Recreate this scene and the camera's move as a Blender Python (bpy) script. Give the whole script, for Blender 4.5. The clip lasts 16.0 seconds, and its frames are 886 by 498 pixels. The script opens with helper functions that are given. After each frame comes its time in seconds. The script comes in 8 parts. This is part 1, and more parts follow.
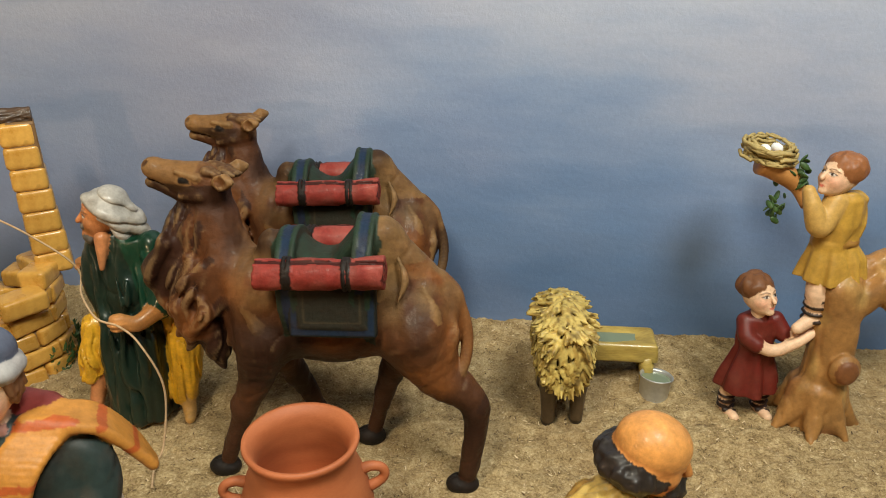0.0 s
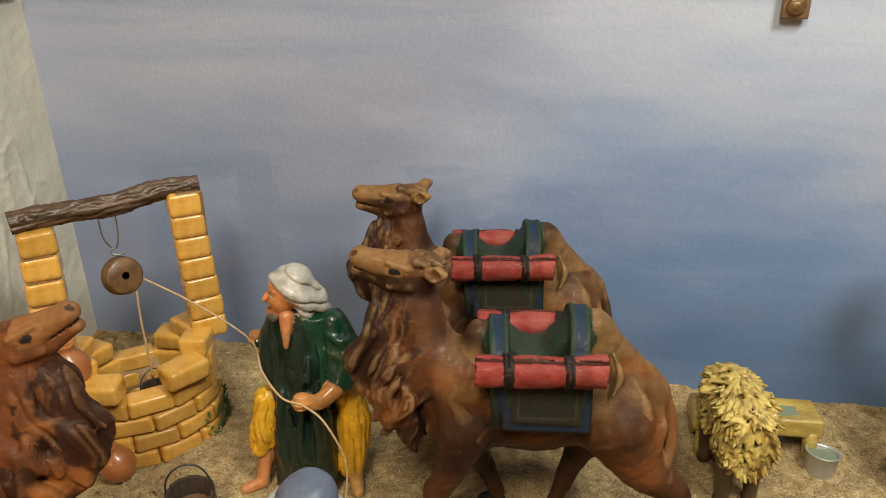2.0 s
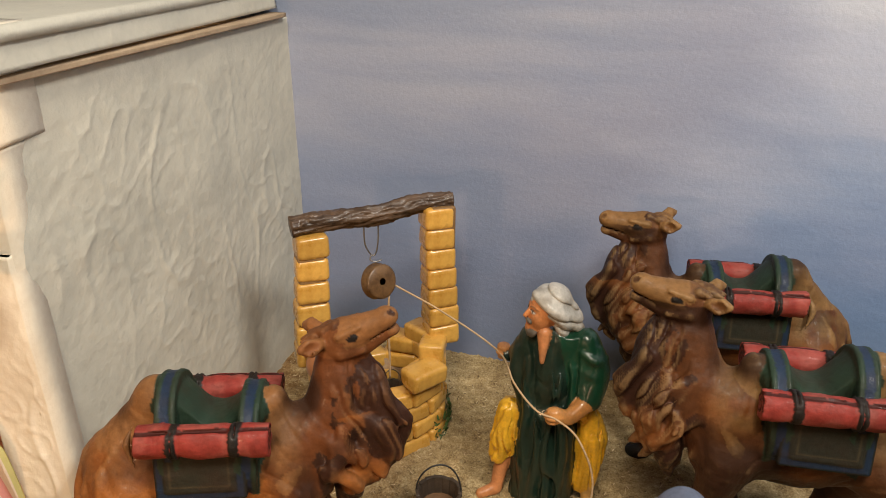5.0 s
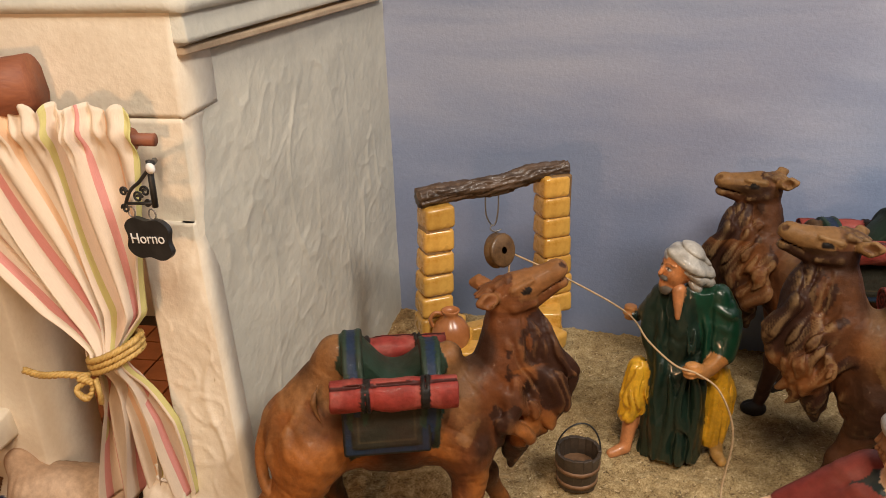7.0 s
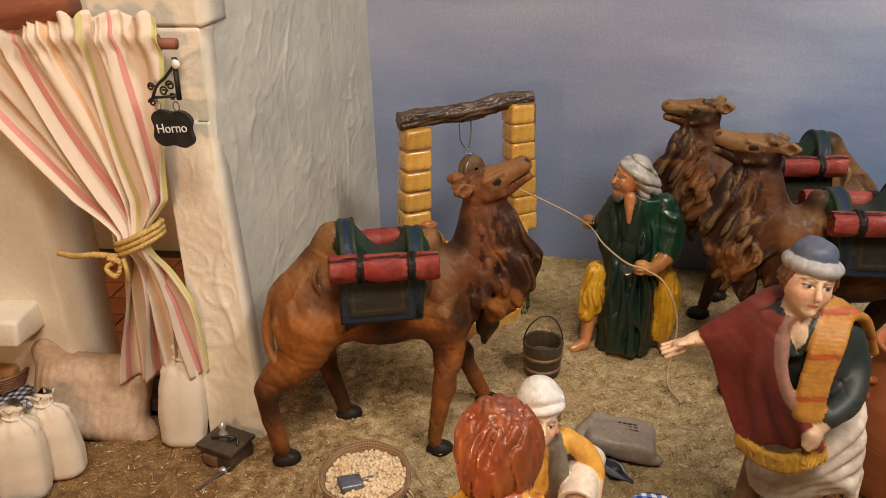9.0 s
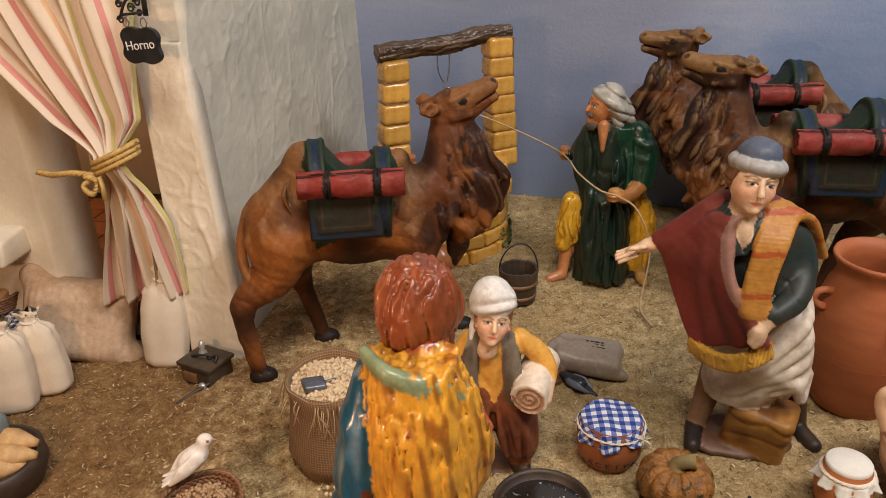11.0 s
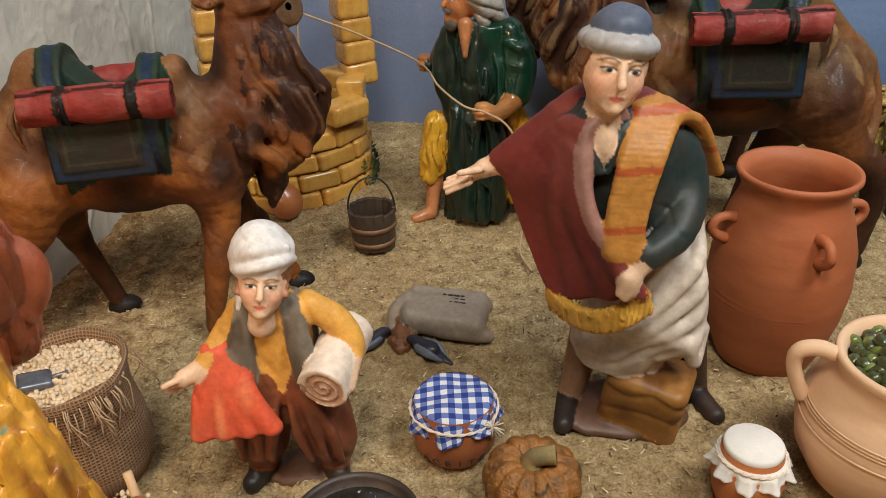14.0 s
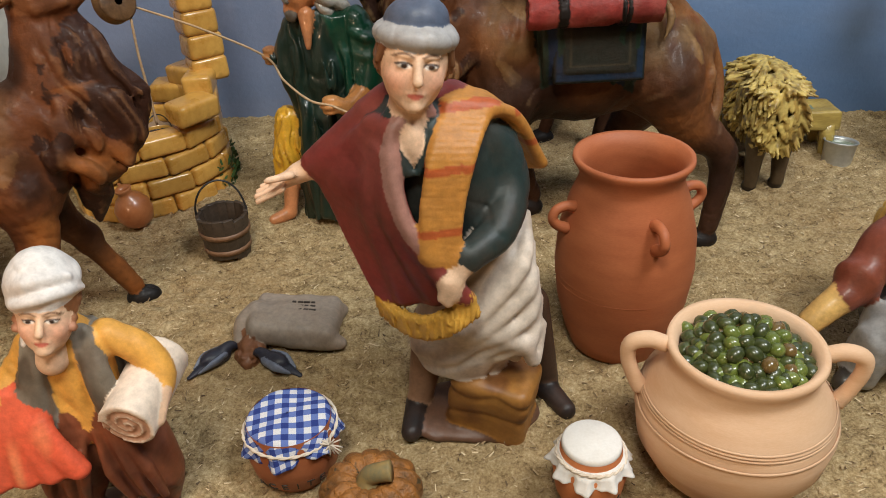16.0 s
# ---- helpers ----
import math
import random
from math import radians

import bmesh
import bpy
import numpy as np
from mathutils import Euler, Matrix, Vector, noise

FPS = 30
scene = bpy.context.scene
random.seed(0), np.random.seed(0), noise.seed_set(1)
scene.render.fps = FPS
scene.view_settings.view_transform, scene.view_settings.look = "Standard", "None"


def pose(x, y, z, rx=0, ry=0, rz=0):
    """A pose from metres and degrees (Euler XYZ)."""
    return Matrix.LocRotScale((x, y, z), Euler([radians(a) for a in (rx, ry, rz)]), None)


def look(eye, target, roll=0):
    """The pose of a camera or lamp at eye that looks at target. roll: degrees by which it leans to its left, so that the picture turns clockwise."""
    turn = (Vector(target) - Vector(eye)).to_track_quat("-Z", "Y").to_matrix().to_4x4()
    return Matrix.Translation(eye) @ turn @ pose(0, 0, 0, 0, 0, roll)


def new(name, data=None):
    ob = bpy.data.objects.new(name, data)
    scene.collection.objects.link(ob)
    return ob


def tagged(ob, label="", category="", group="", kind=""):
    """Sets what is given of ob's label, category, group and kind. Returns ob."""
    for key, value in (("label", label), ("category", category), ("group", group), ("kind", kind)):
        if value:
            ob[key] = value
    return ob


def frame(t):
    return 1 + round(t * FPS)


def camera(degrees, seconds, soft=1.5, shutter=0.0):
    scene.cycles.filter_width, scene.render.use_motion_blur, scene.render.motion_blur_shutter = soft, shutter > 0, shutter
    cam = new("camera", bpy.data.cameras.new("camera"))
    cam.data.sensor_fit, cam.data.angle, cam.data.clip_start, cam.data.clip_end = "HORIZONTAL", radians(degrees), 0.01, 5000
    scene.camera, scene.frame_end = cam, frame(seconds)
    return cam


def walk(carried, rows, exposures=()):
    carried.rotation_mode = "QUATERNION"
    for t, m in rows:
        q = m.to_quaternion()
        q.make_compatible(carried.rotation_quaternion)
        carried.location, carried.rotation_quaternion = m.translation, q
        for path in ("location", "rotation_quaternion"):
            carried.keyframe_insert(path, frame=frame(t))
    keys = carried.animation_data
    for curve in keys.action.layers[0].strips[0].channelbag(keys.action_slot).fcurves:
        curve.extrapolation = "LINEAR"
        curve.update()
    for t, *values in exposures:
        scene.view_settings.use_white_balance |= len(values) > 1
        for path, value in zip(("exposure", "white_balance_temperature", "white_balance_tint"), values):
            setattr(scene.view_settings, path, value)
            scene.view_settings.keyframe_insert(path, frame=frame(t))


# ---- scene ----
cam = camera(60.4, 16.0, soft=0.9)
PATH = [
    (0, (0.013, 0.023, 0.482), (-0.018, 1.847, -0.337), -0.5),
    (0.5, (-0.026, 0.031, 0.502), (-0.074, 1.85, -0.327), -0.8),
    (1, (-0.072, 0.042, 0.518), (-0.119, 1.86, -0.313), -0.6),
    (1.5, (-0.109, 0.05, 0.542), (-0.164, 1.872, -0.281), -0.3),
    (2, (-0.154, 0.055, 0.55), (-0.207, 1.879, -0.268), -0.2),
    (2.5, (-0.188, 0.057, 0.549), (-0.248, 1.882, -0.267), 0.0),
    (3, (-0.217, 0.063, 0.551), (-0.277, 1.892, -0.257), 0.2),
    (3.5, (-0.252, 0.069, 0.552), (-0.299, 1.901, -0.248), 0.6),
    (4, (-0.285, 0.071, 0.55), (-0.33, 1.906, -0.244), 1.5),
    (4.5, (-0.289, 0.036, 0.556), (-0.461, 1.865, -0.234), 1.5),
    (5, (-0.313, 0.014, 0.571), (-0.61, 1.827, -0.22), 0.7),
    (5.2, (-0.336, 0.013, 0.579), (-0.637, 1.824, -0.215), 0.6),
    (7.3, (-0.453, -0.055, 0.533), (-0.717, 1.77, -0.24), -1.6),
    (7.5, (-0.453, -0.066, 0.529), (-0.702, 1.761, -0.246), -1.6),
    (8, (-0.448, -0.096, 0.51), (-0.667, 1.73, -0.276), -1.4),
    (8.5, (-0.441, -0.143, 0.502), (-0.649, 1.679, -0.295), -1.2),
    (8.7, (-0.448, -0.153, 0.5), (-0.64, 1.671, -0.296), -0.7),
    (10.8, (-0.4, -0.198, 0.466), (-0.639, 1.592, -0.392), -1.6),
    (11, (-0.396, -0.197, 0.455), (-0.632, 1.593, -0.404), -1.6),
    (11.5, (-0.38, -0.198, 0.446), (-0.623, 1.579, -0.438), -2.1),
    (12, (-0.354, -0.187, 0.435), (-0.592, 1.582, -0.467), -2.5),
    (12.5, (-0.324, -0.163, 0.424), (-0.544, 1.596, -0.502), -2.8),
    (13, (-0.301, -0.131, 0.406), (-0.495, 1.619, -0.542), -3.0),
    (13.5, (-0.3, -0.083, 0.382), (-0.458, 1.657, -0.591), -2.9),
    (14, (-0.306, -0.039, 0.372), (-0.41, 1.692, -0.624), -2.5),
    (14.5, (-0.303, -0.008, 0.362), (-0.358, 1.717, -0.65), -2.5),
    (15, (-0.287, 0.007, 0.36), (-0.289, 1.722, -0.669), -2.5),
    (15.5, (-0.267, 0.002, 0.362), (-0.216, 1.711, -0.675), -2.8),
    (16, (-0.247, -0.011, 0.369), (-0.151, 1.693, -0.675), -2.7),
]
EXPOSURES = [(0.0, 0.22, 6300, 2), (2.0, 0.25, 6450, 3), (4.0, 0.26, 6400, 6), (5.0, 0.17, 6450, 9), (8.0, -0.03, 6550, 13), (11.0, -0.18, 6200, 13), (12.5, -0.18, 6000, 10), (14.5, -0.02, 5800, 7), (16.0, 0.0, 5700, 6)]
walk(cam, [(t, look(eye, target, roll)) for t, eye, target, roll in PATH], EXPOSURES)

# ---- world and lamps ----
world = bpy.data.worlds.new("room_air")
scene.world = world
world.use_nodes = True
world.node_tree.nodes["Background"].inputs[0].default_value = (0.9, 0.95, 1.0, 1)
world.node_tree.nodes["Background"].inputs[1].default_value = 0.002


def lamp(name, kind, place, target, watts, colour, size):
    data = bpy.data.lights.new(name, kind)
    data.energy, data.color = watts, colour
    if kind == "AREA":
        data.shape, data.size = "DISK", size
    else:
        data.shadow_soft_size = size
    ob = new(name, data)
    ob.matrix_world = look(place, target)
    return ob


lamp("ceiling_lamp", "AREA", (0.50, -0.12, 1.60), (0.0, 0.5, 0.1), 22, (1.0, 0.94, 0.86), 0.45)
lamp("front_spotlight", "AREA", (-0.38, -0.42, 1.50), (-0.15, 0.6, 0.05), 16.0, (1.0, 0.88, 0.70), 0.42)
lamp("warm_footlight", "POINT", (-0.74, -0.18, 0.38), (0, 0, 0), 6.0, (1.0, 0.58, 0.31), 0.03)
# unseen fill lamp, added to brighten the inside of the bakery
lamp("oven_lamp", "POINT", (-1.10, 0.70, 0.36), (0, 0, 0), 0.7, (1.0, 0.55, 0.28), 0.03)

# ---- materials ----
def graph(name):
    m = bpy.data.materials.new(name)
    m.use_nodes = True
    nt = m.node_tree
    return m, nt, nt.nodes["Principled BSDF"]


def link(nt, a, b):
    nt.links.new(a, b)


def noise_of(nt, coord, scale, detail=4.0, rough=0.55, stretch=None):
    n = nt.nodes.new("ShaderNodeTexNoise")
    n.inputs["Scale"].default_value, n.inputs["Detail"].default_value, n.inputs["Roughness"].default_value = scale, detail, rough
    if stretch:
        mp = nt.nodes.new("ShaderNodeMapping")
        mp.inputs["Scale"].default_value = stretch
        link(nt, coord, mp.inputs["Vector"])
        coord = mp.outputs["Vector"]
    link(nt, coord, n.inputs["Vector"])
    return n.outputs["Fac"]


def ramp_of(nt, fac, stops):
    r = nt.nodes.new("ShaderNodeValToRGB")
    while len(r.color_ramp.elements) < len(stops):
        r.color_ramp.elements.new(0.5)
    for e, (p, c) in zip(r.color_ramp.elements, stops):
        e.position, e.color = p, (*c, 1) if len(c) == 3 else c
    link(nt, fac, r.inputs["Fac"])
    return r.outputs["Color"]


def mix_of(nt, fac, a, b, mode="MIX"):
    n = nt.nodes.new("ShaderNodeMix")
    n.data_type, n.blend_type = "RGBA", mode
    for sock, v in ((n.inputs[0], fac), (n.inputs[6], a), (n.inputs[7], b)):
        if isinstance(v, (int, float)):
            sock.default_value = v
        elif isinstance(v, tuple):
            sock.default_value = (*v, 1)
        else:
            link(nt, v, sock)
    return n.outputs[2]


def math_of(nt, op, a, b=0.0):
    n = nt.nodes.new("ShaderNodeMath")
    n.operation = op
    for sock, v in zip(n.inputs, (a, b)):
        if isinstance(v, (int, float)):
            sock.default_value = v
        else:
            link(nt, v, sock)
    return n.outputs[0]


def bump_of(nt, bsdf, height, strength, distance):
    b = nt.nodes.new("ShaderNodeBump")
    b.inputs["Strength"].default_value, b.inputs["Distance"].default_value = strength, distance
    link(nt, height, b.inputs["Height"])
    link(nt, b.outputs["Normal"], bsdf.inputs["Normal"])


def coords(nt, which="Object"):
    return nt.nodes.new("ShaderNodeTexCoord").outputs[which]


def plain(name, a, b, rough=0.6, scale=40.0, fine=300.0, bump=0.3, depth=0.001, stretch=None, metal=0.0, coat=0.0, vary=0.0, speck=None):
    """Two tones mixed by a coarse and a fine noise, with relief of the fine one."""
    m, nt, bs = graph(name)
    co = coords(nt)
    big = noise_of(nt, co, scale, 5.0, 0.6, stretch)
    small = noise_of(nt, co, fine, 3.0, 0.6, stretch)
    fac = math_of(nt, "ADD", math_of(nt, "MULTIPLY", big, 0.7), math_of(nt, "MULTIPLY", small, 0.3))
    col = ramp_of(nt, fac, [(0.32, a), (0.66, b)])
    if vary:
        info = nt.nodes.new("ShaderNodeObjectInfo").outputs["Random"]
        f = math_of(nt, "ADD", math_of(nt, "MULTIPLY", info, 2 * vary), 1.0 - vary)
        col = mix_of(nt, 1.0, col, f, "MULTIPLY")
    if speck:
        s = noise_of(nt, co, speck[1], 2.0, 0.5)
        col = mix_of(nt, ramp_of(nt, s, [(speck[2], (0, 0, 0)), (speck[2] + 0.05, (1, 1, 1))]), col, speck[0])
    link(nt, col, bs.inputs["Base Color"])
    rg = math_of(nt, "ADD", math_of(nt, "MULTIPLY", big, 0.3), rough - 0.15)
    link(nt, rg, bs.inputs["Roughness"])
    bs.inputs["Metallic"].default_value = metal
    bs.inputs["Coat Weight"].default_value = coat
    bs.inputs["Coat Roughness"].default_value = 0.15
    if bump:
        bump_of(nt, bs, fac, bump, depth)
    return m


def painted(name, rough=0.42, wash=(0.10, 0.05, 0.03), amount=0.35, coat=0.0, bump=0.25, spec=0.32):
    """Hand-painted resin: the colour of the paint layer, brushed unevenly, with a thin brown wash in patches."""
    m, nt, bs = graph(name)
    co = coords(nt)
    at = nt.nodes.new("ShaderNodeAttribute")
    at.attribute_name = "paint"
    big = noise_of(nt, co, 38.0, 5.0, 0.62)
    fine = noise_of(nt, co, 190.0, 5.0, 0.68)
    patch = ramp_of(nt, big, [(0.42, (0, 0, 0)), (0.72, (amount, amount, amount))])
    col = mix_of(nt, patch, at.outputs["Color"], wash)
    shade = math_of(nt, "ADD", math_of(nt, "MULTIPLY", fine, 0.9), 0.55)
    col = mix_of(nt, 1.0, col, shade, "MULTIPLY")
    link(nt, col, bs.inputs["Base Color"])
    link(nt, math_of(nt, "ADD", math_of(nt, "MULTIPLY", big, 0.35), rough - 0.17), bs.inputs["Roughness"])
    bs.inputs["Specular IOR Level"].default_value = spec
    bs.inputs["Coat Weight"].default_value, bs.inputs["Coat Roughness"].default_value = coat, 0.12
    bump_of(nt, bs, math_of(nt, "ADD", fine, big), bump, 0.0008)
    return m


def burlap_material():
    """Coarse open weave round an upright sack."""
    m, nt, bs = graph("burlap")
    co = coords(nt)
    sep = nt.nodes.new("ShaderNodeSeparateXYZ")
    link(nt, co, sep.inputs[0])
    wob = math_of(nt, "MULTIPLY", noise_of(nt, co, 45.0, 4.0, 0.6), 7.0)
    around = math_of(nt, "SINE", math_of(nt, "ADD", math_of(nt, "MULTIPLY", math_of(nt, "ARCTAN2", sep.outputs[1], sep.outputs[0]), 104.0), wob))
    up = math_of(nt, "SINE", math_of(nt, "ADD", math_of(nt, "MULTIPLY", sep.outputs[2], 2700.0), wob))
    weave = math_of(nt, "MAXIMUM", around, up)
    fac = math_of(nt, "ADD", math_of(nt, "MULTIPLY", weave, 0.4), math_of(nt, "MULTIPLY", noise_of(nt, co, 60.0, 5.0, 0.7), 0.5))
    link(nt, ramp_of(nt, fac, [(0.00, (0.15, 0.080, 0.038)), (0.40, (0.23, 0.130, 0.064)), (0.75, (0.36, 0.225, 0.12))]), bs.inputs["Base Color"])
    bs.inputs["Roughness"].default_value = 0.95
    bump_of(nt, bs, weave, 0.6, 0.0012)
    return m


RESIN = painted("painted_resin", 0.45, wash=(0.20, 0.10, 0.06), amount=0.18, bump=0.3)
CAMEL = painted("camel_paint", 0.54, wash=(0.035, 0.016, 0.009), amount=0.45, coat=0.03, bump=1.0, spec=0.20)
SHINE = painted("varnished_paint", 0.36, wash=(0.004, 0.010, 0.006), amount=0.4, coat=0.45, bump=0.6)
GLOSS = painted("glossy_painted_resin", 0.44, wash=(0.03, 0.015, 0.01), amount=0.4, coat=0.10, bump=0.6)
MATTE = painted("matt_painted_resin", 0.5, wash=(0.35, 0.2, 0.1), amount=0.15, coat=0.05, bump=0.12)
TERRA = plain("terracotta", (0.33, 0.088, 0.028), (0.46, 0.145, 0.050), 0.62, 18, 420, 0.25, 0.0006, stretch=(1, 1, 4))
PALE_CLAY = plain("pale_clay", (0.62, 0.38, 0.21), (0.72, 0.49, 0.31), 0.7, 22, 380, 0.3, 0.0006, stretch=(1, 1, 5))
DARK_CLAY = plain("dark_clay", (0.024, 0.016, 0.012), (0.060, 0.040, 0.028), 0.5, 60, 420, 0.5, 0.001)
BROWN_CLAY = plain("brown_clay", (0.16, 0.06, 0.03), (0.27, 0.11, 0.055), 0.45, 60, 420, 0.4, 0.001)
STONE = plain("ochre_stone", (0.47, 0.225, 0.034), (0.72, 0.42, 0.095), 0.30, 30, 200, 0.35, 0.0014, coat=0.35, vary=0.16, speck=((0.34, 0.15, 0.025), 26, 0.66))
MORTAR = plain("mortar", (0.16, 0.085, 0.03), (0.28, 0.16, 0.06), 0.55, 60, 240, 0.5, 0.001)
BARK = plain("bark", (0.018, 0.010, 0.006), (0.13, 0.075, 0.042), 0.45, 70, 300, 0.8, 0.002, stretch=(0.25, 1.5, 1.5), coat=0.15)
OLD_WOOD = plain("old_wood", (0.10, 0.05, 0.025), (0.24, 0.13, 0.065), 0.5, 60, 300, 0.6, 0.001)
DARK_WOOD = plain("dark_wood", (0.022, 0.016, 0.011), (0.075, 0.052, 0.035), 0.45, 90, 400, 0.5, 0.001)
RED_WOOD = plain("red_brown_wood", (0.20, 0.06, 0.03), (0.32, 0.11, 0.05), 0.6, 60, 300, 0.7, 0.0015, stretch=(0.3, 1.5, 1.5))
PLASTER = plain("cream_plaster", (0.70, 0.61, 0.48), (0.82, 0.75, 0.62), 0.75, 22, 160, 0.6, 0.0030)
PAPER = plain("crumpled_white_paper", (0.50, 0.48, 0.41), (0.62, 0.59, 0.50), 0.7, 16, 120, 0.7, 0.0040)
GAP_TONE = plain("lit_gap_brown", (0.34, 0.24, 0.15), (0.48, 0.36, 0.24), 0.85, 30, 300, 0.5, 0.001)
IRON = plain("black_iron", (0.012, 0.012, 0.012), (0.03, 0.03, 0.03), 0.45, 80, 500, 0.2, 0.0005)
WIRE = plain("grey_wire", (0.20, 0.19, 0.18), (0.34, 0.32, 0.30), 0.4, 80, 500, 0.1, 0.0003, metal=0.8)
TIN = plain("tin", (0.42, 0.42, 0.40), (0.60, 0.60, 0.58), 0.4, 60, 300, 0.2, 0.0004, metal=0.6)
ROPE = plain("jute_rope", (0.36, 0.23, 0.12), (0.55, 0.39, 0.23), 0.85, 300, 900, 0.6, 0.0006)
GOLD_ROPE = plain("gold_cord", (0.36, 0.21, 0.05), (0.62, 0.42, 0.14), 0.5, 200, 900, 0.6, 0.0006)
LINEN = plain("cream_linen", (0.62, 0.52, 0.40), (0.74, 0.65, 0.53), 0.9, 30, 700, 0.5, 0.0005)
BURLAP = burlap_material()
WHITE_CLOTH = plain("white_cloth", (0.66, 0.62, 0.56), (0.80, 0.77, 0.72), 0.85, 50, 600, 0.4, 0.0006)
SEEDS = plain("pale_seeds", (0.50, 0.36, 0.20), (0.74, 0.60, 0.42), 0.55, 90, 500, 0.2, 0.0004)
OLIVE = plain("green_bean", (0.022, 0.030, 0.008), (0.075, 0.088, 0.020), 0.34, 60, 300, 0.25, 0.0006, coat=0.35)
PUMPKIN = plain("pumpkin_skin", (0.10, 0.048, 0.016), (0.42, 0.165, 0.030), 0.5, 90, 420, 1.0, 0.005, speck=((0.07, 0.048, 0.02), 120, 0.64))
WICKER = plain("wicker", (0.10, 0.045, 0.02), (0.28, 0.14, 0.065), 0.5, 80, 400, 0.5, 0.0008)
GREEN_LEAF = plain("leaf_green", (0.02, 0.05, 0.012), (0.06, 0.12, 0.03), 0.5, 80, 300, 0.4, 0.001)
SILVER = plain("silver_fish", (0.35, 0.38, 0.42), (0.65, 0.68, 0.72), 0.3, 60, 300, 0.2, 0.0005, metal=0.5)
TILE = plain("terracotta_tile", (0.30, 0.115, 0.05), (0.40, 0.165, 0.075), 0.5, 30, 260, 0.2, 0.0005, vary=0.12)
INK = plain("black_ink", (0.02, 0.015, 0.012), (0.05, 0.035, 0.025), 0.6, 80, 400, 0.0)
CHALK = plain("white_chalk", (0.75, 0.75, 0.74), (0.82, 0.82, 0.8), 0.8, 80, 400, 0.0)
ROOM = plain("room_plaster", (0.06, 0.056, 0.05), (0.09, 0.085, 0.075), 0.9, 2, 30, 0.1, 0.002)
GROUT = plain("black_grout", (0.02, 0.015, 0.012), (0.045, 0.03, 0.02), 0.8, 80, 400, 0.0)


def sand_material():
    m, nt, bs = graph("sawdust_sand")
    co = coords(nt)
    grain = noise_of(nt, co, 430.0, 5.0, 0.75)
    clump = noise_of(nt, co, 75.0, 5.0, 0.65)
    field = noise_of(nt, co, 5.0, 4.0, 0.6)
    fac = math_of(nt, "ADD", math_of(nt, "MULTIPLY", grain, 0.6), math_of(nt, "MULTIPLY", clump, 0.4))
    col = ramp_of(nt, fac, [(0.36, (0.085, 0.052, 0.024)), (0.43, (0.275, 0.190, 0.088)), (0.52, (0.44, 0.322, 0.160)), (0.63, (0.66, 0.525, 0.305))])
    col = mix_of(nt, ramp_of(nt, field, [(0.38, (0.3, 0.3, 0.3)), (0.56, (0, 0, 0))]), col, (0.30, 0.185, 0.082))
    # sand turns darker and browner to the left, x from -0.56 to -0.74
    sep = nt.nodes.new("ShaderNodeSeparateXYZ")
    link(nt, co, sep.inputs[0])
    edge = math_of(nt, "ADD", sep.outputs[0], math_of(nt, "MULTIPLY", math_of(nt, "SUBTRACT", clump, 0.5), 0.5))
    browner = mix_of(nt, 1.0, col, (0.62, 0.50, 0.42), "MULTIPLY")
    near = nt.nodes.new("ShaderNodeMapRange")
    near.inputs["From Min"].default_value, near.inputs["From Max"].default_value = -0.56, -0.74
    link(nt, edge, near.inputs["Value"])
    col = mix_of(nt, near.outputs["Result"], col, browner)
    link(nt, col, bs.inputs["Base Color"])
    bs.inputs["Roughness"].default_value = 0.92
    bs.inputs["Specular IOR Level"].default_value = 0.2
    bump_of(nt, bs, fac, 0.8, 0.0045)
    return m


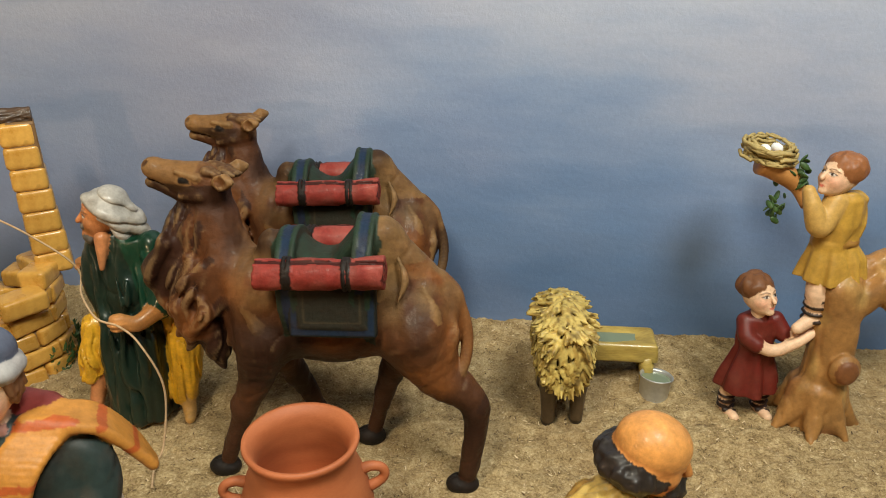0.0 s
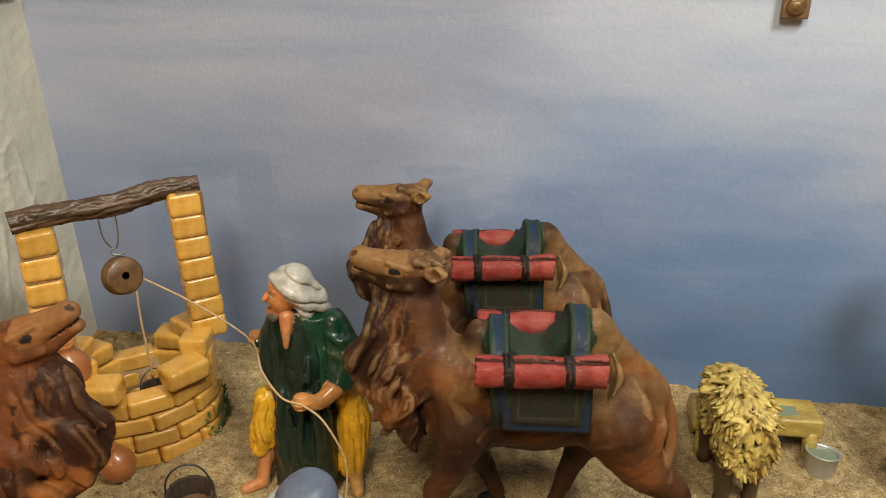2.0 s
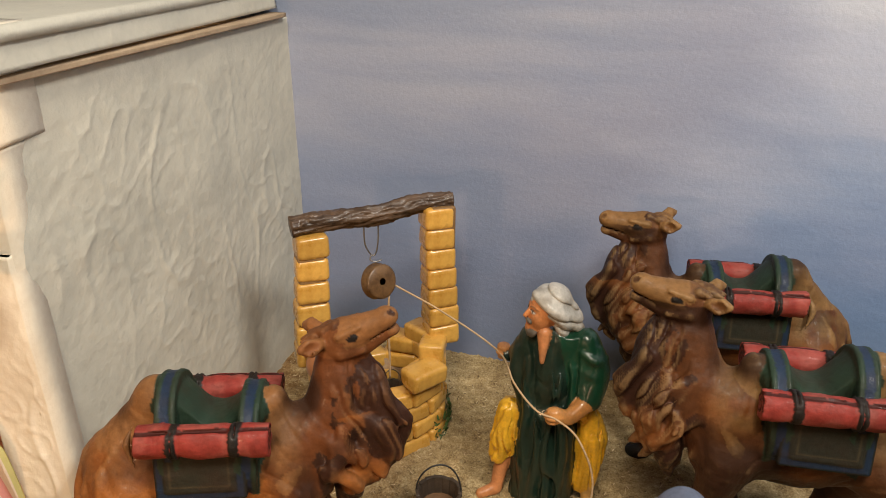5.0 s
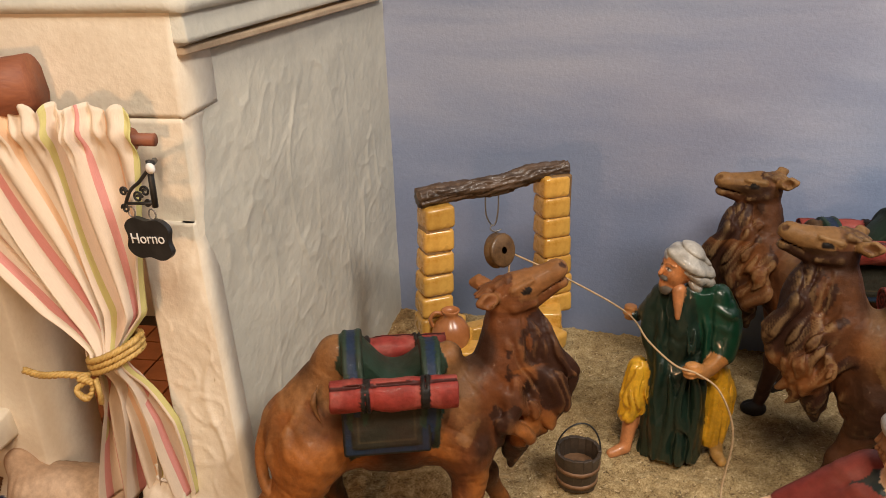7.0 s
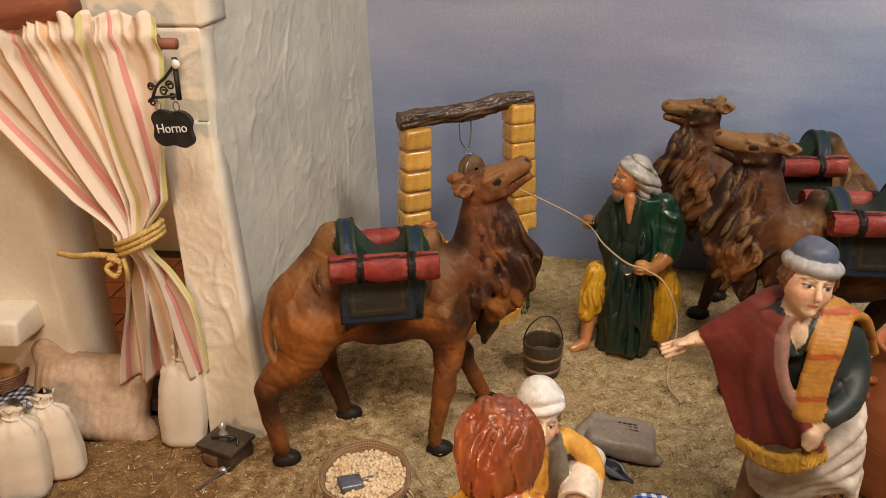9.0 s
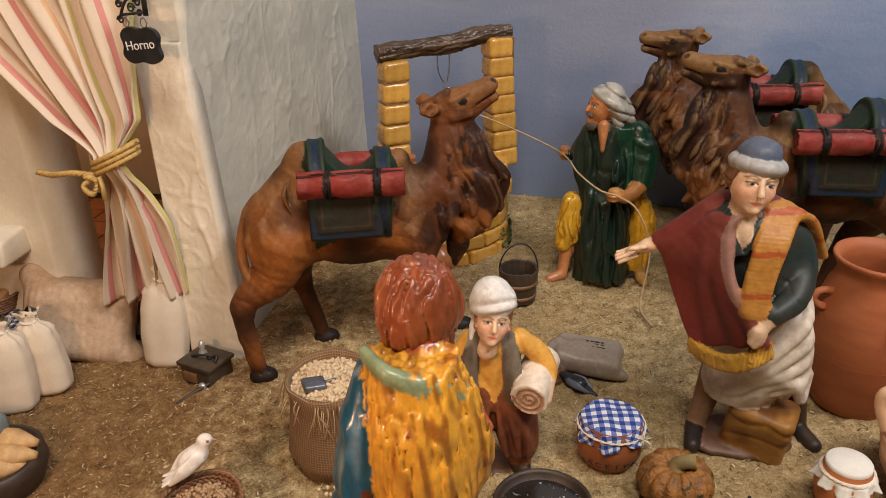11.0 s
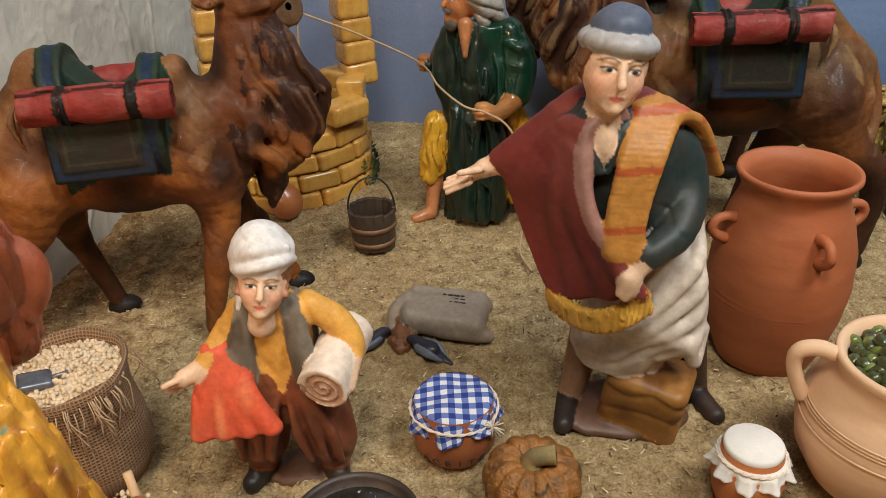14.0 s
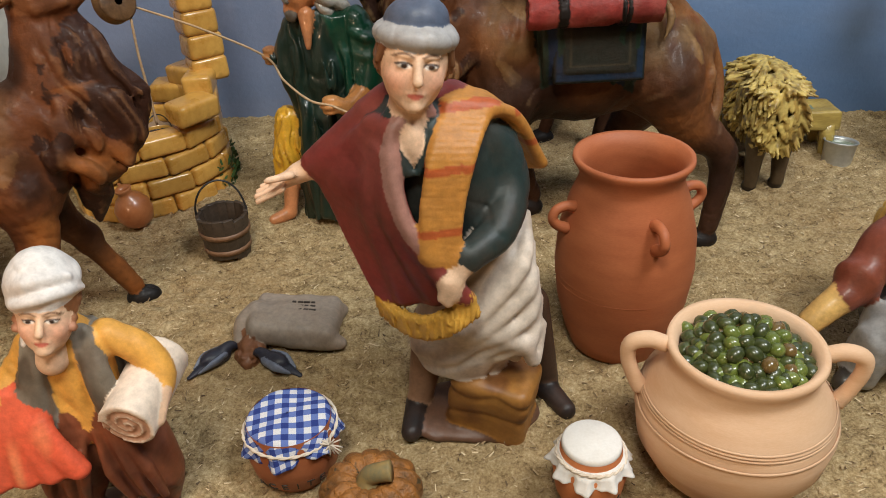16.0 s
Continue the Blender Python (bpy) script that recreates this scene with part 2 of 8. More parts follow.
def sky_material():
    """Painted board: pale grey-lilac above, blue below, with soft horizontal brush clouds."""
    m, nt, bs = graph("painted_sky")
    co = coords(nt)
    sep = nt.nodes.new("ShaderNodeSeparateXYZ")
    link(nt, co, sep.inputs[0])
    cloud = noise_of(nt, co, 3.2, 4.0, 0.55, (0.9, 1.0, 3.2))
    cloud2 = noise_of(nt, co, 9.0, 5.0, 0.6, (0.7, 1.0, 2.6))
    h = math_of(nt, "MULTIPLY", sep.outputs[2], 1.75)
    h = math_of(nt, "ADD", h, math_of(nt, "MULTIPLY", math_of(nt, "SUBTRACT", cloud, 0.5), 0.75))
    h = math_of(nt, "ADD", h, math_of(nt, "MULTIPLY", math_of(nt, "SUBTRACT", cloud2, 0.5), 0.18))
    col = ramp_of(nt, h, [(0.0, (0.115, 0.185, 0.335)), (0.28, (0.155, 0.255, 0.46)), (0.46, (0.24, 0.335, 0.53)), (0.66, (0.40, 0.455, 0.60)), (0.92, (0.53, 0.565, 0.66))])
    tint = noise_of(nt, co, 2.0, 3.0, 0.5, (1.0, 1.0, 1.6))
    col = mix_of(nt, ramp_of(nt, tint, [(0.48, (0, 0, 0)), (0.72, (0.3, 0.3, 0.3))]), col, (0.41, 0.39, 0.49))
    # lilac tint at the left, with the weaker light there darkened into it
    left_dim = math_of(nt, "ADD", sep.outputs[0], math_of(nt, "MULTIPLY", cloud, 0.5))
    col = mix_of(nt, ramp_of(nt, left_dim, [(0.0, (0.55, 0.55, 0.55)), (0.18, (0, 0, 0))]), col, (0.265, 0.275, 0.365))
    streak = noise_of(nt, co, 2.6, 3.0, 0.5, (0.55, 1.0, 5.5))
    col = mix_of(nt, ramp_of(nt, streak, [(0.54, (0, 0, 0)), (0.66, (0.45, 0.45, 0.45))]), col, (0.17, 0.235, 0.375))
    fine = noise_of(nt, co, 190.0, 4.0, 0.65)
    col = mix_of(nt, 1.0, col, math_of(nt, "ADD", math_of(nt, "MULTIPLY", fine, 0.16), 0.92), "MULTIPLY")
    link(nt, col, bs.inputs["Base Color"])
    bs.inputs["Roughness"].default_value = 0.5
    bs.inputs["Specular IOR Level"].default_value = 0.35
    wide = noise_of(nt, co, 30.0, 4.0, 0.6, (0.6, 1.0, 1.6))
    bump_of(nt, bs, math_of(nt, "ADD", fine, wide), 0.35, 0.0016)
    return m


def check_material(name, a, b, c, size):
    """Woven gingham in the cloth's own UV metres."""
    m, nt, bs = graph(name)
    uv = coords(nt, "UV")
    sep = nt.nodes.new("ShaderNodeSeparateXYZ")
    link(nt, uv, sep.inputs[0])
    bands = [math_of(nt, "LESS_THAN", math_of(nt, "FRACT", math_of(nt, "DIVIDE", o, size)), 0.5) for o in sep.outputs[:2]]
    s = math_of(nt, "MULTIPLY", math_of(nt, "ADD", *bands), 0.5)
    col = ramp_of(nt, s, [(0.0, a), (0.25, a), (0.26, b), (0.74, b), (0.76, c), (1.0, c)])
    weave = noise_of(nt, uv, 1500.0, 2.0, 0.6)
    col = mix_of(nt, 1.0, col, math_of(nt, "ADD", math_of(nt, "MULTIPLY", weave, 0.5), 0.72), "MULTIPLY")
    link(nt, col, bs.inputs["Base Color"])
    bs.inputs["Roughness"].default_value = 0.9
    bump_of(nt, bs, weave, 0.5, 0.0005)
    return m


def curtain_material():
    m, nt, bs = graph("striped_cotton")
    uv = coords(nt, "UV")
    sep = nt.nodes.new("ShaderNodeSeparateXYZ")
    link(nt, uv, sep.inputs[0])
    u = sep.outputs[0]
    cream, pink, lime, peach = (0.76, 0.64, 0.51), (0.70, 0.31, 0.28), (0.62, 0.57, 0.23), (0.76, 0.50, 0.31)
    r = nt.nodes.new("ShaderNodeValToRGB")
    r.color_ramp.interpolation = "CONSTANT"
    stops = [(0.0, cream), (0.11, lime), (0.135, cream), (0.22, pink), (0.25, cream), (0.36, pink), (0.385, cream), (0.47, peach), (0.49, cream), (0.57, lime), (0.605, cream), (0.69, pink), (0.715, cream), (0.80, pink), (0.83, cream), (0.92, peach), (0.945, cream)]
    while len(r.color_ramp.elements) < len(stops):
        r.color_ramp.elements.new(0.5)
    for e, (p, c) in zip(r.color_ramp.elements, stops):
        e.position, e.color = p, (*c, 1)
    link(nt, math_of(nt, "FRACT", math_of(nt, "MULTIPLY", u, 1.6)), r.inputs["Fac"])
    weave = noise_of(nt, uv, 120.0, 3.0, 0.7, (6.0, 0.5, 1.0))
    col = mix_of(nt, 1.0, r.outputs["Color"], math_of(nt, "ADD", math_of(nt, "MULTIPLY", weave, 0.3), 0.82), "MULTIPLY")
    link(nt, col, bs.inputs["Base Color"])
    bs.inputs["Roughness"].default_value = 0.9
    bump_of(nt, bs, weave, 0.4, 0.0008)
    return m


SAND = sand_material()
SKY = sky_material()
GINGHAM = check_material("blue_gingham", (0.66, 0.65, 0.66), (0.12, 0.17, 0.42), (0.018, 0.035, 0.19), 0.0072)
DARK_GINGHAM = check_material("navy_gingham", (0.60, 0.57, 0.53), (0.14, 0.15, 0.22), (0.02, 0.025, 0.06), 0.008)
STRIPES = curtain_material()

# ---- tools for building ----
def part(name, bm, material, parent=None, label="", smooth=True):
    """One mesh object from a bmesh (or a ready mesh), under parent if there is one."""
    if isinstance(bm, bmesh.types.BMesh):
        me = bpy.data.meshes.new(name)
        bm.normal_update()
        bm.to_mesh(me)
        bm.free()
    else:
        me = bm
    if smooth:
        me.shade_smooth()
    if not me.materials:
        me.materials.append(material)
    ob = new(name, me)
    if parent is not None:
        ob.parent = parent
    if label:
        ob["label"] = label
    return ob


def thing(name, label, category, m=None, group="", kind=""):
    ob = new(name)
    ob.empty_display_size = 0.01
    if m is not None:
        ob.matrix_world = m
    return tagged(ob, label, category, group, kind)


def lathe(profile, segments=48, wobble=0.0, close=False):
    """Turns (radius, height) pairs round z."""
    bm = bmesh.new()
    rings = []
    for r, z in profile:
        ring = []
        for i in range(segments):
            a = 2 * math.pi * i / segments
            q = r * (1 + wobble * math.sin(2 * a + z * 60) + 0.5 * wobble * math.sin(5 * a - z * 90))
            ring.append(bm.verts.new((q * math.cos(a), q * math.sin(a), z)))
        rings.append(ring)
    for lo, hi in zip(rings, rings[1:]):
        for i in range(segments):
            j = (i + 1) % segments
            bm.faces.new((lo[i], lo[j], hi[j], hi[i]))
    for ring, flip in ((rings[0], True), (rings[-1], False)):
        if close or flip:
            bm.faces.new(ring[::-1] if flip else ring)
    return bm


def spline(points, steps=6):
    """Catmull-Rom points through the given ones."""
    p = [Vector(q) for q in points]
    p = [p[0] * 2 - p[1], *p, p[-1] * 2 - p[-2]]
    out = []
    for a, b, c, d in zip(p, p[1:], p[2:], p[3:]):
        for i in range(steps):
            t = i / steps
            out.append(0.5 * ((2 * b) + (c - a) * t + (2 * a - 5 * b + 4 * c - d) * t * t + (3 * b - a - 3 * c + d) * t ** 3))
    out.append(p[-2])
    return out


def tube(bm, points, radii, sides=10, caps=True):
    """Adds a tube along points to bm; radii one number or one per point."""
    n = len(points)
    radii = [radii] * n if isinstance(radii, (int, float)) else radii
    prev, rings = None, []
    up = Vector((0.31, 0.23, 0.92)).normalized()
    for i, p in enumerate(points):
        d = (points[min(i + 1, n - 1)] - points[max(i - 1, 0)]).normalized()
        side = d.cross(up)
        if side.length < 0.05:
            side = d.cross(Vector((1, 0, 0)))
        side.normalize()
        if prev is not None and side.dot(prev) < 0:
            side = -side
        prev = side
        over = side.cross(d).normalized()
        rings.append([bm.verts.new(p + (side * math.cos(a) + over * math.sin(a)) * radii[i]) for a in (2 * math.pi * k / sides for k in range(sides))])
    for lo, hi in zip(rings, rings[1:]):
        for k in range(sides):
            j = (k + 1) % sides
            bm.faces.new((lo[k], lo[j], hi[j], hi[k]))
    if caps:
        bm.faces.new(rings[0][::-1])
        bm.faces.new(rings[-1])
    return bm


def rod(points, radii, sides=10, steps=6):
    bm = bmesh.new()
    pts = spline(points, steps) if steps > 1 else [Vector(p) for p in points]
    if not isinstance(radii, (int, float)):
        n, k = len(pts), len(radii) - 1
        radii = [float(np.interp(i / (n - 1) * k, range(k + 1), radii)) for i in range(n)]
    return tube(bm, pts, radii, sides)


def block(size, bevel=0.1, seed=0, rough=0.0, segments=2):
    """A bevelled box centred on its base, its corners a little uneven."""
    rnd = random.Random(seed)
    bm = bmesh.new()
    bmesh.ops.create_cube(bm, size=1.0)
    for v in bm.verts:
        v.co = Vector((v.co.x * size[0], v.co.y * size[1], (v.co.z + 0.5) * size[2]))
        v.co += Vector([rnd.uniform(-1, 1) * rough * s for s in size])
    bmesh.ops.bevel(bm, geom=bm.edges[:], offset=min(size) * bevel, segments=segments, profile=0.6, affect="EDGES")
    return bm


def grid_sheet(nu, nv, place, thick=0.0, uv=None):
    """A sheet from place(u, v) with u, v in 0..1; thick gives it a back, place then also takes a side of 0 or 1."""
    bm = bmesh.new()
    lay = bm.loops.layers.uv.new("UVMap")
    sides = (0, 1) if thick else (0,)
    tables = [[[bm.verts.new(place(i / nu, j / nv, s)) for j in range(nv + 1)] for i in range(nu + 1)] for s in sides]

    def quad(vs, cs):
        f = bm.faces.new(vs)
        for l, c in zip(f.loops, cs):
            l[lay].uv = uv(*c) if uv else c

    for s, tab in zip(sides, tables):
        for i in range(nu):
            for j in range(nv):
                k = [(i, j), (i + 1, j), (i + 1, j + 1), (i, j + 1)]
                k = k if s == 0 else k[::-1]
                quad([tab[a][b] for a, b in k], [(a / nu, b / nv) for a, b in k])
    if thick:
        rim = [(i, 0) for i in range(nu)] + [(nu, j) for j in range(nv)] + [(i, nv) for i in range(nu, 0, -1)] + [(0, j) for j in range(nv, 0, -1)]
        for a, b in zip(rim, rim[1:] + rim[:1]):
            quad([tables[0][a[0]][a[1]], tables[1][a[0]][a[1]], tables[1][b[0]][b[1]], tables[0][b[0]][b[1]]], [(a[0] / nu, a[1] / nv)] * 2 + [(b[0] / nu, b[1] / nv)] * 2)
    bmesh.ops.recalc_face_normals(bm, faces=bm.faces[:])
    return bm


def crumple(x, y, z, amp, scale):
    """Creased-paper relief at a place."""
    p = Vector((x, y, z)) * scale
    q = Vector((p.x, p.y, p.z * 0.55))
    fold = math.exp(-(noise.noise(q * 0.55 + Vector((3, 7, 1))) / 0.05) ** 2) + 0.6 * math.exp(-(noise.noise(p * 1.1) / 0.06) ** 2)
    return amp * (0.9 * noise.noise(p * 0.45) + 0.55 * fold * (0.5 + noise.noise(p * 0.3)) + 0.22 * noise.noise(p * 2.6) + 0.12 * noise.noise(p * 6))


def crease(p):
    """Sharp-bottomed carved folds from a phase, about -1 to 0.6."""
    return 0.6 - 1.6 * (1 - abs(np.sin(p * 0.5))) ** 2


LATTICE = np.random.RandomState(7).uniform(-1, 1, (64, 64, 64)).astype(np.float32)


def waves(x, y, z):
    """Smooth lattice noise of arrays, -1 to 1."""
    out = 0.0
    x, y, z = np.broadcast_arrays(x, y, z)
    ix, iy, iz = (np.floor(q).astype(int) for q in (x, y, z))
    fx, fy, fz = x - ix, y - iy, z - iz
    fx, fy, fz = (q * q * (3 - 2 * q) for q in (fx, fy, fz))
    for a in (0, 1):
        for b in (0, 1):
            for c in (0, 1):
                w = (fx if a else 1 - fx) * (fy if b else 1 - fy) * (fz if c else 1 - fz)
                out = out + w * LATTICE[(ix + a) & 63, (iy + b) & 63, (iz + c) & 63]
    return out


def fold(x, y, z, across, along, amp, width=0.16):
    """Sparse carved creases running along one direction, with soft swells between them."""
    u, v = (x * across[0] + y * across[1] + z * across[2]), (x * along[0] + y * along[1] + z * along[2])
    n = waves(u * 62 + 0.9 * waves(u * 30, v * 30, v * 11), v * 13, u * 7 + 3.3)
    m = waves(u * 130 + 5, v * 24, 1.7 + u * 9)
    return amp * (1.3 * waves(u * 40, v * 9, 0.4 + u * 3) - 1.3 * np.exp(-(n / width) ** 2) - 0.35 * np.exp(-(m / width) ** 2))


def strands(x, y, z, amp, scale=1.0):
    """Fine wavy locks that run mostly downwards."""
    a, b = 150 * scale, 26 * scale
    sx = x + 0.006 * waves(z * 50, y * 20, x * 20)
    n, m = waves(sx * a, y * a, z * b), waves(sx * a * 2.3 + 7, y * a * 2.3, z * b * 1.6)
    return amp * (0.5 - np.exp(-(n / 0.22) ** 2) + 0.35 * m)


class Clay:
    """A lump modelled from blended forms on a lattice, each with its paint, and turned into one skin."""

    def __init__(self, lo, hi, cell):
        self.h, self.lo = cell, np.array(lo, float)
        self.n = np.ceil((np.array(hi, float) - self.lo) / cell).astype(int) + 1
        self.f = np.full(self.n, 9.0, np.float32)
        self.forms = []

    def put(self, dist, lo, hi, col, k=0.004, cut=False, disp=None):
        pad = max(k, 3 * self.h) + (0.004 if disp else 0)
        i0 = np.clip(np.floor((np.array(lo) - pad - self.lo) / self.h).astype(int), 0, self.n - 1)
        i1 = np.clip(np.ceil((np.array(hi) + pad - self.lo) / self.h).astype(int) + 1, 0, self.n)
        if (i1 <= i0).any():
            return self
        ax = [(self.lo[a] + self.h * np.arange(i0[a], i1[a])).astype(np.float32) for a in range(3)]
        x, y, z = ax[0][:, None, None], ax[1][None, :, None], ax[2][None, None, :]
        d = dist(x, y, z)
        if disp:
            d = d - disp(x, y, z)
        win = tuple(slice(a, b) for a, b in zip(i0, i1))
        f = self.f[win]
        if cut:
            e = -d
            t = np.clip(0.5 + 0.5 * (e - f) / k, 0, 1)
            self.f[win] = e * t + f * (1 - t) + k * t * (1 - t)
        else:
            t = np.clip(0.5 + 0.5 * (f - d) / k, 0, 1)
            self.f[win] = d * t + f * (1 - t) - k * t * (1 - t)
        self.forms.append((dist, disp, np.array(lo) - pad, np.array(hi) + pad, col, cut))
        return self

    def ell(self, c, r, col, rot=(0, 0, 0), k=0.004, cut=False, disp=None, slab=None):
        r = (r, r, r) if isinstance(r, (int, float)) else r
        m = np.array(Euler([radians(a) for a in rot]).to_matrix()).T

        def dist(x, y, z):
            px, py, pz = x - c[0], y - c[1], z - c[2]
            q = [m[i, 0] * px + m[i, 1] * py + m[i, 2] * pz for i in range(3)]
            k0 = np.sqrt((q[0] / r[0]) ** 2 + (q[1] / r[1]) ** 2 + (q[2] / r[2]) ** 2) + 1e-6
            k1 = np.sqrt((q[0] / r[0] ** 2) ** 2 + (q[1] / r[1] ** 2) ** 2 + (q[2] / r[2] ** 2) ** 2) + 1e-6
            d = k0 * (k0 - 1) / k1
            if slab:
                d = np.maximum(d, abs(q[slab[0]] - slab[1]) - slab[2])
            return d

        b = max(r)
        return self.put(dist, [v - b for v in c], [v + b for v in c], col, k, cut, disp)

    @staticmethod
    def pill(a, b, ra, rb, flat=None):
        """The distance to a rounded limb from a to b. flat: (direction, factor) squeezes it along that direction."""
        a, b = np.array(a, float), np.array(b, float)
        g = np.array(Vector(flat[0]).normalized()) if flat else None

        def dist(x, y, z):
            p = [x - a[0], y - a[1], z - a[2]]
            e = b - a
            if flat:
                s = (p[0] * g[0] + p[1] * g[1] + p[2] * g[2]) * (1 / flat[1] - 1)
                p = [p[i] + g[i] * s for i in range(3)]
                e = e + g * (e @ g) * (1 / flat[1] - 1)
            t = np.clip((p[0] * e[0] + p[1] * e[1] + p[2] * e[2]) / max(e @ e, 1e-9), 0, 1)
            d = np.sqrt((p[0] - e[0] * t) ** 2 + (p[1] - e[1] * t) ** 2 + (p[2] - e[2] * t) ** 2) - (ra + (rb - ra) * t)
            return d * (min(1.0, flat[1] * 1.6) if flat else 1.0)

        return dist, np.minimum(a, b) - max(ra, rb), np.maximum(a, b) + max(ra, rb)

    def cap(self, a, b, ra, rb, col, k=0.004, cut=False, disp=None, flat=None):
        dist, lo, hi = self.pill(a, b, ra, rb, flat)
        return self.put(dist, lo, hi, col, k, cut, disp)

    def pills(self, parts, col, k, disp):
        """Several limbs as one form."""
        def dist(x, y, z):
            out = parts[0][0](x, y, z)
            for q in parts[1:]:
                out = np.minimum(out, q[0](x, y, z))
            return out

        return self.put(dist, np.min([q[1] for q in parts], 0), np.max([q[2] for q in parts], 0), col, k, False, disp)

    def limb(self, pts, rads, col, k=0.004, disp=None, flat=None, steps=4):
        pts = spline(pts, steps)
        n, m = len(pts), len(rads) - 1
        rr = [float(np.interp(i / (n - 1) * m, range(m + 1), rads)) for i in range(n)]
        return self.pills([self.pill(pts[i], pts[i + 1], rr[i], rr[i + 1], flat) for i in range(n - 1)], col, k, disp)

    def box(self, c, half, col, rot=(0, 0, 0), rnd=0.002, k=0.003, cut=False, disp=None):
        m = np.array(Euler([radians(a) for a in rot]).to_matrix()).T

        def dist(x, y, z):
            px, py, pz = x - c[0], y - c[1], z - c[2]
            q = [abs(m[i, 0] * px + m[i, 1] * py + m[i, 2] * pz) - half[i] + rnd for i in range(3)]
            out = np.sqrt(sum(np.maximum(v, 0) ** 2 for v in q))
            return out + np.minimum(np.maximum(q[0], np.maximum(q[1], q[2])), 0) - rnd

        b = math.sqrt(sum(v * v for v in half))
        return self.put(dist, [v - b for v in c], [v + b for v in c], col, k, cut, disp)

    def robe(self, rows, col, folds=0, amp=0.0, phase=0.0, twist=0.0, k=0.004, disp=None, shell=None):
        """Rows of (z, cx, cy, rx, ry) from low to high: an upright garment with folds that grow downwards."""
        zs, cx, cy, rx, ry = (np.array(v, float) for v in zip(*rows))

        def dist(x, y, z):
            zz = np.clip(z, zs[0], zs[-1])
            ax, ay = x - np.interp(zz, zs, cx), y - np.interp(zz, zs, cy)
            sx, sy = np.interp(zz, zs, rx), np.interp(zz, zs, ry)
            th = np.arctan2(ay / sy, ax / sx)
            low = (zs[-1] - zz) / (zs[-1] - zs[0])
            rr = np.sqrt((ax / sx) ** 2 + (ay / sy) ** 2)
            wob = amp * low * (np.sin(folds * th + phase + twist * z) + 0.5 * np.sin((folds * 1.7 // 1) * th - phase + 1.3 * twist * z))
            d = (rr - 1) * np.minimum(sx, sy) - wob
            return np.maximum(d, np.maximum(z - zs[-1], zs[0] - z))

        b = max(rx.max(), ry.max()) + amp * 2
        return self.put(dist, (cx.min() - b, cy.min() - b, zs[0]), (cx.max() + b, cy.max() + b, zs[-1]), col, k, False, disp)

    def colours(self, v):
        best, col = np.full(len(v), 9.0), np.full((len(v), 3), 0.2)
        for dist, disp, lo, hi, paint, cut in self.forms:
            i = np.flatnonzero(((v >= lo) & (v <= hi)).all(1))
            if paint is None or not len(i):
                continue
            x, y, z = v[i].T
            d = dist(x, y, z)
            if disp:
                d = d - disp(x, y, z)
            hit = d < 0.4 * self.h if cut else d < best[i] + 0.05 * self.h
            col[i[hit]] = paint
            if not cut:
                best[i] = np.minimum(best[i], d)
        return col

    def sheet(self, left, right, r, col, rows=10, k=0.004, disp=None, flat=None):
        """Cloth hung between two edges, each a list of places."""
        le, ri = (spline(q, 8) for q in (left, right))
        ends = [[q[round(i / (rows - 1) * (len(q) - 1))] for q in (le, ri)] for i in range(rows)]
        return self.pills([self.pill(a, b, r, r, flat) for a, b in ends], col, k, disp)

    def cyl(self, a, b, r, col, k=0.001, disp=None):
        """A flat-ended roll."""
        a, b = np.array(a, float), np.array(b, float)
        e = (b - a) / np.linalg.norm(b - a)
        half = np.linalg.norm(b - a) / 2
        c = (a + b) / 2

        def dist(x, y, z):
            p = [x - c[0], y - c[1], z - c[2]]
            t = p[0] * e[0] + p[1] * e[1] + p[2] * e[2]
            d = np.sqrt(sum((p[i] - e[i] * t) ** 2 for i in range(3)))
            return np.maximum(d - r, abs(t) - half)

        return self.put(dist, np.minimum(a, b) - r, np.maximum(a, b) + r, col, k, False, disp)

    def skin(self):
        f, n = self.f, self.n
        s = f < 0
        cnt = sum(s[a:n[0] - 1 + a, b:n[1] - 1 + b, c:n[2] - 1 + c].astype(np.int8) for a in (0, 1) for b in (0, 1) for c in (0, 1))
        act = (cnt > 0) & (cnt < 8)
        cells = np.argwhere(act)
        ids = np.full(act.shape, -1, int)
        ids[act] = np.arange(len(cells))
        acc, num = np.zeros((len(cells), 3)), np.zeros(len(cells))
        corners = [(a, b, c) for a in (0, 1) for b in (0, 1) for c in (0, 1)]
        val = {q: f[tuple((cells + q).T)] for q in corners}
        for q in corners:
            for a in range(3):
                if q[a] == 0:
                    r = tuple(1 if i == a else q[i] for i in range(3))
                    v0, v1 = val[q], val[r]
                    hit = (v0 < 0) != (v1 < 0)
                    t = np.where(hit, v0 / np.where(hit, v0 - v1, 1), 0)
                    p = np.array(q, float)[None] + np.outer(t, [1.0 if i == a else 0.0 for i in range(3)])
                    acc += np.where(hit[:, None], p, 0)
                    num += hit
        verts = self.lo + (cells + acc / num[:, None]) * self.h
        quads = []
        for a in range(3):
            b, c = (a + 1) % 3, (a + 2) % 3
            lo = [slice(None)] * 3
            hi = [slice(None)] * 3
            lo[a], hi[a] = slice(0, -1), slice(1, None)
            s0, s1 = s[tuple(lo)], s[tuple(hi)]
            e = np.argwhere(s0 != s1)
            e = e[(e[:, b] > 0) & (e[:, c] > 0) & (e[:, b] < n[b] - 1) & (e[:, c] < n[c] - 1)]
            ub, uc = np.eye(3, dtype=int)[b], np.eye(3, dtype=int)[c]
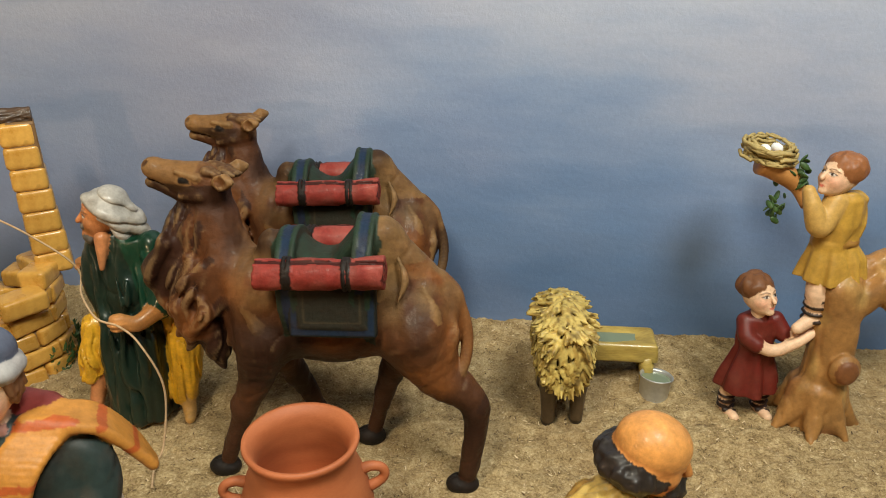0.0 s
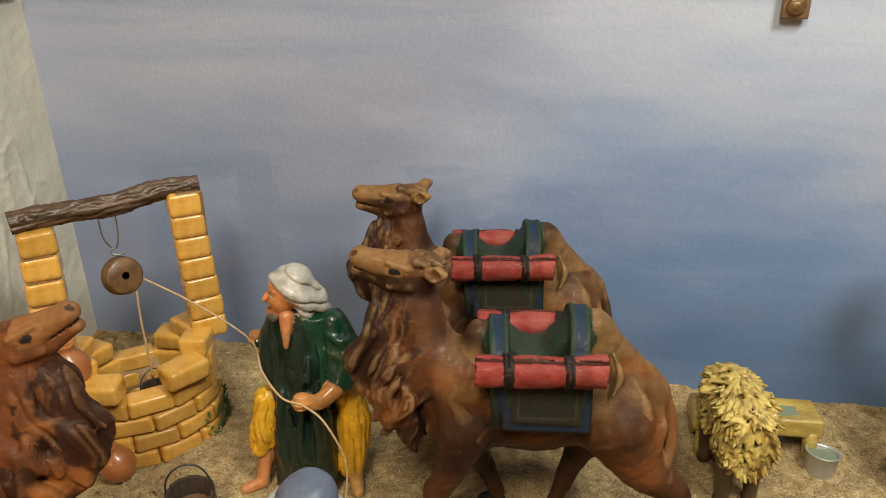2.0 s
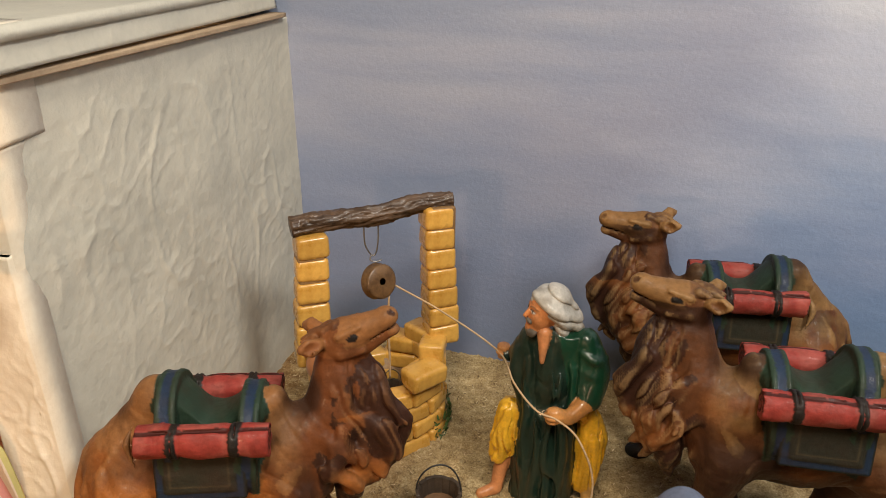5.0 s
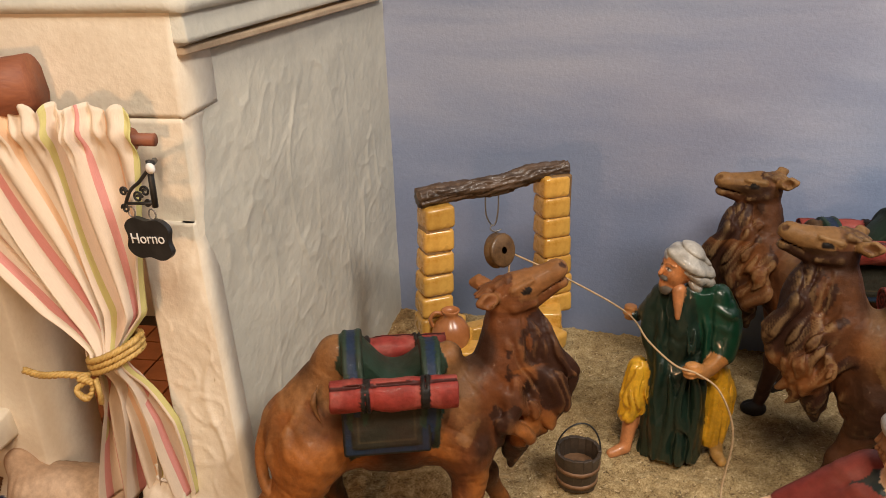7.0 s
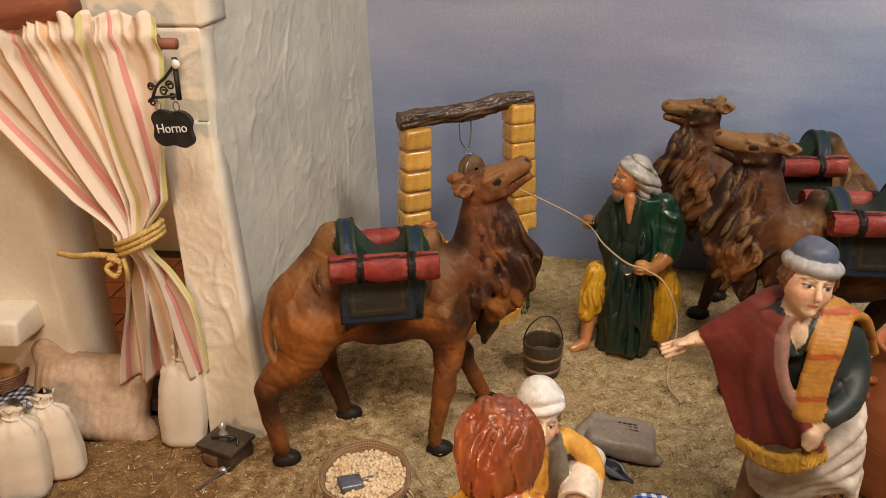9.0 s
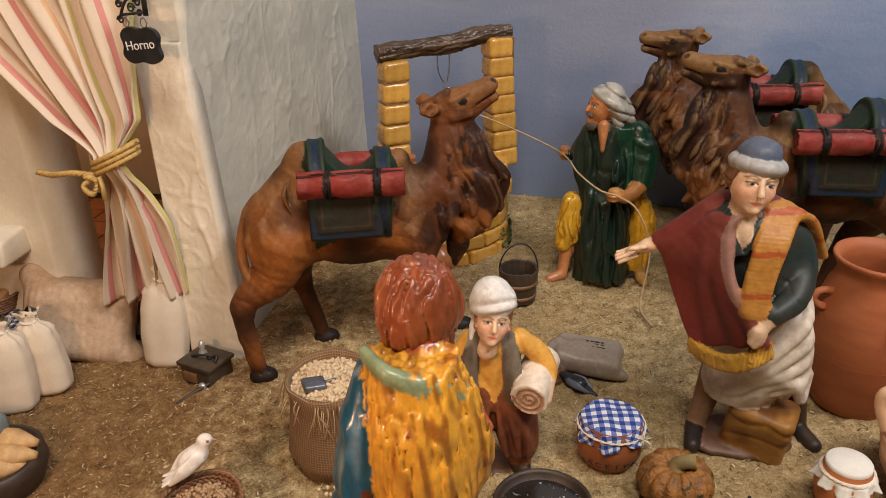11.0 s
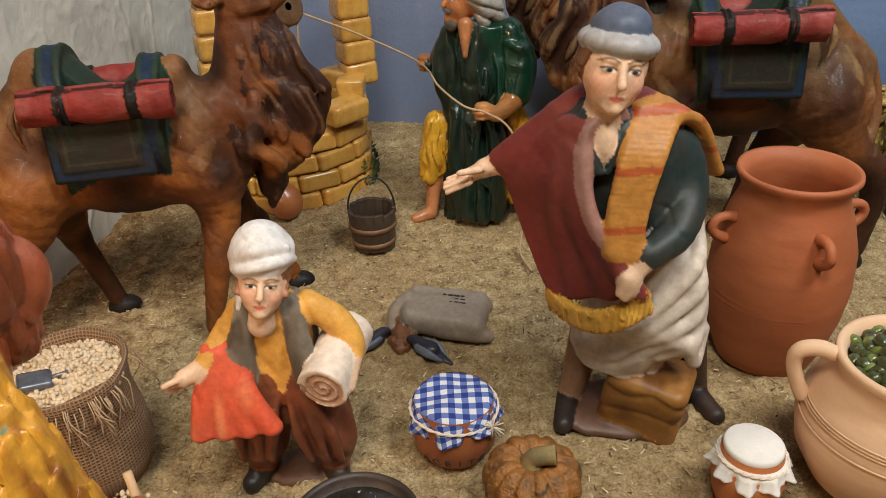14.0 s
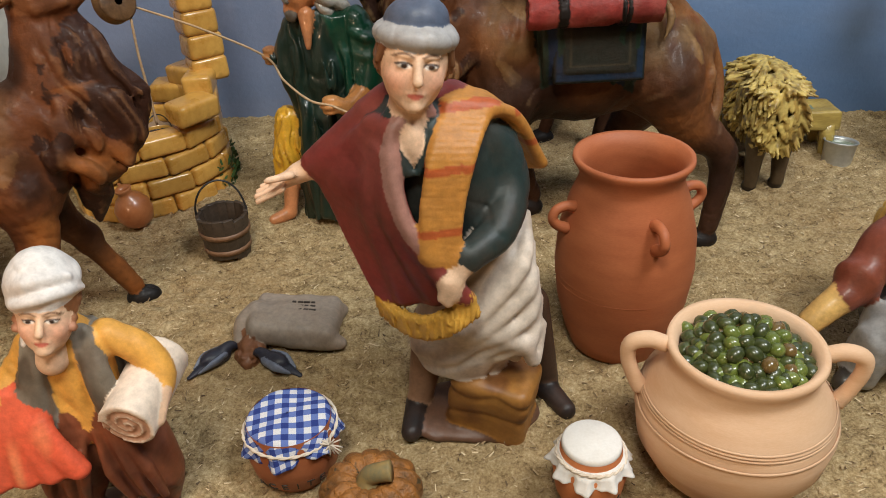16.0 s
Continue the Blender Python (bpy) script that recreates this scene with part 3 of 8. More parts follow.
            q = np.stack([ids[tuple((e - o).T)] for o in (ub + uc, uc, np.zeros(3, int), ub)], 1)
            flip = ~s0[tuple(e.T)]
            q[flip] = q[flip][:, ::-1]
            quads.append(q)
        self.ridge = self.relief(cells)
        return verts, np.concatenate(quads), self.colours(verts)

    def relief(self, cells):
        """How far each cell stands proud of its surroundings, for tinting raised locks lighter."""
        top = self.n - 1
        near = [self.f[tuple(np.clip(cells + np.array(q), 0, top).T)] for q in ((2, 0, 0), (-2, 0, 0), (0, 2, 0), (0, -2, 0), (0, 0, 2), (0, 0, -2))]
        return (sum(near) / 6 - self.f[tuple(cells.T)]) / self.h


def dab(v, c, place, r, col, soft=0.35):
    """Paints an ellipsoidal dab on vertices v with colours c."""
    r = np.array((r, r, r) if isinstance(r, (int, float)) else r, float)
    d = np.sqrt((((v - np.array(place)) / r) ** 2).sum(1))
    w = np.clip((1 + soft - d) / (2 * soft), 0, 1)[:, None]
    return c * (1 - w) + np.array(col) * w


def tint(c, mask, col):
    w = np.clip(mask, 0, 1)[:, None]
    return c * (1 - w) + np.array(col) * w


def figure(name, clays, material, m, label, category, brush=None, group=""):
    """One mesh thing from lumps of clay; brush(verts, colours) gives the painted details."""
    vs, qs, cs, base = [], [], [], 0
    for cl in clays:
        v, q, c = cl.skin()
        vs.append(v), qs.append(q + base), cs.append(c)
        base += len(v)
    v, q, c = np.concatenate(vs), np.concatenate(qs), np.concatenate(cs)
    if brush:
        c = brush(v, c)
    me = bpy.data.meshes.new(name)
    me.vertices.add(len(v)), me.loops.add(q.size), me.polygons.add(len(q))
    me.vertices.foreach_set("co", v.astype(np.float32).ravel())
    me.loops.foreach_set("vertex_index", q.astype(np.int32).ravel())
    me.polygons.foreach_set("loop_start", np.arange(0, q.size, 4, dtype=np.int32))
    me.update(calc_edges=True)
    me.validate()
    at = me.color_attributes.new("paint", "FLOAT_COLOR", "POINT")
    at.data.foreach_set("color", np.concatenate([np.clip(c, 0, 1), np.ones((len(c), 1))], 1).astype(np.float32).ravel())
    me.shade_smooth()
    me.materials.append(material)
    ob = new(name, me)
    ob.matrix_world = m
    return tagged(ob, label, category, group)


def letters(text, size, material, parent, m, name="lettering"):
    """Flat built-in lettering as a mesh, thin and slightly raised."""
    cu = bpy.data.curves.new(name, "FONT")
    cu.body, cu.size, cu.align_x, cu.align_y, cu.extrude = text, size, "CENTER", "CENTER", 0.0002
    tmp = bpy.data.objects.new(name, cu)
    me = bpy.data.meshes.new_from_object(tmp)
    bpy.data.objects.remove(tmp)
    me.name = name
    ob = part(name, me, material, parent, smooth=False)
    ob.matrix_local = m
    return ob

# ---- the setting ----
def wall_y(x):
    return 0.866 - 0.166 * x


def ground_z(x, y):
    """The sawdust bed: nearly level, banked a little against the painted wall."""
    near = max(0.0, 1 - (wall_y(x) - y) / 0.16)
    z = 0.010 * near * near - 0.012 * max(0.0, min(1.0, (-0.62 - x) / 0.2))
    p = Vector((x, y, 0.0))
    z += 0.0045 * noise.noise(p * 9) + 0.0032 * noise.noise(p * 27 + Vector((5, 1, 0)))
    return z


def build_ground():
    nu, nv = 640, 480
    x0, x1, y0, y1 = -1.10, 0.62, -0.05, 1.08
    xs = np.linspace(x0, x1, nu + 1)
    ys = np.linspace(y0, y1, nv + 1)
    verts = []
    for x in xs:
        for y in ys:
            p = Vector((x, y, 0))
            z = ground_z(x, y) + 0.0030 * noise.noise(p * 48) + 0.0046 * max(0.0, noise.noise(p * 95)) ** 1.5 + 0.0030 * abs(noise.noise(p * 130)) + 0.0022 * noise.noise(p * 230)
            verts.append((x, y, z))
    faces = [(i * (nv + 1) + j, (i + 1) * (nv + 1) + j, (i + 1) * (nv + 1) + j + 1, i * (nv + 1) + j + 1) for i in range(nu) for j in range(nv)]
    n = len(verts)
    border = [i * (nv + 1) for i in range(nu + 1)] + [nu * (nv + 1) + j for j in range(1, nv + 1)] + [i * (nv + 1) + nv for i in range(nu - 1, -1, -1)] + [j for j in range(nv - 1, 0, -1)]
    for b in border:
        x, y, z = verts[b]
        verts.append((x + (0.9 if x > x1 - 1e-6 else -0.9 if x < x0 + 1e-6 else 0), y + (0.05 if y > y1 - 1e-6 else -0.5 if y < y0 + 1e-6 else 0), -0.004))
    k = len(border)
    faces += [(border[(i + 1) % k], border[i], n + i, n + (i + 1) % k) for i in range(k)]
    me = bpy.data.meshes.new("ground")
    me.from_pydata(verts, [], faces)
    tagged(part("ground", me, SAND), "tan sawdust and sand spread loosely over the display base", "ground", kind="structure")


def build_shavings():
    """Loose slivers of wood lying in the sawdust."""
    rnd = random.Random(3)
    verts, faces = [], []
    for i in range(30000):
        x, y = rnd.uniform(-1.0, 0.5), rnd.uniform(0.16, 0.93)
        if y > wall_y(x) - 0.004:
            continue
        a, l, w = rnd.uniform(0, math.pi), rnd.uniform(0.0008, 0.0024) * (2.4 if rnd.random() < 0.02 else 1), rnd.uniform(0.0003, 0.0007)
        d, s = Vector((math.cos(a), math.sin(a), rnd.uniform(-0.5, 0.5))), Vector((-math.sin(a), math.cos(a), rnd.uniform(-0.6, 0.6)))
        c = Vector((x, y, ground_z(x, y) + rnd.uniform(0.0004, 0.0030)))
        t = Vector((0, 0, w))
        n = len(verts)
        for q in (c - d * l - s * w, c + d * l - s * w * 0.6, c + d * l + s * w * 0.6, c - d * l + s * w, c + t):
            verts.append(tuple(q))
        faces += [(n, n + 1, n + 4), (n + 1, n + 2, n + 4), (n + 2, n + 3, n + 4), (n + 3, n, n + 4), (n, n + 3, n + 2, n + 1)]
    me = bpy.data.meshes.new("wood_shavings")
    me.from_pydata(verts, [], faces)
    m, nt, bs = graph("shaving_wood")
    isl = nt.nodes.new("ShaderNodeNewGeometry").outputs["Random Per Island"]
    link(nt, ramp_of(nt, isl, [(0.0, (0.075, 0.043, 0.022)), (0.25, (0.28, 0.190, 0.095)), (0.7, (0.47, 0.345, 0.19)), (1.0, (0.74, 0.61, 0.39))]), bs.inputs["Base Color"])
    bs.inputs["Roughness"].default_value = 0.9
    tagged(part("wood_shavings", me, m, smooth=False), "pale slivers of wood scattered in the sawdust", "shavings", kind="stuff")


def build_room():
    """The painted board behind, and the plain room that holds the display."""
    d = Vector((1, -0.166, 0)).normalized()
    nrm = Vector((-0.166, -1, 0)).normalized()
    o = Vector((-0.08, wall_y(-0.08), 0))

    def board(u, v, s):
        x, z = -1.7 + 3.4 * u, -0.1 + 1.7 * v
        p = o + d * x + Vector((0, 0, z))
        return p + nrm * (0.0015 * noise.noise(Vector((x * 7, 0, z * 7))) if s == 0 else -0.02)

    tagged(part("wall_north", grid_sheet(90, 50, board, 1), SKY), "board painted as a blue sky with pale grey-lilac clouds", "wall", kind="structure")
    for name, c, s in (("wall_south", (0, -2.6, 0.8), (5.2, 0.1, 3.4)), ("wall_east", (2.6, -0.6, 0.8), (0.1, 4.2, 3.4)), ("wall_west", (-2.6, -0.6, 0.8), (0.1, 4.2, 3.4)), ("wall_back", (0, 1.5, 0.8), (5.2, 0.1, 3.4)), ("ceiling", (0, -0.6, 2.5), (5.2, 4.2, 0.1)), ("floor", (0, -0.6, -0.9), (5.2, 4.2, 0.1))):
        ob = part(name, block(s, 0.02), ROOM, smooth=False)
        ob.location = (c[0], c[1], c[2] - s[2] / 2)
        tagged(ob, "plain matt plastered surface of the room", "wall", kind="structure")
    base = part("display_base", block((3.0, 1.75, 0.75), 0.01), OLD_WOOD, smooth=False)
    base.location = (-0.2, 0.33, -0.79)
    tagged(base, "brown wooden box table that carries the display", "table", kind="structure")


# ---- the bakery house ----
def build_house():
    house = thing("bakery_house", "cream plaster bakery with open doorway and white paper side", "house")

    def slab(name, material, o, u, v, n, thick, nu, nv, amp, scale, label="", parent=house, taper=0.0, torn=0.0):
        o, u, v, n = Vector(o), Vector(u), Vector(v), Vector(n).normalized()

        def at(a, b, s):
            p = o + u * a * (1 - taper * b) + v * b
            if torn and a > 0.9:
                p += u * torn * (a - 0.9) * 10 * (noise.noise(Vector((3.1, 0, p.z * 17))) + 0.5 * noise.noise(Vector((7.7, 0, p.z * 55))))
            edge = min(1.0, 8 * min(a, 1 - a) + 0.25, 8 * min(b, 1 - b) + 0.25)
            return p + n * (crumple(p.x, p.y, p.z, amp, scale) * edge if s == 0 else -thick)

        return part(name, grid_sheet(nu, nv, at, 1), material, parent, label)

    slab("side_wall", PAPER, (-0.720, 0.487, -0.03), (0.052, 0.503, 0), (-0.008, 0.0, 0.487), (1, -0.09, 0.02), 0.03, 190, 190, 0.0027, 24, "crumpled white paper wall", torn=0.022)
    # the post beside the door, with a broad tapering foot
    slab("post", PLASTER, (-0.772, 0.4862, -0.02), (0.0475, 0, 0), (0, 0, 0.433), (0, -1, 0), 0.04, 30, 110, 0.0010, 22)
    slab("post_foot", PLASTER, (-0.7665, 0.473, -0.02), (0.0615, 0, 0), (-0.005, 0.008, 0.352), (0, -1, 0), 0.03, 44, 120, 0.0024, 30, taper=0.25)
    slab("post_return", PLASTER, (-0.7055, 0.474, -0.02), (-0.010, 0.05, 0), (-0.020, 0.008, 0.352), (1, 0, 0), 0.010, 20, 80, 0.0012, 22)
    slab("lintel", PLASTER, (-1.30, 0.4865, 0.414), (0.578, 0, 0), (0, 0, 0.086), (0, -1, 0), 0.06, 110, 24, 0.0010, 18)
    slab("jamb_wall", PLASTER, (-1.30, 0.488, -0.02), (0.388, 0, 0), (0, 0, 0.435), (0, -1, 0), 0.085, 90, 90, 0.0014, 16)
    slab("roof_edge", PAPER, (-0.711, 0.486, 0.468), (0.024, 0.485, 0), (-0.004, 0, 0.030), (1, -0.08, 0), 0.05, 110, 8, 0.0016, 20)
    # the warm-lit gap under the roof, put in as a brown strip
    slab("card_strip", GAP_TONE, (-0.7165, 0.489, 0.459), (0.046, 0.47, 0), (0, 0, 0.005), (1, -0.09, 0), 0.02, 60, 4, 0.0012, 20, "brown strip in place of the lit gap under the roof")
    slab("roof_top", PAPER, (-1.32, 0.484, 0.499), (0.610, 0, 0), (0.022, 0.484, 0), (0, 0, 1), 0.01, 40, 40, 0.0016, 18)
    slab("inner_wall", PAPER, (-1.30, 0.90, -0.02), (0.60, 0, 0), (0, 0, 0.48), (0, -1, 0), 0.02, 20, 20, 0.001, 16, "pale grey inner wall")
    slab("inner_side", PAPER, (-1.29, 0.50, -0.02), (0, 0.41, 0), (0, 0, 0.48), (1, 0, 0), 0.02, 20, 20, 0.001, 16)
    scrap = part("paper_scrap", grid_sheet(6, 10, lambda a, b, t: Vector((0.002 + 0.006 * b * b + 0.0006 * t, 0.022 * (a - 0.5) * (1 - 0.55 * b), -0.026 * b)), 1), PAPER, house, "loose torn flap of white paper")
    scrap.matrix_local = pose(-0.7245, 0.600, 0.430, 0, 180, 0)
    ledge = part("ledge", block((0.22, 0.055, 0.03), 0.15, 2, 0.02), PLASTER, house)
    ledge.location = (-1.045, 0.468, 0.110)
    grout = part("floor_bed", block((0.52, 0.40, 0.014), 0.02), GROUT, house, smooth=False)
    grout.location = (-1.03, 0.70, 0.0)
    me = bpy.data.meshes.new("floor_tile")
    bm = block((0.0435, 0.0435, 0.006), 0.12)
    bm.to_mesh(me), bm.free()
    for i in range(11):
        for j in range(9):
            x, y = -0.23 + 0.046 * i, -0.18 + 0.046 * j
            if abs(x) > 0.235 or abs(y) > 0.175:
                continue
            tile = part("floor_tile", me, TILE, house, smooth=False)
            tile.location = (-1.03 + x, 0.70 + y, 0.0125)


def build_door_things():
    """Curtain, pole, cord, sign and the beam over the door."""
    fold = lambda u: math.sin(u * 44) + 0.5 * math.sin(u * 27 + 1.0)

    def place(u, v, s):
        zs = (0.0, 0.10, 0.45, 0.53, 0.60, 0.75, 1.0)
        left = float(np.interp(v, zs, (-0.985, -0.978, -0.868, -0.826, -0.826, -0.845, -0.873)))
        right = float(np.interp(v, zs, (-0.764, -0.762, -0.772, -0.796, -0.794, -0.776, -0.770)))
        sweep = 0.0 if v < 0.53 else (v - 0.53) * 0.05
        x = left + (right - left) * u
        z = 0.418 - 0.358 * v - 0.018 * (1 - u) * max(0, v - 0.6) * 2 + 0.02 * u * max(0, v - 0.85)
        depth = float(np.interp(v, zs, (0.0042, 0.0062, 0.0085, 0.0055, 0.0055, 0.0085, 0.0100)))
        y = 0.452 + depth * fold(u) + sweep - 0.012 * math.exp(-((v - 0.56) / 0.06) ** 2)
        if v < 0.14:
            y += (0.0030 + 0.0034 * math.exp(-((v - 0.075) / 0.022) ** 2)) * math.sin(u * 170 + 3 * math.sin(u * 23)) * (1 - v / 0.14) - 0.006 * math.exp(-((v - 0.05) / 0.02) ** 2)
            z += 0.0035 * math.sin(u * 61 + 2 * math.sin(u * 19)) * (1 - v / 0.14)
        x += 0.004 * math.sin(v * 9 + u * 20)
        return Vector((x + 0.015, y + 0.0012 * s, z + 0.010))

    tagged(part("curtain", grid_sheet(220, 90, place, 1), STRIPES), "cream cotton curtain with pink and lime stripes, tied aside", "curtain")
    pole = thing("curtain_pole", "short red-brown wooden curtain pole with a flat collar", "curtain pole")
    part("pole", rod([(-1.02, 0.470, 0.403), (-0.736, 0.464, 0.403)], 0.0048, 14, 1), RED_WOOD, pole)
    collar = part("collar", lathe([(0.0085, 0), (0.0095, 0.002), (0.0085, 0.005)], 24, close=True), RED_WOOD, pole)
    collar.matrix_world = pose(-0.757, 0.463, 0.403, 0, 90, 0)
    cord = thing("tie_cord", "twisted gold cord knotted round the gathered curtain", "cord")
    off = Vector((0.016, 0, 0.012))
    c = Vector((-0.808, 0.450, 0.219)) + off
    for k in range(3):
        bm = bmesh.new()
        for s in range(3):
            pts = []
            for i in range(71):
                a = 2 * math.pi * i / 70
                t = 2 * math.pi * (s / 3) + a * 14
                tilt = 0.45 * math.cos(a)
                pts.append(c + Vector((0.021 * math.cos(a), 0.019 * math.sin(a), 0.0 + 0.021 * tilt + (k - 1) * 0.0052)) + 0.0016 * Vector((math.cos(t) * math.cos(a), math.cos(t) * math.sin(a), math.sin(t))))
            tube(bm, pts, 0.0017, 6, False)
        part("cord_turn", bm, GOLD_ROPE, cord)
    for ends in (((-0.822, 0.430, 0.208), (-0.838, 0.424, 0.212), (-0.858, 0.424, 0.210), (-0.876, 0.428, 0.211)), ((-0.822, 0.429, 0.206), (-0.830, 0.423, 0.199), (-0.822, 0.423, 0.192), (-0.818, 0.427, 0.203), (-0.828, 0.425, 0.209)), ((-0.815, 0.428, 0.206), (-0.812, 0.425, 0.196), (-0.814, 0.427, 0.186))):
        bm, core = bmesh.new(), [p + off for p in spline(ends, 10)]
        for s in range(3):
            tube(bm, [p + 0.0015 * Vector((0, math.cos(i * 0.9 + 2.1 * s), math.sin(i * 0.9 + 2.1 * s))) for i, p in enumerate(core)], 0.0017, 6)
        part("cord_end", bm, GOLD_ROPE, cord)
    sign = thing("hanging_sign", "small black scrolled iron bracket with a black name board", "sign", pose(-0.7355, 0.434, 0.0232, 0, 0, -12))
    part("bracket", rod([(-0.0170, 0.0373, 0.3614), (0.012, 0.0, 0.371)], 0.0022, 8, 1), IRON, sign)
    part("bracket_post", rod([(0.011, 0, 0.374), (0.010, 0, 0.340)], 0.0022, 8, 1), IRON, sign)
    part("bracket_arm", rod([(0.012, 0, 0.370), (0.0, 0, 0.358), (-0.010, 0, 0.350), (-0.017, 0, 0.338)], 0.0013, 8), IRON, sign)
    part("bracket_arm", rod([(0.011, 0, 0.343), (-0.016, 0, 0.340)], 0.0012, 8, 1), IRON, sign)
    for x, z, r, t in ((-0.016, 0.349, 0.0035, 1), (-0.017, 0.336, 0.0035, -1), (-0.004, 0.346, 0.0042, 1), (0.003, 0.351, 0.004, -1), (0.004, 0.342, 0.003, 1)):
        part("scroll", rod([(x + t * r * (1 - i / 16) * math.cos(i * 0.75), 0, z + r * (1 - i / 16) * math.sin(i * 0.75)) for i in range(13)], 0.0009, 6, 2), IRON, sign)
    for x in (-0.012, 0.006):
        part("link", rod([(x + 0.003 * math.cos(a), 0, 0.334 + 0.004 * math.sin(a)) for a in np.linspace(0, 2 * math.pi, 9)], 0.0006, 6, 2), WIRE, sign)
    cap_bolt = part("white_cap", lathe([(0.0036, 0), (0.004, 0.0015), (0.002, 0.003)], 16, close=True), CHALK, sign)
    cap_bolt.matrix_local = pose(0.013, -0.001, 0.369, 90, 0, 0)
    bm = bmesh.new()
    n = 64
    out = []
    for i in range(n):
        a = 2 * math.pi * i / n
        ca, sa = math.cos(a), math.sin(a)
        k = 1 / max(abs(ca) ** 3.2 + abs(sa) ** 3.2, 1e-6) ** (1 / 3.2)
        w = 1 + 0.09 * math.cos(4 * a + math.pi)
        out.append((0.0195 * ca * k * w, 0.0150 * sa * k * (1 + 0.07 * math.cos(6 * a))))
    fr = [bm.verts.new((x, -0.0022, 0.315 + z)) for x, z in out]
    bk = [bm.verts.new((x, 0.0022, 0.315 + z)) for x, z in out]
    bm.faces.new(fr), bm.faces.new(bk[::-1])
    for i in range(n):
        bm.faces.new((fr[i], bk[i], bk[(i + 1) % n], fr[(i + 1) % n]))
    bmesh.ops.recalc_face_normals(bm, faces=bm.faces[:])
    board = part("name_board", bm, IRON, sign, "black board lettered in white", smooth=False)
    letters("Horno", 0.0112, CHALK, board, pose(0, -0.0026, 0.3155, 90, -6, 0))
    log = part("roof_beam", rod([(-1.06, 0.395, 0.400), (-0.95, 0.435, 0.425), (-0.823, 0.468, 0.443)], [0.023, 0.022, 0.021], 24), RED_WOOD)
    tagged(log, "rough red-brown beam end jutting from the bakery wall", "beam")
    hook = thing("wall_plaque", "small dark brown plaque with bronze rosette on the wall", "plaque", pose(0.166, wall_y(0.166) - 0.004, 0.462, 90, 0, -9.4))
    part("plate", block((0.026, 0.05, 0.006), 0.4), OLD_WOOD, hook).location = (0, 0.013, 0)
    part("rosette", lathe([(0.009, 0.006), (0.0085, 0.008), (0.006, 0.0075), (0.004, 0.009), (0.001, 0.0095)], 20, 0.03, close=True), plain("old_bronze", (0.10, 0.055, 0.025), (0.26, 0.15, 0.07), 0.4, 120, 500, 0.4, 0.001, metal=0.4), hook, "bronze rosette")


build_ground()
build_shavings()
build_room()
build_house()
build_door_things()

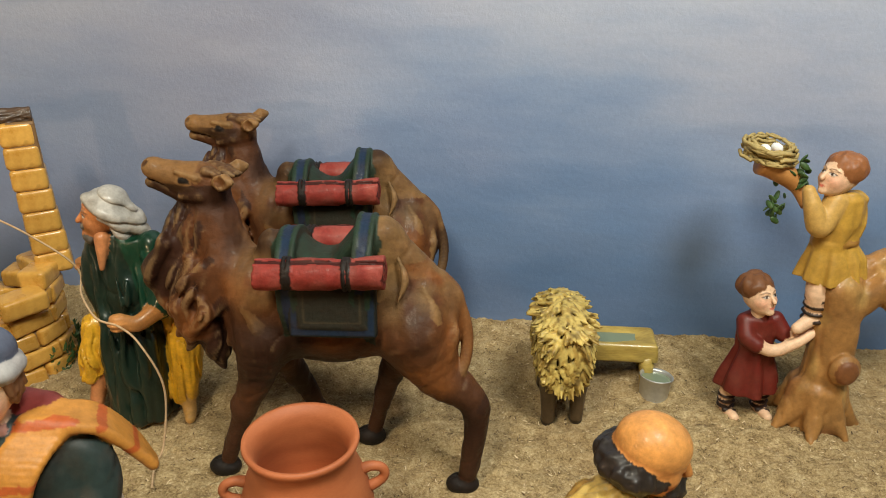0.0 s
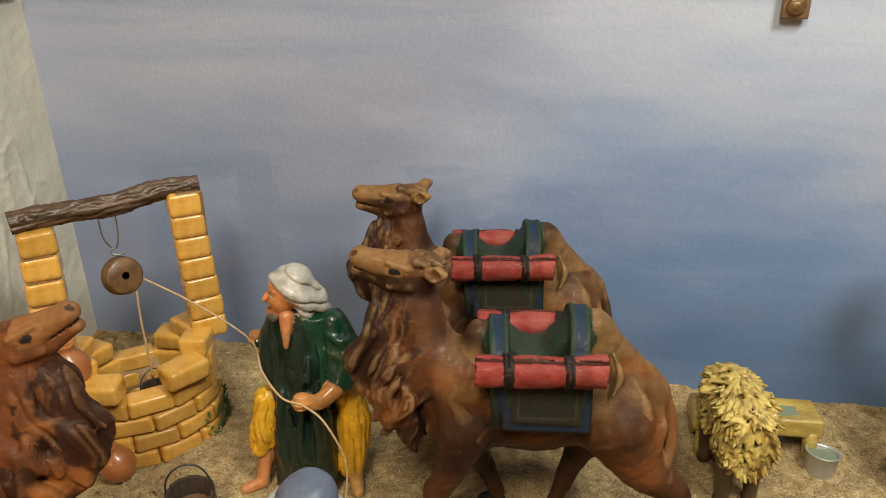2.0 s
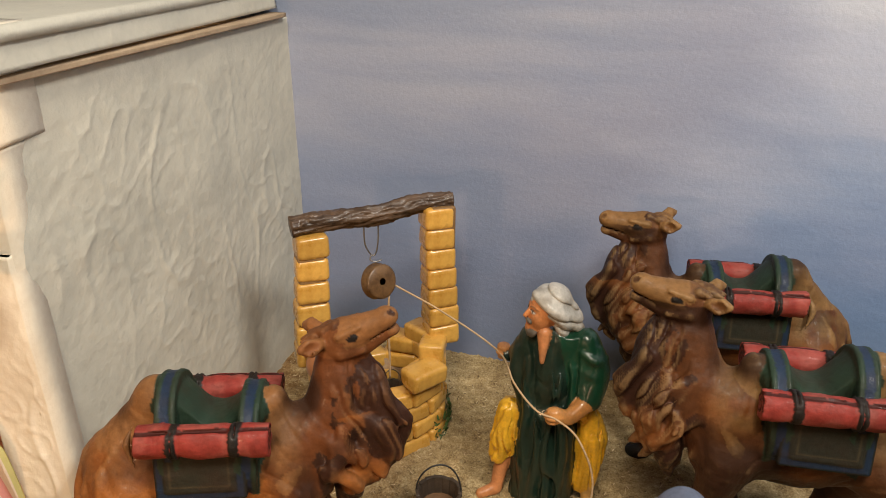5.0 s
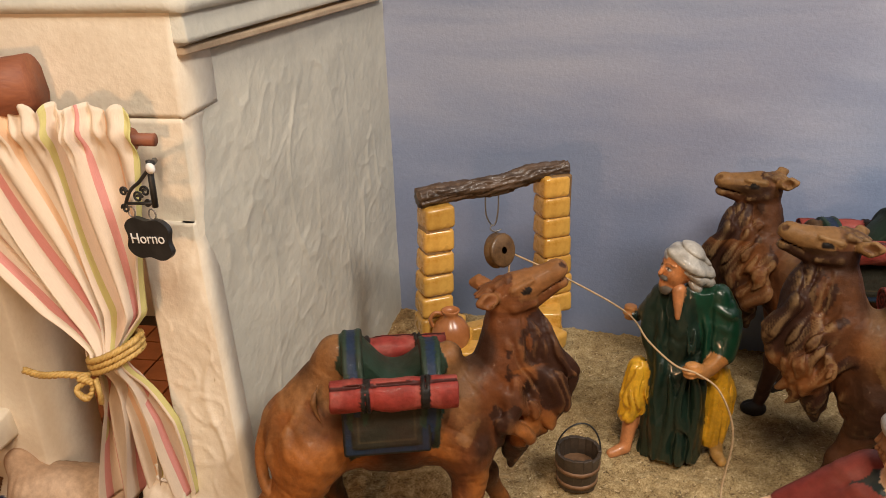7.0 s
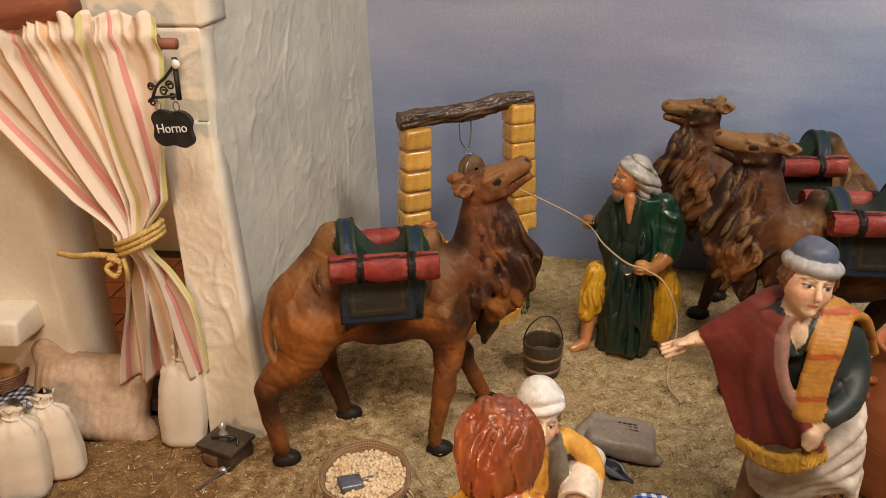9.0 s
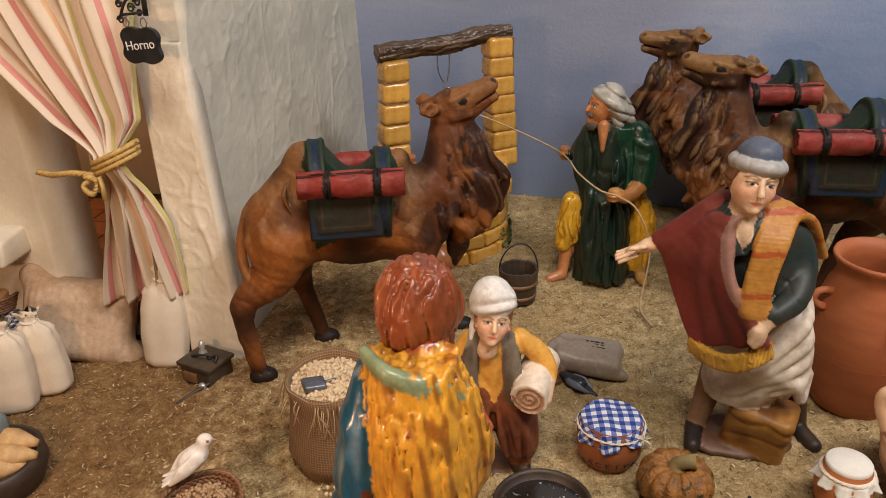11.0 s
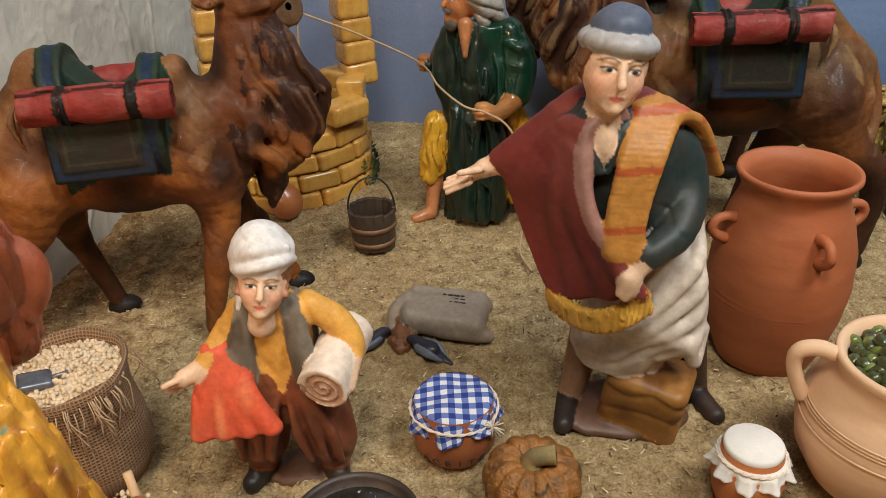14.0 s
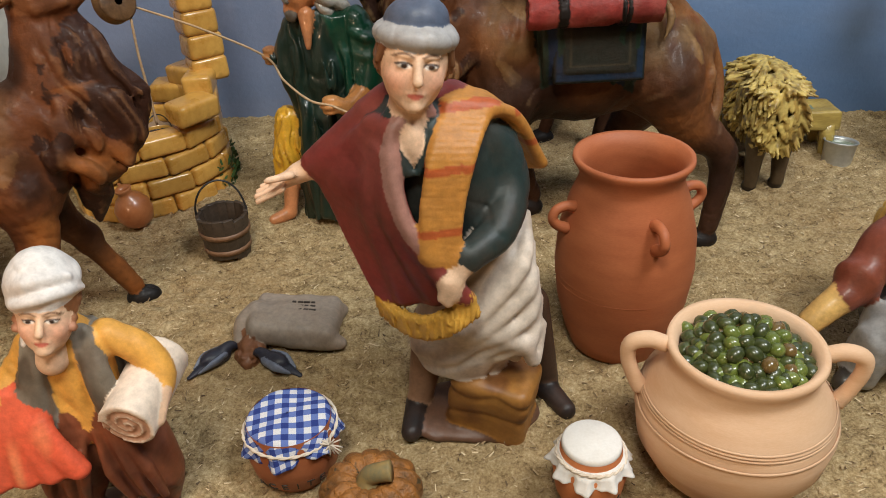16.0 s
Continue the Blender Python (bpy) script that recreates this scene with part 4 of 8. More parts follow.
# ---- the well ----
def build_well():
    well = thing("well", "glossy ochre stone well with two pillars and bark beam", "well", pose(-0.5110, 0.7620, 0, 0, 0, 29.5))
    A, B = 0.080, 0.060
    me = bpy.data.meshes.new("stone")
    bm = block((0.0465, 0.023, 0.0214), 0.24, 5, 0.035, 4)
    bm.to_mesh(me), bm.free()
    long = bpy.data.meshes.new("stone")
    bm = block((0.050, 0.031, 0.023), 0.28, 8, 0.05, 4)
    bm.to_mesh(long), bm.free()
    rnd = random.Random(4)

    def ring(z0, z1, inset, name):
        bm = bmesh.new()
        n = 64
        v = [[bm.verts.new((a * math.cos(t), b * math.sin(t), z)) for t in (2 * math.pi * i / n for i in range(n))] for a, b, z in ((A - inset, B - inset, z0), (A - inset, B - inset, z1), (A - 0.022, B - 0.022, z1), (A - 0.022, B - 0.022, z0))]
        for k in range(4):
            for i in range(n):
                bm.faces.new((v[k][i], v[k][(i + 1) % n], v[(k + 1) % 4][(i + 1) % n], v[(k + 1) % 4][i]))
        return part(name, bm, MORTAR, well, "brown mortar core")

    ring(-0.01, 0.074, 0.004, "core")
    for row in range(4):
        n = 10
        for i in range(n):
            t = 2 * math.pi * (i + 0.5 * (row % 2)) / n
            st = part("stone", me, STONE, well)
            sc = 1.0 - 0.012 * row
            a = math.atan2(math.sin(t) / B, math.cos(t) / A)
            st.matrix_local = pose((A - 0.010) * sc * math.cos(t), (B - 0.010) * sc * math.sin(t), -0.004 + 0.0215 * row, rnd.uniform(-2, 2), rnd.uniform(-2, 2), math.degrees(a) - 90 + rnd.uniform(-2, 2)) @ Matrix.Diagonal((1.0 if abs(math.cos(t)) < 0.7 else 0.82, 1.05, 0.98, 1))
    # the raised shoulders under the two pillars
    for side in (1, -1):
        for row, off in ((0, (-46, -15, 16, 46)), (1, (-22, 20))):
            for o in off:
                t = radians(o) + (0 if side > 0 else math.pi)
                st = part("stone", long, STONE, well)
                st.matrix_local = pose((A - 0.014) * math.cos(t), (B - 0.010) * math.sin(t), 0.084 + 0.019 * row, rnd.uniform(-3, 3), rnd.uniform(-3, 3), math.degrees(math.atan2(math.sin(t) / B, math.cos(t) / A)) - 90) @ Matrix.Diagonal((0.86, 0.95, 0.92, 1))
    for x, y, r in ((0.040, -0.050, 20), (-0.045, -0.046, -25)):
        st = part("stone", long, STONE, well)
        st.matrix_local = pose(x, y, 0.087, 0, 0, r)
    pb = bpy.data.meshes.new("pillar_stone")
    bm = block((0.0385, 0.0355, 0.0258), 0.26, 11, 0.03, 4)
    bm.to_mesh(pb), bm.free()
    for side in (1, -1):
        h = 7 if side > 0 else 6
        tall = 0.0245 if side > 0 else 0.0262
        for i in range(h):
            s = 1.0 - 0.018 * i
            st = part("pillar_stone", pb, STONE, well)
            st.matrix_local = pose(side * (0.0775 - 0.0012 * i) + 0.002, 0.004, 0.108 + tall * i, rnd.uniform(-1, 1), rnd.uniform(-1, 1), rnd.uniform(-3, 3)) @ Matrix.Diagonal((s * 1.02, s, 1, 1))
        core = part("pillar_core", block((0.029, 0.028, 0.0256 * h - 0.006), 0.1), MORTAR, well)
        core.location = (side * 0.0745 + 0.002, 0.004, 0.108)
    pts = spline([(-0.090, 0.004, 0.273), (-0.05, 0.007, 0.276), (0.0, 0.005, 0.277), (0.05, 0.006, 0.283), (0.090, 0.004, 0.284)], 34)
    bm = bmesh.new()
    tube(bm, pts, 0.0100, 40)
    for v in bm.verts:
        c = Vector((v.co.x, 0.005, float(np.interp(v.co.x, (-0.090, 0.090), (0.272, 0.285)))))
        ang = math.atan2(v.co.z - c.z, v.co.y - c.y)
        v.co += (v.co - c).normalized() * (0.0028 * noise.noise(Vector((v.co.x * 26, math.cos(ang) * 1.6, math.sin(ang) * 1.6))) + 0.0020 * crease(ang * 9 + v.co.x * 40 + 5 * noise.noise(Vector((v.co.x * 50, math.cos(ang), math.sin(ang))))) + 0.001 * noise.noise(v.co * 260))
    part("beam", bm, BARK, well, "dark gnarled bark beam")
    part("hanger", rod([(-0.012, 0.002, 0.272), (-0.011, 0.002, 0.245), (-0.004, 0.002, 0.231), (0.001, 0.002, 0.233), (0.004, 0.002, 0.25), (0.004, 0.002, 0.275)], 0.0009, 8), WIRE, well, "bent grey wire")
    part("hook", rod([(-0.004, 0.002, 0.231), (-0.006, 0.001, 0.226), (0.000, 0.0, 0.223), (0.007, 0.0, 0.2245)], 0.0009, 8), WIRE, well)
    wheel = part("pulley", lathe([(0.004, -0.007), (0.018, -0.007), (0.0205, -0.005), (0.017, -0.001), (0.017, 0.001), (0.0195, 0.005), (0.017, 0.007), (0.004, 0.007)], 40), plain("pulley_wood", (0.06, 0.030, 0.013), (0.19, 0.105, 0.045), 0.4, 60, 300, 0.5, 0.001, coat=0.25), well, "grooved wooden wheel")
    wheel.matrix_local = pose(0.000, -0.012, 0.2045, 74, 0, 22)
    part("well_rope", rod([(0.010, -0.016, 0.188), (0.009, -0.014, 0.150), (0.010, -0.014, 0.11), (0.010, -0.014, 0.078)], 0.0013, 8), ROPE, well, "hanging jute rope")
    inner = part("water", lathe([(0.001, 0), (0.06, 0.0005)], 40), DARK_CLAY, well, "dark well bottom")
    inner.location, inner.scale = (0, 0, 0.02), (1, 0.7, 1)
    bucket((0.010, -0.014, 0.040), 0.6, "small dark staved bucket hanging inside the well", well.matrix_world)
    # moss at the foot
    bm = bmesh.new()
    for i in range(110):
        t = rnd.uniform(-0.9, 0.35)
        c = Vector(((A + 0.006) * math.cos(t), (B + 0.006) * math.sin(t), rnd.uniform(0.0, 0.03)))
        tip = c + Vector((rnd.uniform(-0.003, 0.006), rnd.uniform(-0.004, 0.004), rnd.uniform(0.002, 0.009)))
        side = Vector((rnd.uniform(-1, 1), rnd.uniform(-1, 1), 0)).normalized() * 0.0014
        vs = [bm.verts.new(q) for q in (c - side, c + side, (c + tip) / 2 + side * 1.3, tip, (c + tip) / 2 - side * 1.3)]
        bm.faces.new(vs)
    part("moss", bm, GREEN_LEAF, well, "green moss tufts at the foot")


def bucket(place, s, label, base=Matrix.Identity(4)):
    ob = thing("bucket", label, "bucket", base @ Matrix.Translation(place) @ Matrix.Scale(s, 4))
    n = 15
    bm = block((0.0102, 0.004, 0.045), 0.15, 1, 0.02)
    me = bpy.data.meshes.new("stave")
    bm.to_mesh(me), bm.free()
    rnd = random.Random(2)
    for i in range(n):
        a = 360 * i / n
        st = part("stave", me, DARK_WOOD, ob)
        st.matrix_local = pose(0, 0, 0, 0, 0, a) @ pose(0, -0.0195, rnd.uniform(0, 0.003), 5, 0, 0)
    for z, r in ((0.008, 0.0224), (0.026, 0.0242)):
        hoop = part("hoop", lathe([(r, z), (r + 0.0012, z), (r + 0.0014, z + 0.005), (r, z + 0.005)], 32), OLD_WOOD, ob, "pale worn hoop")
    part("bottom", lathe([(0.001, 0.003), (0.020, 0.004)], 24), DARK_WOOD, ob)
    pts = [(0.025 * math.cos(a), 0.004 * math.sin(2 * a), 0.041 + 0.040 * math.sin(a)) for a in np.linspace(0, math.pi, 11)]
    part("bail", rod(pts, 0.0010, 8, 3), IRON, ob, "thin wire bail")
    return ob


def jug(place, s, label, material, turn=0.0, lean=0.0):
    ob = thing("clay_jug", label, "jug", Matrix.Translation(place) @ pose(0, 0, 0, lean, 0, turn) @ Matrix.Scale(s, 4))
    part("body", lathe([(0.010, 0), (0.017, 0.006), (0.0215, 0.017), (0.021, 0.028), (0.015, 0.038), (0.0085, 0.043), (0.008, 0.047), (0.0105, 0.051), (0.009, 0.052), (0.006, 0.046), (0.006, 0.042)], 32), material, ob)
    part("handle", rod([(0.008, 0, 0.047), (0.017, 0, 0.050), (0.023, 0, 0.043), (0.0205, 0, 0.033)], 0.0022, 8), material, ob)
    return ob


build_well()
bucket((-0.413, 0.616, 0.0), 0.92, "dark staved wooden bucket standing on the sand")
GLAZED = plain("glazed_brown_clay", (0.30, 0.10, 0.03), (0.44, 0.17, 0.06), 0.35, 40, 260, 0.2, 0.0005, coat=0.3)
jug((-0.556, 0.705, 0.099), 1.0, "glazed brown clay jug standing on the well rim", GLAZED, 200)
jug((-0.512, 0.685, 0.0), 0.85, "glazed brown clay jug on the sand by the well", GLAZED, 120, -12)
# rope from the pulley through the kneeling man's hands to the sand
tagged(part("pull_rope", rod([(-0.493, 0.765, 0.196), (-0.43, 0.741, 0.178), (-0.366, 0.706, 0.157), (-0.346, 0.668, 0.145), (-0.322, 0.641, 0.134), (-0.300, 0.636, 0.128), (-0.279, 0.626, 0.115), (-0.262, 0.622, 0.07), (-0.268, 0.612, 0.012), (-0.27, 0.59, 0.004), (-0.262, 0.56, 0.004)], 0.0011, 8, 8), ROPE), "thin jute rope stretched from the pulley to the sand", "rope")

# ---- the camels ----
def camel(name, m, label, head, hooves, tail=1, seed=0, tone=0.0):
    """A two-humped pack camel, nose along +x. head: (x, y, z, pitch) of the skull; hooves: four (x, y), front left, front right, rear left, rear right; tone: 0 olive tan to 1 red brown."""
    hx, hy, hz, up = head
    rnd = random.Random(seed)
    blend = lambda p, q: tuple(u + (w - u) * tone for u, w in zip(p, q))
    tan, mid = blend((0.200, 0.104, 0.038), (0.255, 0.110, 0.038)), blend((0.094, 0.034, 0.012), (0.135, 0.042, 0.013))
    dark, black = (0.036, 0.013, 0.007), (0.012, 0.010, 0.009)
    cl = Clay((-0.150, -0.080, -0.006), (0.190, 0.080, 0.318), 0.0017)
    fur = lambda x, y, z: 0.0014 * waves(x * 40, y * 40, z * 30) + fold(x, y, z, (0.8, 0.3, 0.5), (-0.5, 0, 0.85), 0.0007, 0.10) + 0.0005 * waves(x * 190, y * 190, z * 110)
    cl.ell((0.008, 0, 0.160), (0.076, 0.036, 0.044), mid, k=0.016, disp=fur)
    cl.ell((0.062, 0, 0.158), (0.036, 0.032, 0.044), mid, k=0.014, disp=fur)
    cl.ell((-0.068, 0, 0.160), (0.044, 0.036, 0.046), mid, k=0.014, disp=fur)
    cl.cap((0.050, 0, 0.190), (0.050, 0, 0.2265), 0.018, 0.0125, tan, k=0.010, disp=fur)
    cl.cap((-0.042, 0, 0.195), (-0.043, 0, 0.2360), 0.024, 0.0135, tan, k=0.012, disp=fur)
    cl.limb([(-0.046, 0, 0.234), (-0.067, 0, 0.206), (-0.094, 0, 0.176)], [0.013, 0.015, 0.013], tan, k=0.012, disp=fur)
    # wrinkles of skin behind the saddle and over the flank
    for a, b, c in (((-0.058, 0.020, 0.222), (-0.064, 0.028, 0.206), (-0.058, 0.034, 0.190)), ((-0.078, 0.020, 0.196), (-0.088, 0.028, 0.176), (-0.084, 0.036, 0.156)), ((-0.098, 0.016, 0.176), (-0.104, 0.024, 0.158), (-0.100, 0.030, 0.140)), ((0.070, 0.028, 0.178), (0.060, 0.034, 0.162), (0.064, 0.034, 0.146))):
        for s in (1, -1):
            cl.limb([(p[0], p[1] * s, p[2]) for p in (a, b, c)], [0.0015, 0.0042, 0.0015], tan, k=0.004, disp=fur)
    # neck with a shaggy mane of long wavy locks
    strand = lambda x, y, z: strands(x + 0.35 * z, y, z, 0.0028, 0.62)
    cl.limb([(0.062, 0, 0.182), (0.092, hy * 0.5, 0.206), (hx - 0.012, hy, hz - 0.020)], [0.030, 0.0235, 0.0165], mid, k=0.012, disp=fur)
    front = [(hx + 0.008, hy, hz - 0.026), (hx + 0.016, hy * 0.7, 0.228), (0.132, hy * 0.3, 0.192), (0.116, 0, 0.152), (0.103, 0, 0.120)]
    cl.limb(front, [0.011, 0.0155, 0.0180, 0.0165, 0.0060], dark, k=0.006, disp=strand)
    path, back = spline(front, 8), spline([(hx - 0.020, hy, hz - 0.016), (0.090, hy * 0.5, 0.216), (0.074, 0, 0.190), (0.078, 0, 0.160), (0.092, 0, 0.140)], 8)
    for i in range(40):
        side, t, f = (1, -1)[i % 2], rnd.uniform(0.0, 0.66), rnd.random()
        j = int(t * (len(path) - 1))
        wide = (0.010 + 0.015 * min(1.0, t * 1.7)) * math.sin(0.5 + 2.3 * f)
        a = back[j].lerp(path[j], f) + Vector((0, side * wide, 0))
        drop, wig = rnd.uniform(0.036, 0.056), rnd.choice((-1, 1)) * rnd.uniform(0.004, 0.009)
        b = a + Vector((wig + 0.004, side * 0.0025, -0.34 * drop))
        c = b + Vector((-wig * 1.6 + 0.005, -0.16 * (b.y - hy * 0.4), -0.36 * drop))
        d = c + Vector((wig * 1.5, -0.34 * (c.y - hy * 0.3), -0.30 * drop))
        cl.limb([a, b, c, d], [0.0040, 0.0068, 0.0058, 0.0012], rnd.choice((mid, mid, dark)), k=0.0050, disp=strand, steps=5)
    for pts in (((0.140, 0.004, 0.226), (0.156, 0.002, 0.200), (0.158, 0, 0.178)), ((0.140, -0.006, 0.200), (0.148, -0.004, 0.172), (0.136, -0.002, 0.150)), ((0.122, 0.006, 0.160), (0.112, 0.004, 0.128), (0.103, 0.002, 0.098))):
        cl.limb(pts, [0.0085, 0.0095, 0.0010], dark, k=0.004, disp=strand)
    # head
    c, s_ = math.cos(radians(up)), math.sin(radians(up))
    at = lambda a, b, d: (hx - 0.006 + a * c - d * s_, hy + b, hz - 0.003 + a * s_ + d * c)
    cl.ell(at(-0.002, 0, -0.001), (0.0215, 0.0160, 0.0180), mid, (0, -up, 0), k=0.005)
    cl.cap(at(0.006, 0, 0.001), at(0.038, 0, -0.001), 0.0150, 0.0100, tan, k=0.006)
    cl.cap(at(0.000, 0, -0.0140), at(0.036, 0, -0.0120), 0.0110, 0.0064, mid, k=0.003)
    cl.ell(at(0.0430, 0, 0.0000), (0.0090, 0.0092, 0.0088), tan, k=0.004)
    cl.ell(at(0.0405, 0, -0.0125), (0.0066, 0.0070, 0.0052), tan, k=0.002)
    for i in range(11):
        q = at(-0.010 + rnd.uniform(-0.010, 0.012), rnd.uniform(-0.010, 0.010), 0.0145)
        cl.cap(q, (q[0] - 0.009, q[1] + rnd.uniform(-0.004, 0.004), q[2] - 0.002), 0.0046, 0.0016, dark, k=0.0010)
    for s in (1, -1):
        cl.limb([at(-0.014, 0.012 * s, 0.010), at(-0.021, 0.0195 * s, 0.0140), at(-0.028, 0.0225 * s, 0.0170)], [0.0050, 0.0080, 0.0034], tan, k=0.002, flat=((1, -0.6 * s, 0.3), 0.62))
        cl.ell(at(-0.0185, 0.0235 * s, 0.0150), (0.0085, 0.0028, 0.0046), mid, (0, -20, -30 * s), k=0.001, cut=True)
        cl.cap(at(0.002, 0.0142 * s, 0.0085), at(0.020, 0.0118 * s, 0.0075), 0.0032, 0.0020, tan, k=0.0015)
        cl.ell(at(0.0115, 0.0136 * s, 0.0030), (0.0046, 0.0026, 0.0032), black, k=0.0006)
        cl.cap(at(0.004, 0.0142 * s, -0.0010), at(0.019, 0.0122 * s, -0.0008), 0.0020, 0.0014, tan, k=0.0012)
        cl.cap(at(-0.004, 0.0135 * s, -0.006), at(0.012, 0.0110 * s, -0.013), 0.0050, 0.0030, mid, k=0.004)
        cl.ell(at(0.0490, 0.0064 * s, 0.0040), (0.0036, 0.0030, 0.0018), dark, (0, 25, 0), k=0.0006, cut=True)
    cl.cap(at(0.022, 0, -0.0085), at(0.060, 0, -0.0075), 0.0010, 0.0009, dark, k=0.0006, cut=True, flat=((0, 1, 0), 12.0))
    # legs
    for i, (x, y) in enumerate(hooves):
        s, fore = (1 if i % 2 == 0 else -1), i < 2
        if fore:
            knee = (0.066 + (x - 0.066) * 0.45, 0.024 * s + (y - 0.024 * s) * 0.5, 0.076)
            cl.limb([(0.062, 0.018 * s, 0.145), (0.066 + (x - 0.066) * 0.1, 0.021 * s, 0.110), knee, (x - 0.001, y, 0.020)], [0.024, 0.0165, 0.0108, 0.0080], mid, k=0.010, disp=fur)
            cl.ell((knee[0] + 0.002, knee[1], knee[2]), (0.0116, 0.0110, 0.0145), mid, k=0.004)
        else:
            knee = (-0.075 + (x + 0.075) * 0.85 - 0.012, 0.020 * s + (y - 0.020 * s) * 0.6, 0.086)
            cl.limb([(-0.070, 0.018 * s, 0.150), (-0.076 + (x + 0.076) * 0.30, 0.022 * s, 0.116), knee, (x, y, 0.020)], [0.031, 0.0220, 0.0112, 0.0080], mid, k=0.010, disp=fur)
            cl.ell(knee, (0.0122, 0.0110, 0.0155), dark, k=0.004, disp=fur)
        cl.ell((x + 0.005, y, 0.007), (0.0150, 0.0110, 0.0100), black, k=0.003)
        cl.cap((x + 0.021, y, 0.012), (x + 0.008, y, 0.016), 0.0014, 0.0010, black, k=0.001, cut=True)
    # tail lying against the flank
    t = tail
    cl.limb([(-0.104, 0.004 * t, 0.182), (-0.114, 0.012 * t, 0.150), (-0.110, 0.026 * t, 0.122), (-0.094, 0.036 * t, 0.112), (-0.082, 0.037 * t, 0.120)], [0.0062, 0.0054, 0.0050, 0.0060, 0.0055], tan, k=0.002)
    cl.ell((-0.081, 0.038 * t, 0.121), (0.0072, 0.0055, 0.0072), tan, k=0.0015, disp=strand)
    # saddle cloth, dished saddle between two bands, and the two rolls
    green, blue, red = (0.020, 0.038, 0.024), (0.012, 0.026, 0.056), (0.26, 0.036, 0.028)
    for s in (1, -1):
        cl.box((-0.0055, 0.0395 * s, 0.188), (0.0360, 0.0046, 0.026), (0.015, 0.017, 0.014), (9 * s, 0, 0), 0.0025, 0.001)
        cl.box((-0.0055, 0.0412 * s, 0.187), (0.0275, 0.0046, 0.017), (0.024, 0.023, 0.016), (9 * s, 0, 0), 0.0012, 0.0006, disp=lambda x, y, z: 0.0005 * waves(x * 40, y * 9, z * 220))
    cl.ell((0.003, 0, 0.178), (0.060, 0.0405, 0.038), green, k=0.002, slab=(0, 0.0, 0.032))
    cl.limb([(0.036, 0, 0.224), (0.020, 0, 0.2095), (0.004, 0, 0.2050), (-0.012, 0, 0.2110), (-0.030, 0, 0.2320)], [0.0130, 0.0140, 0.0145, 0.0140, 0.0140], green, k=0.003, flat=((0, 1, 0), 2.2), steps=6)
    for x, z, r, lean in ((0.0310, 0.190, 0.0495, 4), (-0.0280, 0.194, 0.0580, -3)):
        cl.ell((x, 0, z), (0.040, 0.0440, r), blue, (0, lean, 0), k=0.0006, slab=(0, 0.0, 0.0080))
        for o in (-0.0062, 0.0062):
            cl.ell((x, 0, z), (0.041, 0.0452, r + 0.0014), green, (0, lean, 0), k=0.0006, slab=(0, o, 0.0020))
    for s in (1, -1):
        dent = lambda x, y, z: 0.0012 * waves(x * 45, y * 60, z * 60) + 0.0006 * waves(x * 120, y * 200, z * 200) - 0.0016 * np.exp(-((abs(x - 0.0045) - 0.0225) / 0.006) ** 2)
        y, z = (0.0460 * s, 0.2205) if s == tail else (0.0430 * s, 0.2110)
        cl.cyl((0.0525, y, z - 0.001), (-0.0495, y, z + 0.001), 0.0132, red, 0.001, dent)
        cl.cap((0.060, y + 0.0030 * s, z + 0.0115), (-0.058, y + 0.0055 * s, z + 0.0120), 0.0017, 0.0017, (0.05, 0.008, 0.006), k=0.0006, cut=True)
        for ex in (0.0520, -0.0490):
            for j in range(16):
                q = [(ex, y + 0.0108 * (1 - w / 13) * math.cos(w), z + 0.0108 * (1 - w / 13) * math.sin(w)) for w in (j * 0.72, (j + 1) * 0.72)]
                cl.cap(*q, 0.0009, 0.0009, (0.06, 0.010, 0.008), k=0.0004, cut=True)
        for x in (0.0270, -0.0200):
            for o in (0.0019, -0.0019):
                cl.ell((x + o, y, z), (0.0100, 0.0140, 0.0140), black, (0, 0, 4 * s), k=0.0004, slab=(0, 0.0, 0.0014))

    def brush(v, c):
        x, y, z = v.T
        body = np.isin((c * 1e4).round().astype(int)[:, 0], [round(q[0] * 1e4) for q in (tan, mid, dark)])
        n = waves(x * 26 + 9 + seed, y * 26, z * 26)
        n2 = waves(x * 90, y * 90, z * 70)
        warm, pale = blend((0.185, 0.064, 0.017), (0.34, 0.115, 0.024)), blend((0.210, 0.120, 0.046), (0.235, 0.105, 0.040))
        c = tint(c, body * np.clip(-n * 2.0, 0, 0.9) * (z > 0.09) * (z < 0.215), warm)
        c = tint(c, body * np.clip(np.clip((z - 0.160) / 0.035, 0, 1) * (0.55 - 0.9 * n2), 0, 0.85) * (z < 0.262) * np.clip((0.088 - x) / 0.03, 0, 1), pale)
        c = tint(c, body * (z > 0.262) * np.clip(0.55 - n * 0.8, 0, 0.85), blend((0.24, 0.118, 0.040), (0.22, 0.072, 0.022)))
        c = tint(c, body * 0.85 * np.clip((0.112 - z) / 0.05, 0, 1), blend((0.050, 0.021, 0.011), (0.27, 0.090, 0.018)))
        c = tint(c, body * np.clip(n * 2.2 - 0.35, 0, 0.85) * (z < 0.275), (0.024, 0.010, 0.006))
        # raised locks tinted lighter than the hollows between them
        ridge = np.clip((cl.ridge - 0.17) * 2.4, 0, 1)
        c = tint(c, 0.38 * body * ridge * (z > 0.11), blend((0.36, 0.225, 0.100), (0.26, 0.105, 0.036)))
        side = np.maximum(abs(x + 0.0055) / 0.0360, np.clip((0.200 - z) / 0.036, 0, 2))
        panel = (abs(y) > 0.030) & (z < 0.208) & (abs(x + 0.0055) < 0.038) & (c.max(1) < 0.03)
